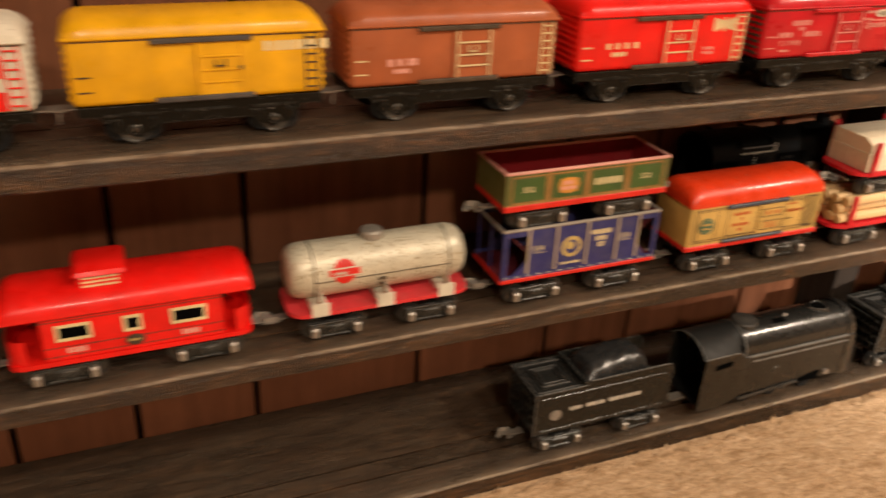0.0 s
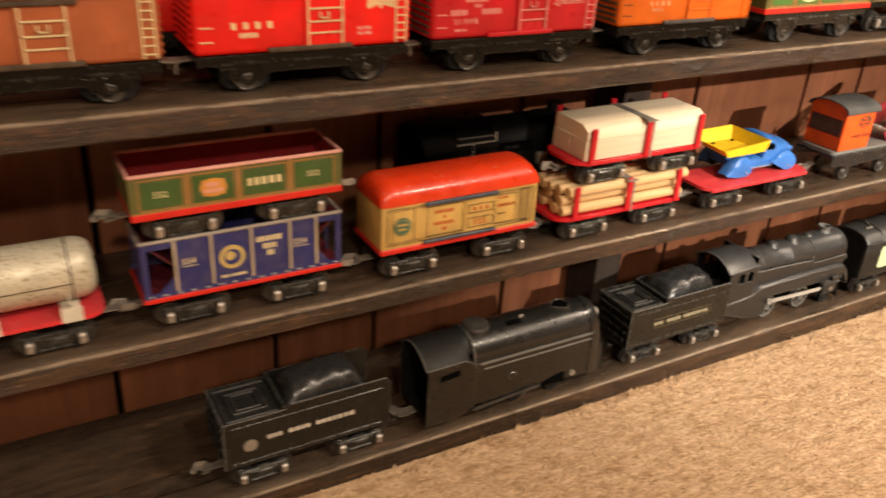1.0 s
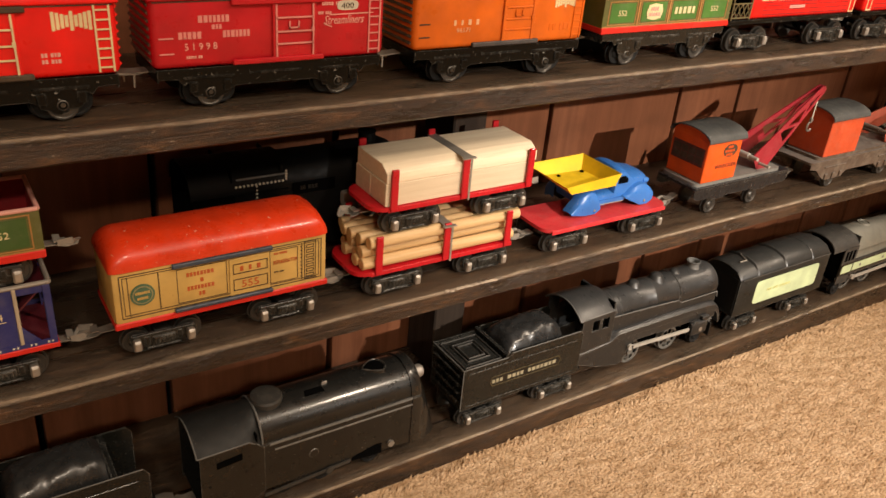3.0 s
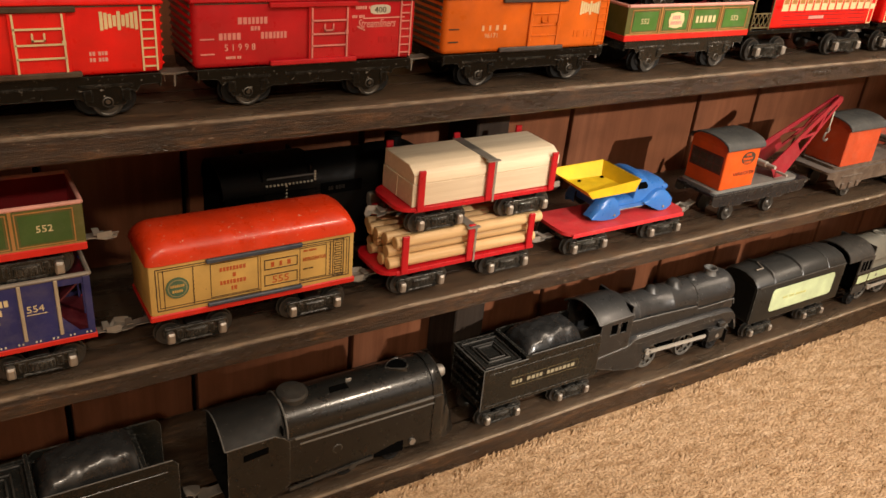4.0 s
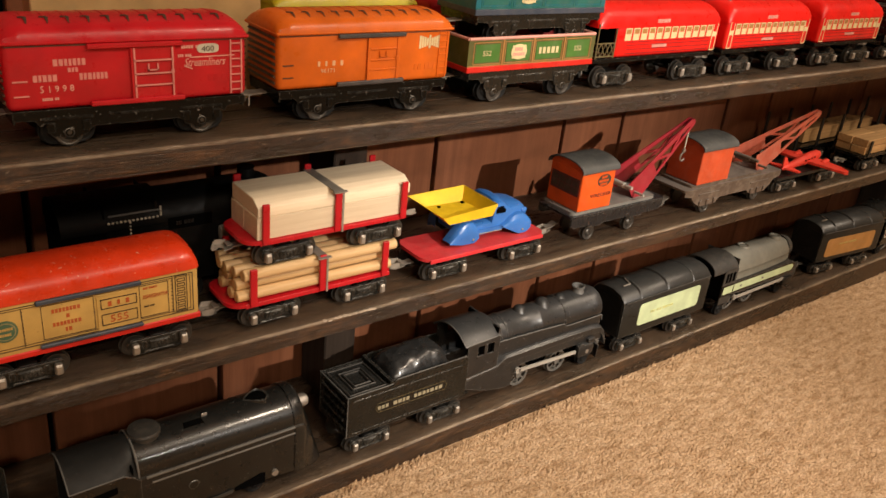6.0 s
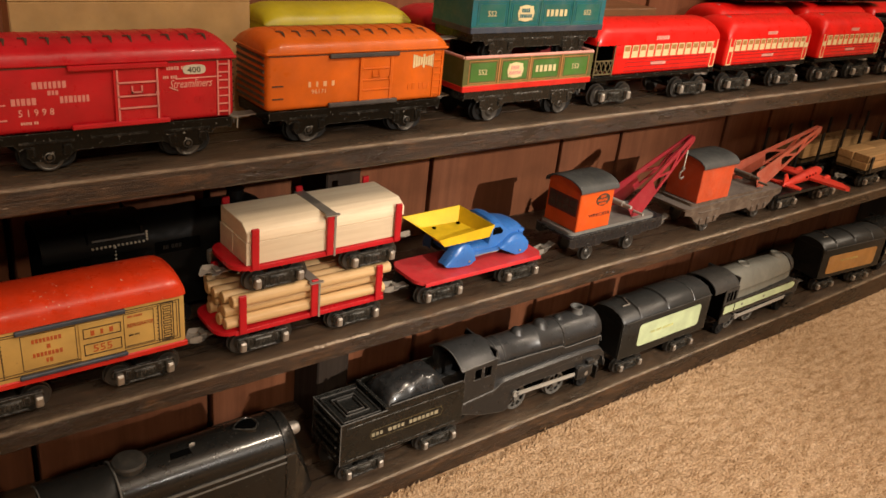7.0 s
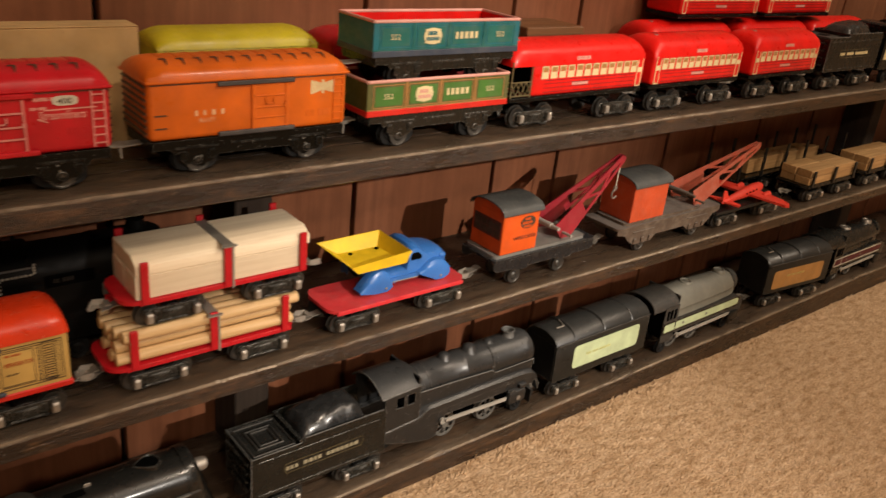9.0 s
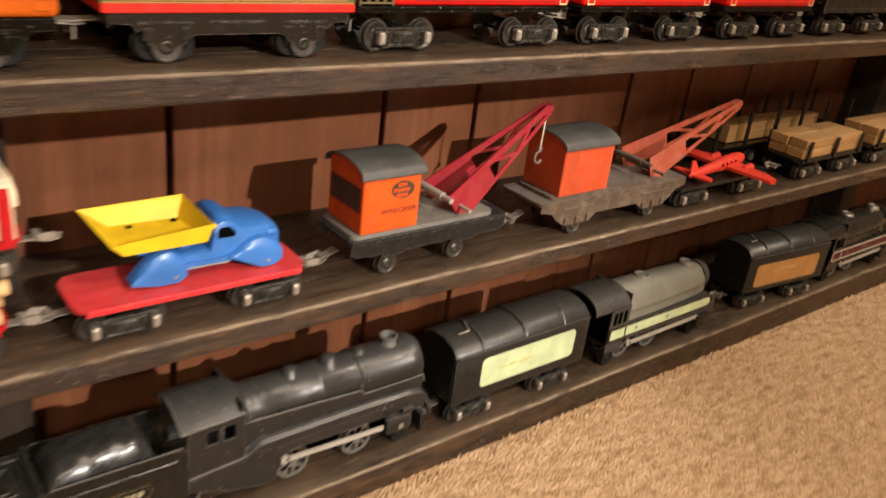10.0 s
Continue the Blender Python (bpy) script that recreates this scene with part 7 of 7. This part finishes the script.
    for s in (-1, 1):
        block = part("cylinder", box(0.058, 0.084, s * w - 0.005, s * w + 0.003, 0.0195, 0.036, 0.0035, 2), M, ob)
        part("cylinder_head", cy(bmesh.new(), (0.064, s * (w + 0.003), 0.0335), 0.0042, 0.002, "y", 14), M, block)
        part("valve_chest", box(0.074, 0.085, s * w - 0.004, s * w + 0.0022, 0.0355, 0.0415, 0.0018, 2), M, block)
    part("cylinder_cap", cy(bmesh.new(), (0.072, -w - 0.0046, 0.0268), 0.0028, 0.0015, "y", 12), STEEL, ob)
    pilot(ob, 0.099, 0.024, M)
    # block between the wheels, coloured as the dark under the boiler
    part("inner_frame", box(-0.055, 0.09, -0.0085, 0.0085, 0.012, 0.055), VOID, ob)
    running_gear(ob, (-0.021, 0.038), w, (-0.034, 0.056), 0.032, 0.0285)
    for y in (-0.018, 0.018):
        put("wheel", WHEEL_DARK, ob, at(0.08, y, 0.0092, 0, 0, 0 if y < 0 else 180))
    couplers(ob, 0.109, 0.014, TAB_COUPLER, ends=(-1,))


cast_loco()


def panel_tender(m, L, panel_mat, label, margin, drop=0.0):
    """A long tender with rounded shoulders and one large coloured panel on its side."""
    ob = thing("toy_tender", m, label, "toy tender", "tin tenders")
    w, z0 = 0.0265, 0.0265
    h = L / 2
    prof = [(-w, z0), (-w, 0.0735), (-w + 0.0022, 0.0775), (-w + 0.0085, 0.0835), (-0.006, 0.0868), (0.006, 0.0868), (w - 0.0085, 0.0835), (w - 0.0022, 0.0775), (w, 0.0735), (w, z0)]
    rings = [[(x, y * k, z0 + (z - z0) * q) for y, z in prof] for x, k, q in ((-h, 0.96, 0.97), (-h + 0.003, 1, 1), (0.0, 1, 1.0), (0.004, 1, 1.03), (h - 0.006, 1, 1.03), (h, 1, 1.0))]
    part("body", skin(bmesh.new(), rings), TENDER_BLACK, ob)
    for x in (-h + 0.03, -0.002, h - 0.035):
        part("top_rib", skin(bmesh.new(), [[(x + d, y, z + e) for y, z in prof[1:-1]] for d, e in ((-0.0016, 0.0002), (0.0, 0.0024), (0.0016, 0.0026))], closed=False, caps=False), TENDER_BLACK, ob)
    hat = bmesh.new()
    rod(hat, (-h + 0.012, -0.009, 0.0878), (-h + 0.024, -0.009, 0.0878), 0.0009, 6)
    rod(hat, (-h + 0.024, -0.009, 0.0878), (-h + 0.029, 0.004, 0.0884), 0.0009, 6)
    part("top_wire", hat, TIN, ob)
    bead = bmesh.new()
    rod(bead, (-h + 0.002, -w - 0.0002, 0.0738), (h, -w - 0.0002, 0.0748), 0.0009, 6)
    part("side_bead", bead, DUSTY_BLACK, ob)
    pl = bmesh.new()
    a, b, lo, hi, r = -h + margin, h - 0.0175, 0.0365 - drop, 0.0665 - drop, 0.0052
    out = []
    for cx, cz, a0 in ((b - r, hi - r, 0), (a + r, hi - r, 90), (a + r, lo + r, 180), (b - r, lo + r, 270)):
        out += [(cx + r * math.cos(radians(a0 + 18 * k)), cz + r * math.sin(radians(a0 + 18 * k))) for k in range(6)]
    prism(pl, out, -w - 0.0006, -w, "y")
    part("side_panel", pl, panel_mat, ob, "large flat coloured side panel with faint worn print")
    bars("lettering", (3, 4, 7), 0.0032, ob, -0.031, -w - 0.0007, 0.05, GOLD if panel_mat is not MINT else paint("faint_print", (0.56, 0.58, 0.26), 0.4), 0.7, width=0.66)
    part("end_plate", box(-h - 0.001, -h, -w + 0.003, w - 0.003, 0.03, 0.074), IRON, ob)
    for x in (-h + 0.029, h - 0.036):
        truck(ob, x, z=0.0118, half=0.0172, spread=0.0215)
    couplers(ob, h, 0.013, ends=(-1,))
    return ob


panel_tender(place("low", 1.1165, 1.2825), 0.166, MINT, "black tin tender with a pale mint-green side panel", 0.0295)
panel_tender(place("low", 1.58, 1.736, turn=-6), 0.156, TAN_PANEL, "black tin tender with a tan-orange side panel", 0.015, drop=0.004)


def stripe_loco(a, b, shell, label, stripe, edge, dome_mat, cab_mat=BLACK):
    """A low streamlined locomotive whose running board carries a coloured stripe."""
    L = b - a
    ob = thing("toy_locomotive", place("low", a, b), label, "toy locomotive", "tin locomotives")
    h, w = L / 2, 0.0262
    rings = []
    for x, k, top in ((-h + 0.05, 1.0, 0.0855), (-h + 0.09, 0.99, 0.0855), (0.02, 0.95, 0.085), (h - 0.035, 0.86, 0.084), (h - 0.02, 0.76, 0.0825), (h - 0.013, 0.62, 0.079), (h - 0.0105, 0.4, 0.073)):
        prof = [(-0.0235, 0.051), (-0.0222, 0.0555), (-0.0222, 0.0612), (-0.0228, 0.0622), (-0.0212, 0.0688), (-0.0165, top - 0.0075), (-0.0105, top - 0.0018), (-0.004, top)]
        prof += [(-y, z) for y, z in prof[::-1]]
        rings.append([(x, y * k, 0.0655 + (z - 0.0655) * (k ** 0.5)) for y, z in prof])
    part("boiler", skin(bmesh.new(), rings), shell, ob)
    line = arc(w, 0.0165, 12, 0.0715, 2.3)
    roof = bmesh.new()
    skin(roof, [[(x, y, z) for y, z in line] + [(x, y * 0.96, z - 0.0016) for y, z in line[::-1]] for x in (-h - 0.002, -h + 0.05)])
    part("cab_roof", roof, cab_mat, ob)
    for s in (-1, 1):
        part("cab_side", prism(bmesh.new(), [(-h + 0.022, 0.022), (-h + 0.022, 0.073), (-h + 0.051, 0.073), (-h + 0.051, 0.04), (-h + 0.044, 0.022)], s * w - 0.0008, s * w + 0.0008, "y"), cab_mat, ob)
    part("cab_front", box(-h + 0.0495, -h + 0.051, -w + 0.0008, w - 0.0008, 0.025, 0.085), cab_mat, ob)
    for x in (-h + 0.0265, -h + 0.0335, -h + 0.0415):
        # black tabs on the cab wall carry the shade of its windows
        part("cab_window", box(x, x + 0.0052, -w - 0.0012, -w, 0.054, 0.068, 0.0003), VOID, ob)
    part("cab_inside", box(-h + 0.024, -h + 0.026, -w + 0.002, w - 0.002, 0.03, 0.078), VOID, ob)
    sk = bmesh.new()
    for s in (-1, 1):
        prism(sk, [(-h + 0.022, 0.0335), (-h + 0.022, 0.05), (h - 0.02, 0.051), (h - 0.006, 0.048), (h - 0.004, 0.03), (h - 0.012, 0.0235), (h - 0.04, 0.031), (-h + 0.06, 0.0315)], s * w - 0.0008, s * w + 0.0008, "y")
    bx(sk, -h + 0.05, h - 0.014, -w, w, 0.0485, 0.05)
    part("running_board", sk, cab_mat, ob)
    part("stripe_backing", prism(bmesh.new(), [(-h + 0.023, 0.034), (-h + 0.023, 0.0505), (h - 0.018, 0.0512), (h - 0.011, 0.0475), (h - 0.011, 0.0395), (h - 0.018, 0.0345)], -w - 0.0011, -w - 0.0006, "y"), BLACK, ob)
    st = bmesh.new()
    prism(st, [(-h + 0.026, 0.0365), (-h + 0.026, 0.0475), (-h + 0.0475, 0.0478), (-h + 0.0475, 0.0368)], -w - 0.0014, -w - 0.0008, "y")
    part("stripe", st, stripe, ob)
    st = bmesh.new()
    e = [(-h + 0.05, 0.037), (-h + 0.05, 0.048)] + [(h - 0.022 + 0.0055 * math.sin(t), 0.0437 + 0.0052 * math.cos(t)) for t in [radians(d) for d in range(0, 181, 20)]]
    prism(st, e, -w - 0.0014, -w - 0.0008, "y")
    part("stripe", st, stripe, ob)
    if edge is not None:
        ed = bmesh.new()
        for z in (0.036, 0.0483):
            bx(ed, -h + 0.025, h - 0.022, -w - 0.0018, -w - 0.0012, z, z + 0.0012)
        for x in (-h + 0.025, -h + 0.048):
            bx(ed, x, x + 0.0012, -w - 0.0018, -w - 0.0012, 0.036, 0.049)
        part("stripe_edge", ed, edge, ob)
    for x in (-h + 0.066, 0.012):
        part("stripe_dot", cy(bmesh.new(), (x, -w - 0.0015, 0.0428), 0.002, 0.0006, "y", 10), LOCO_GREY, ob)
    for x, q in ((-0.012, 0.009), (h - 0.04, 0.0085)):
        part("dome", lathe(bmesh.new(), [(-0.003, q * 1.1), (0.0014, q), (0.0024, q * 0.92), (0.0024, q * 0.74), (0.0012, q * 0.66), (0.0016, 0.0004)], 18, (x, 0, 0.0845), "z"), dome_mat, ob)
    part("smokebox_front", lathe(bmesh.new(), [(h - 0.02, 0.0168), (h - 0.0115, 0.0165), (h - 0.009, 0.0145), (h - 0.0075, 0.009), (h - 0.007, 0.0005)], 20, (0, 0, 0.0655)), cab_mat, ob)
    part("headlight", lathe(bmesh.new(), [(h - 0.009, 0.0055), (h - 0.0035, 0.005), (h - 0.003, 0.0005)], 14, (0, 0, 0.067)), TIN, ob)
    # filler behind the wheels, painted with the shade found there
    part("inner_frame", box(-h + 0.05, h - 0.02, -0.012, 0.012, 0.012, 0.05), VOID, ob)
    for s in (-1, 1):
        part("cylinder", box(h - 0.038, h - 0.014, s * w - 0.005, s * w + 0.002, 0.0165, 0.03, 0.003, 2), IRON, ob)
    part("cylinder_cap", cy(bmesh.new(), (h - 0.021, -w - 0.0026, 0.0255), 0.0032, 0.0016, "y", 12), STEEL, ob)
    pilot(ob, h - 0.01, 0.023, IRON)
    running_gear(ob, (-h + 0.062, -h + 0.108), w, (-h + 0.058, h - 0.034), 0.026, 0.028)
    for y in (-0.018, 0.018):
        put("wheel", WHEEL_DARK, ob, at(h - 0.03, y, 0.0092, 0, 0, 0 if y < 0 else 180))
        put("wheel", WHEEL_DARK, ob, at(-h + 0.038, y, 0.0092, 0, 0, 0 if y < 0 else 180))
    return ob


stripe_loco(1.2945, 1.5065, LOCO_GREY, "grey tin locomotive with a mint-green side stripe", MINT, None, LOCO_GREY, DUSTY_BLACK)
stripe_loco(1.742, 1.949, BLACK, "black tin locomotive with dark red stripe edged in cream", DARK_MAROON, WHITE, STEEL)


# ---- second row: black locomotive behind the refrigerator car ----
def back_loco():
    ob = thing("toy_locomotive", pose(0.6, 0.603, MID_Z(0.6), 0, -0.642, 0), "black locomotive with riveted cab behind the refrigerator car", "toy locomotive", "tin locomotives")
    w = 0.0265
    part("boiler", lathe(bmesh.new(), [(-0.004, 0.0235), (0.06, 0.0235), (0.064, 0.0245), (0.095, 0.0245), (0.102, 0.021), (0.105, 0.012), (0.1055, 0.0005)], 24, (0, 0, 0.0725)), SHADED_BLACK, ob)
    part("skirt", box(-0.004, 0.095, -w + 0.002, w - 0.002, 0.018, 0.072, 0.002), SHADED_BLACK, ob)
    for s in (-1, 1):
        part("cab_side", box(-0.042, -0.002, s * w - 0.0008, s * w + 0.0008, 0.022, 0.0775), SHADED_BLACK, ob)
        # the apron is black for the shade under the cab roof
        part("cab_apron", box(-0.074, -0.0425, s * w - 0.0008, s * w + 0.0008, 0.022, 0.078), VOID, ob)
    part("cab_front", box(-0.0045, -0.003, -w + 0.0008, w - 0.0008, 0.022, 0.095), SHADED_BLACK, ob)
    part("cab_inside", box(-0.044, -0.0428, -w + 0.001, w - 0.001, 0.022, 0.094), VOID, ob)
    part("cab_floor", box(-0.074, -0.044, -w + 0.001, w - 0.001, 0.022, 0.024), VOID, ob)
    line = arc(w + 0.0015, 0.0215, 18, 0.0765, 2.2)
    roof = bmesh.new()
    skin(roof, [[(x, y, z) for y, z in line] + [(x, y * 0.96, z - 0.0016) for y, z in line[::-1]] for x in (-0.075, 0.001)])
    part("cab_roof", roof, SHADED_BLACK, ob)
    # added grey rod that draws the highlight along the curved roof
    part("roof_bead", rod(bmesh.new(), (-0.0405, -w - 0.0012, 0.0885), (-0.002, -w - 0.0012, 0.0885), 0.0008, 8), RAIL_GREY, ob, "thin pale rod drawing the roof highlight")
    stud = mesh_of("rivet", lathe(bmesh.new(), [(-0.0007, 0.0004), (0, 0.001), (0.0006, 0.001)], 6, axis="y"), WHITE)
    for k in range(13):
        put("rivet", stud, ob, at(-0.0405 + 0.0031 * k, -w - 0.001, 0.0825))
    for k in range(11):
        put("rivet", stud, ob, at(-0.0245, -w - 0.001, 0.05 + 0.0031 * k))
    for k in range(4):
        put("rivet", stud, ob, at(-0.0005, -w - 0.0008, 0.0835 + 0.0022 * k))
    part("number_plate", box(0.006, 0.042, -w + 0.0012, -w + 0.002, 0.068, 0.078, 0.0003), VOID, ob)
    bars("lettering", (2, 3), 0.0032, ob, 0.012, -w + 0.0011, 0.0715, IRON)
    part("valve_casting", bx(box(0.046, 0.058, -w - 0.006, -w + 0.002, 0.053, 0.066, 0.003, 2), 0.051, 0.066, -w - 0.005, -w + 0.002, 0.046, 0.056, 0.003, 2), TIN, ob, "pale grey metal valve casting")
    for x in (-0.045, -0.01, 0.025, 0.06):
        for y in (-0.02, 0.02):
            put("wheel", WHEEL_DARK, ob, at(x, y, 0.0094, 0, 0, 0 if y < 0 else 180))
    part("stack", lathe(bmesh.new(), [(-0.003, 0.008), (0.006, 0.007), (0.0068, 0.0078), (0.007, 0.0004)], 16, (0.083, 0, 0.097), "z"), SHADED_BLACK, ob)


back_loco()


# ---- end of the upper row ----
def end_loco():
    ob = thing("toy_locomotive", place("top", 1.73, 1.93), "black and cream locomotive at the end of upper row", "toy locomotive", "tin locomotives")
    w = 0.026
    part("boiler", lathe(bmesh.new(), [(-0.06, 0.022), (0.08, 0.022), (0.09, 0.019), (0.095, 0.0005)], 22, (0, 0, 0.067)), BLACK, ob)
    part("cab", box(-0.1, -0.055, -w, w, 0.025, 0.085, 0.002), BLACK, ob)
    part("side_plate", box(-0.098, 0.08, -w - 0.0012, -w, 0.036, 0.056, 0.0004), CREAM, ob, "cream side plate")
    part("skirt", box(-0.1, 0.088, -w + 0.0005, w - 0.0005, 0.02, 0.055, 0.002), BLACK, ob)
    for x in (-0.07, -0.03, 0.02, 0.06):
        for y in (-0.02, 0.02):
            put("wheel", WHEEL_DARK, ob, at(x, y, 0.0094, 0, 0, 0 if y < 0 else 180))


end_loco()
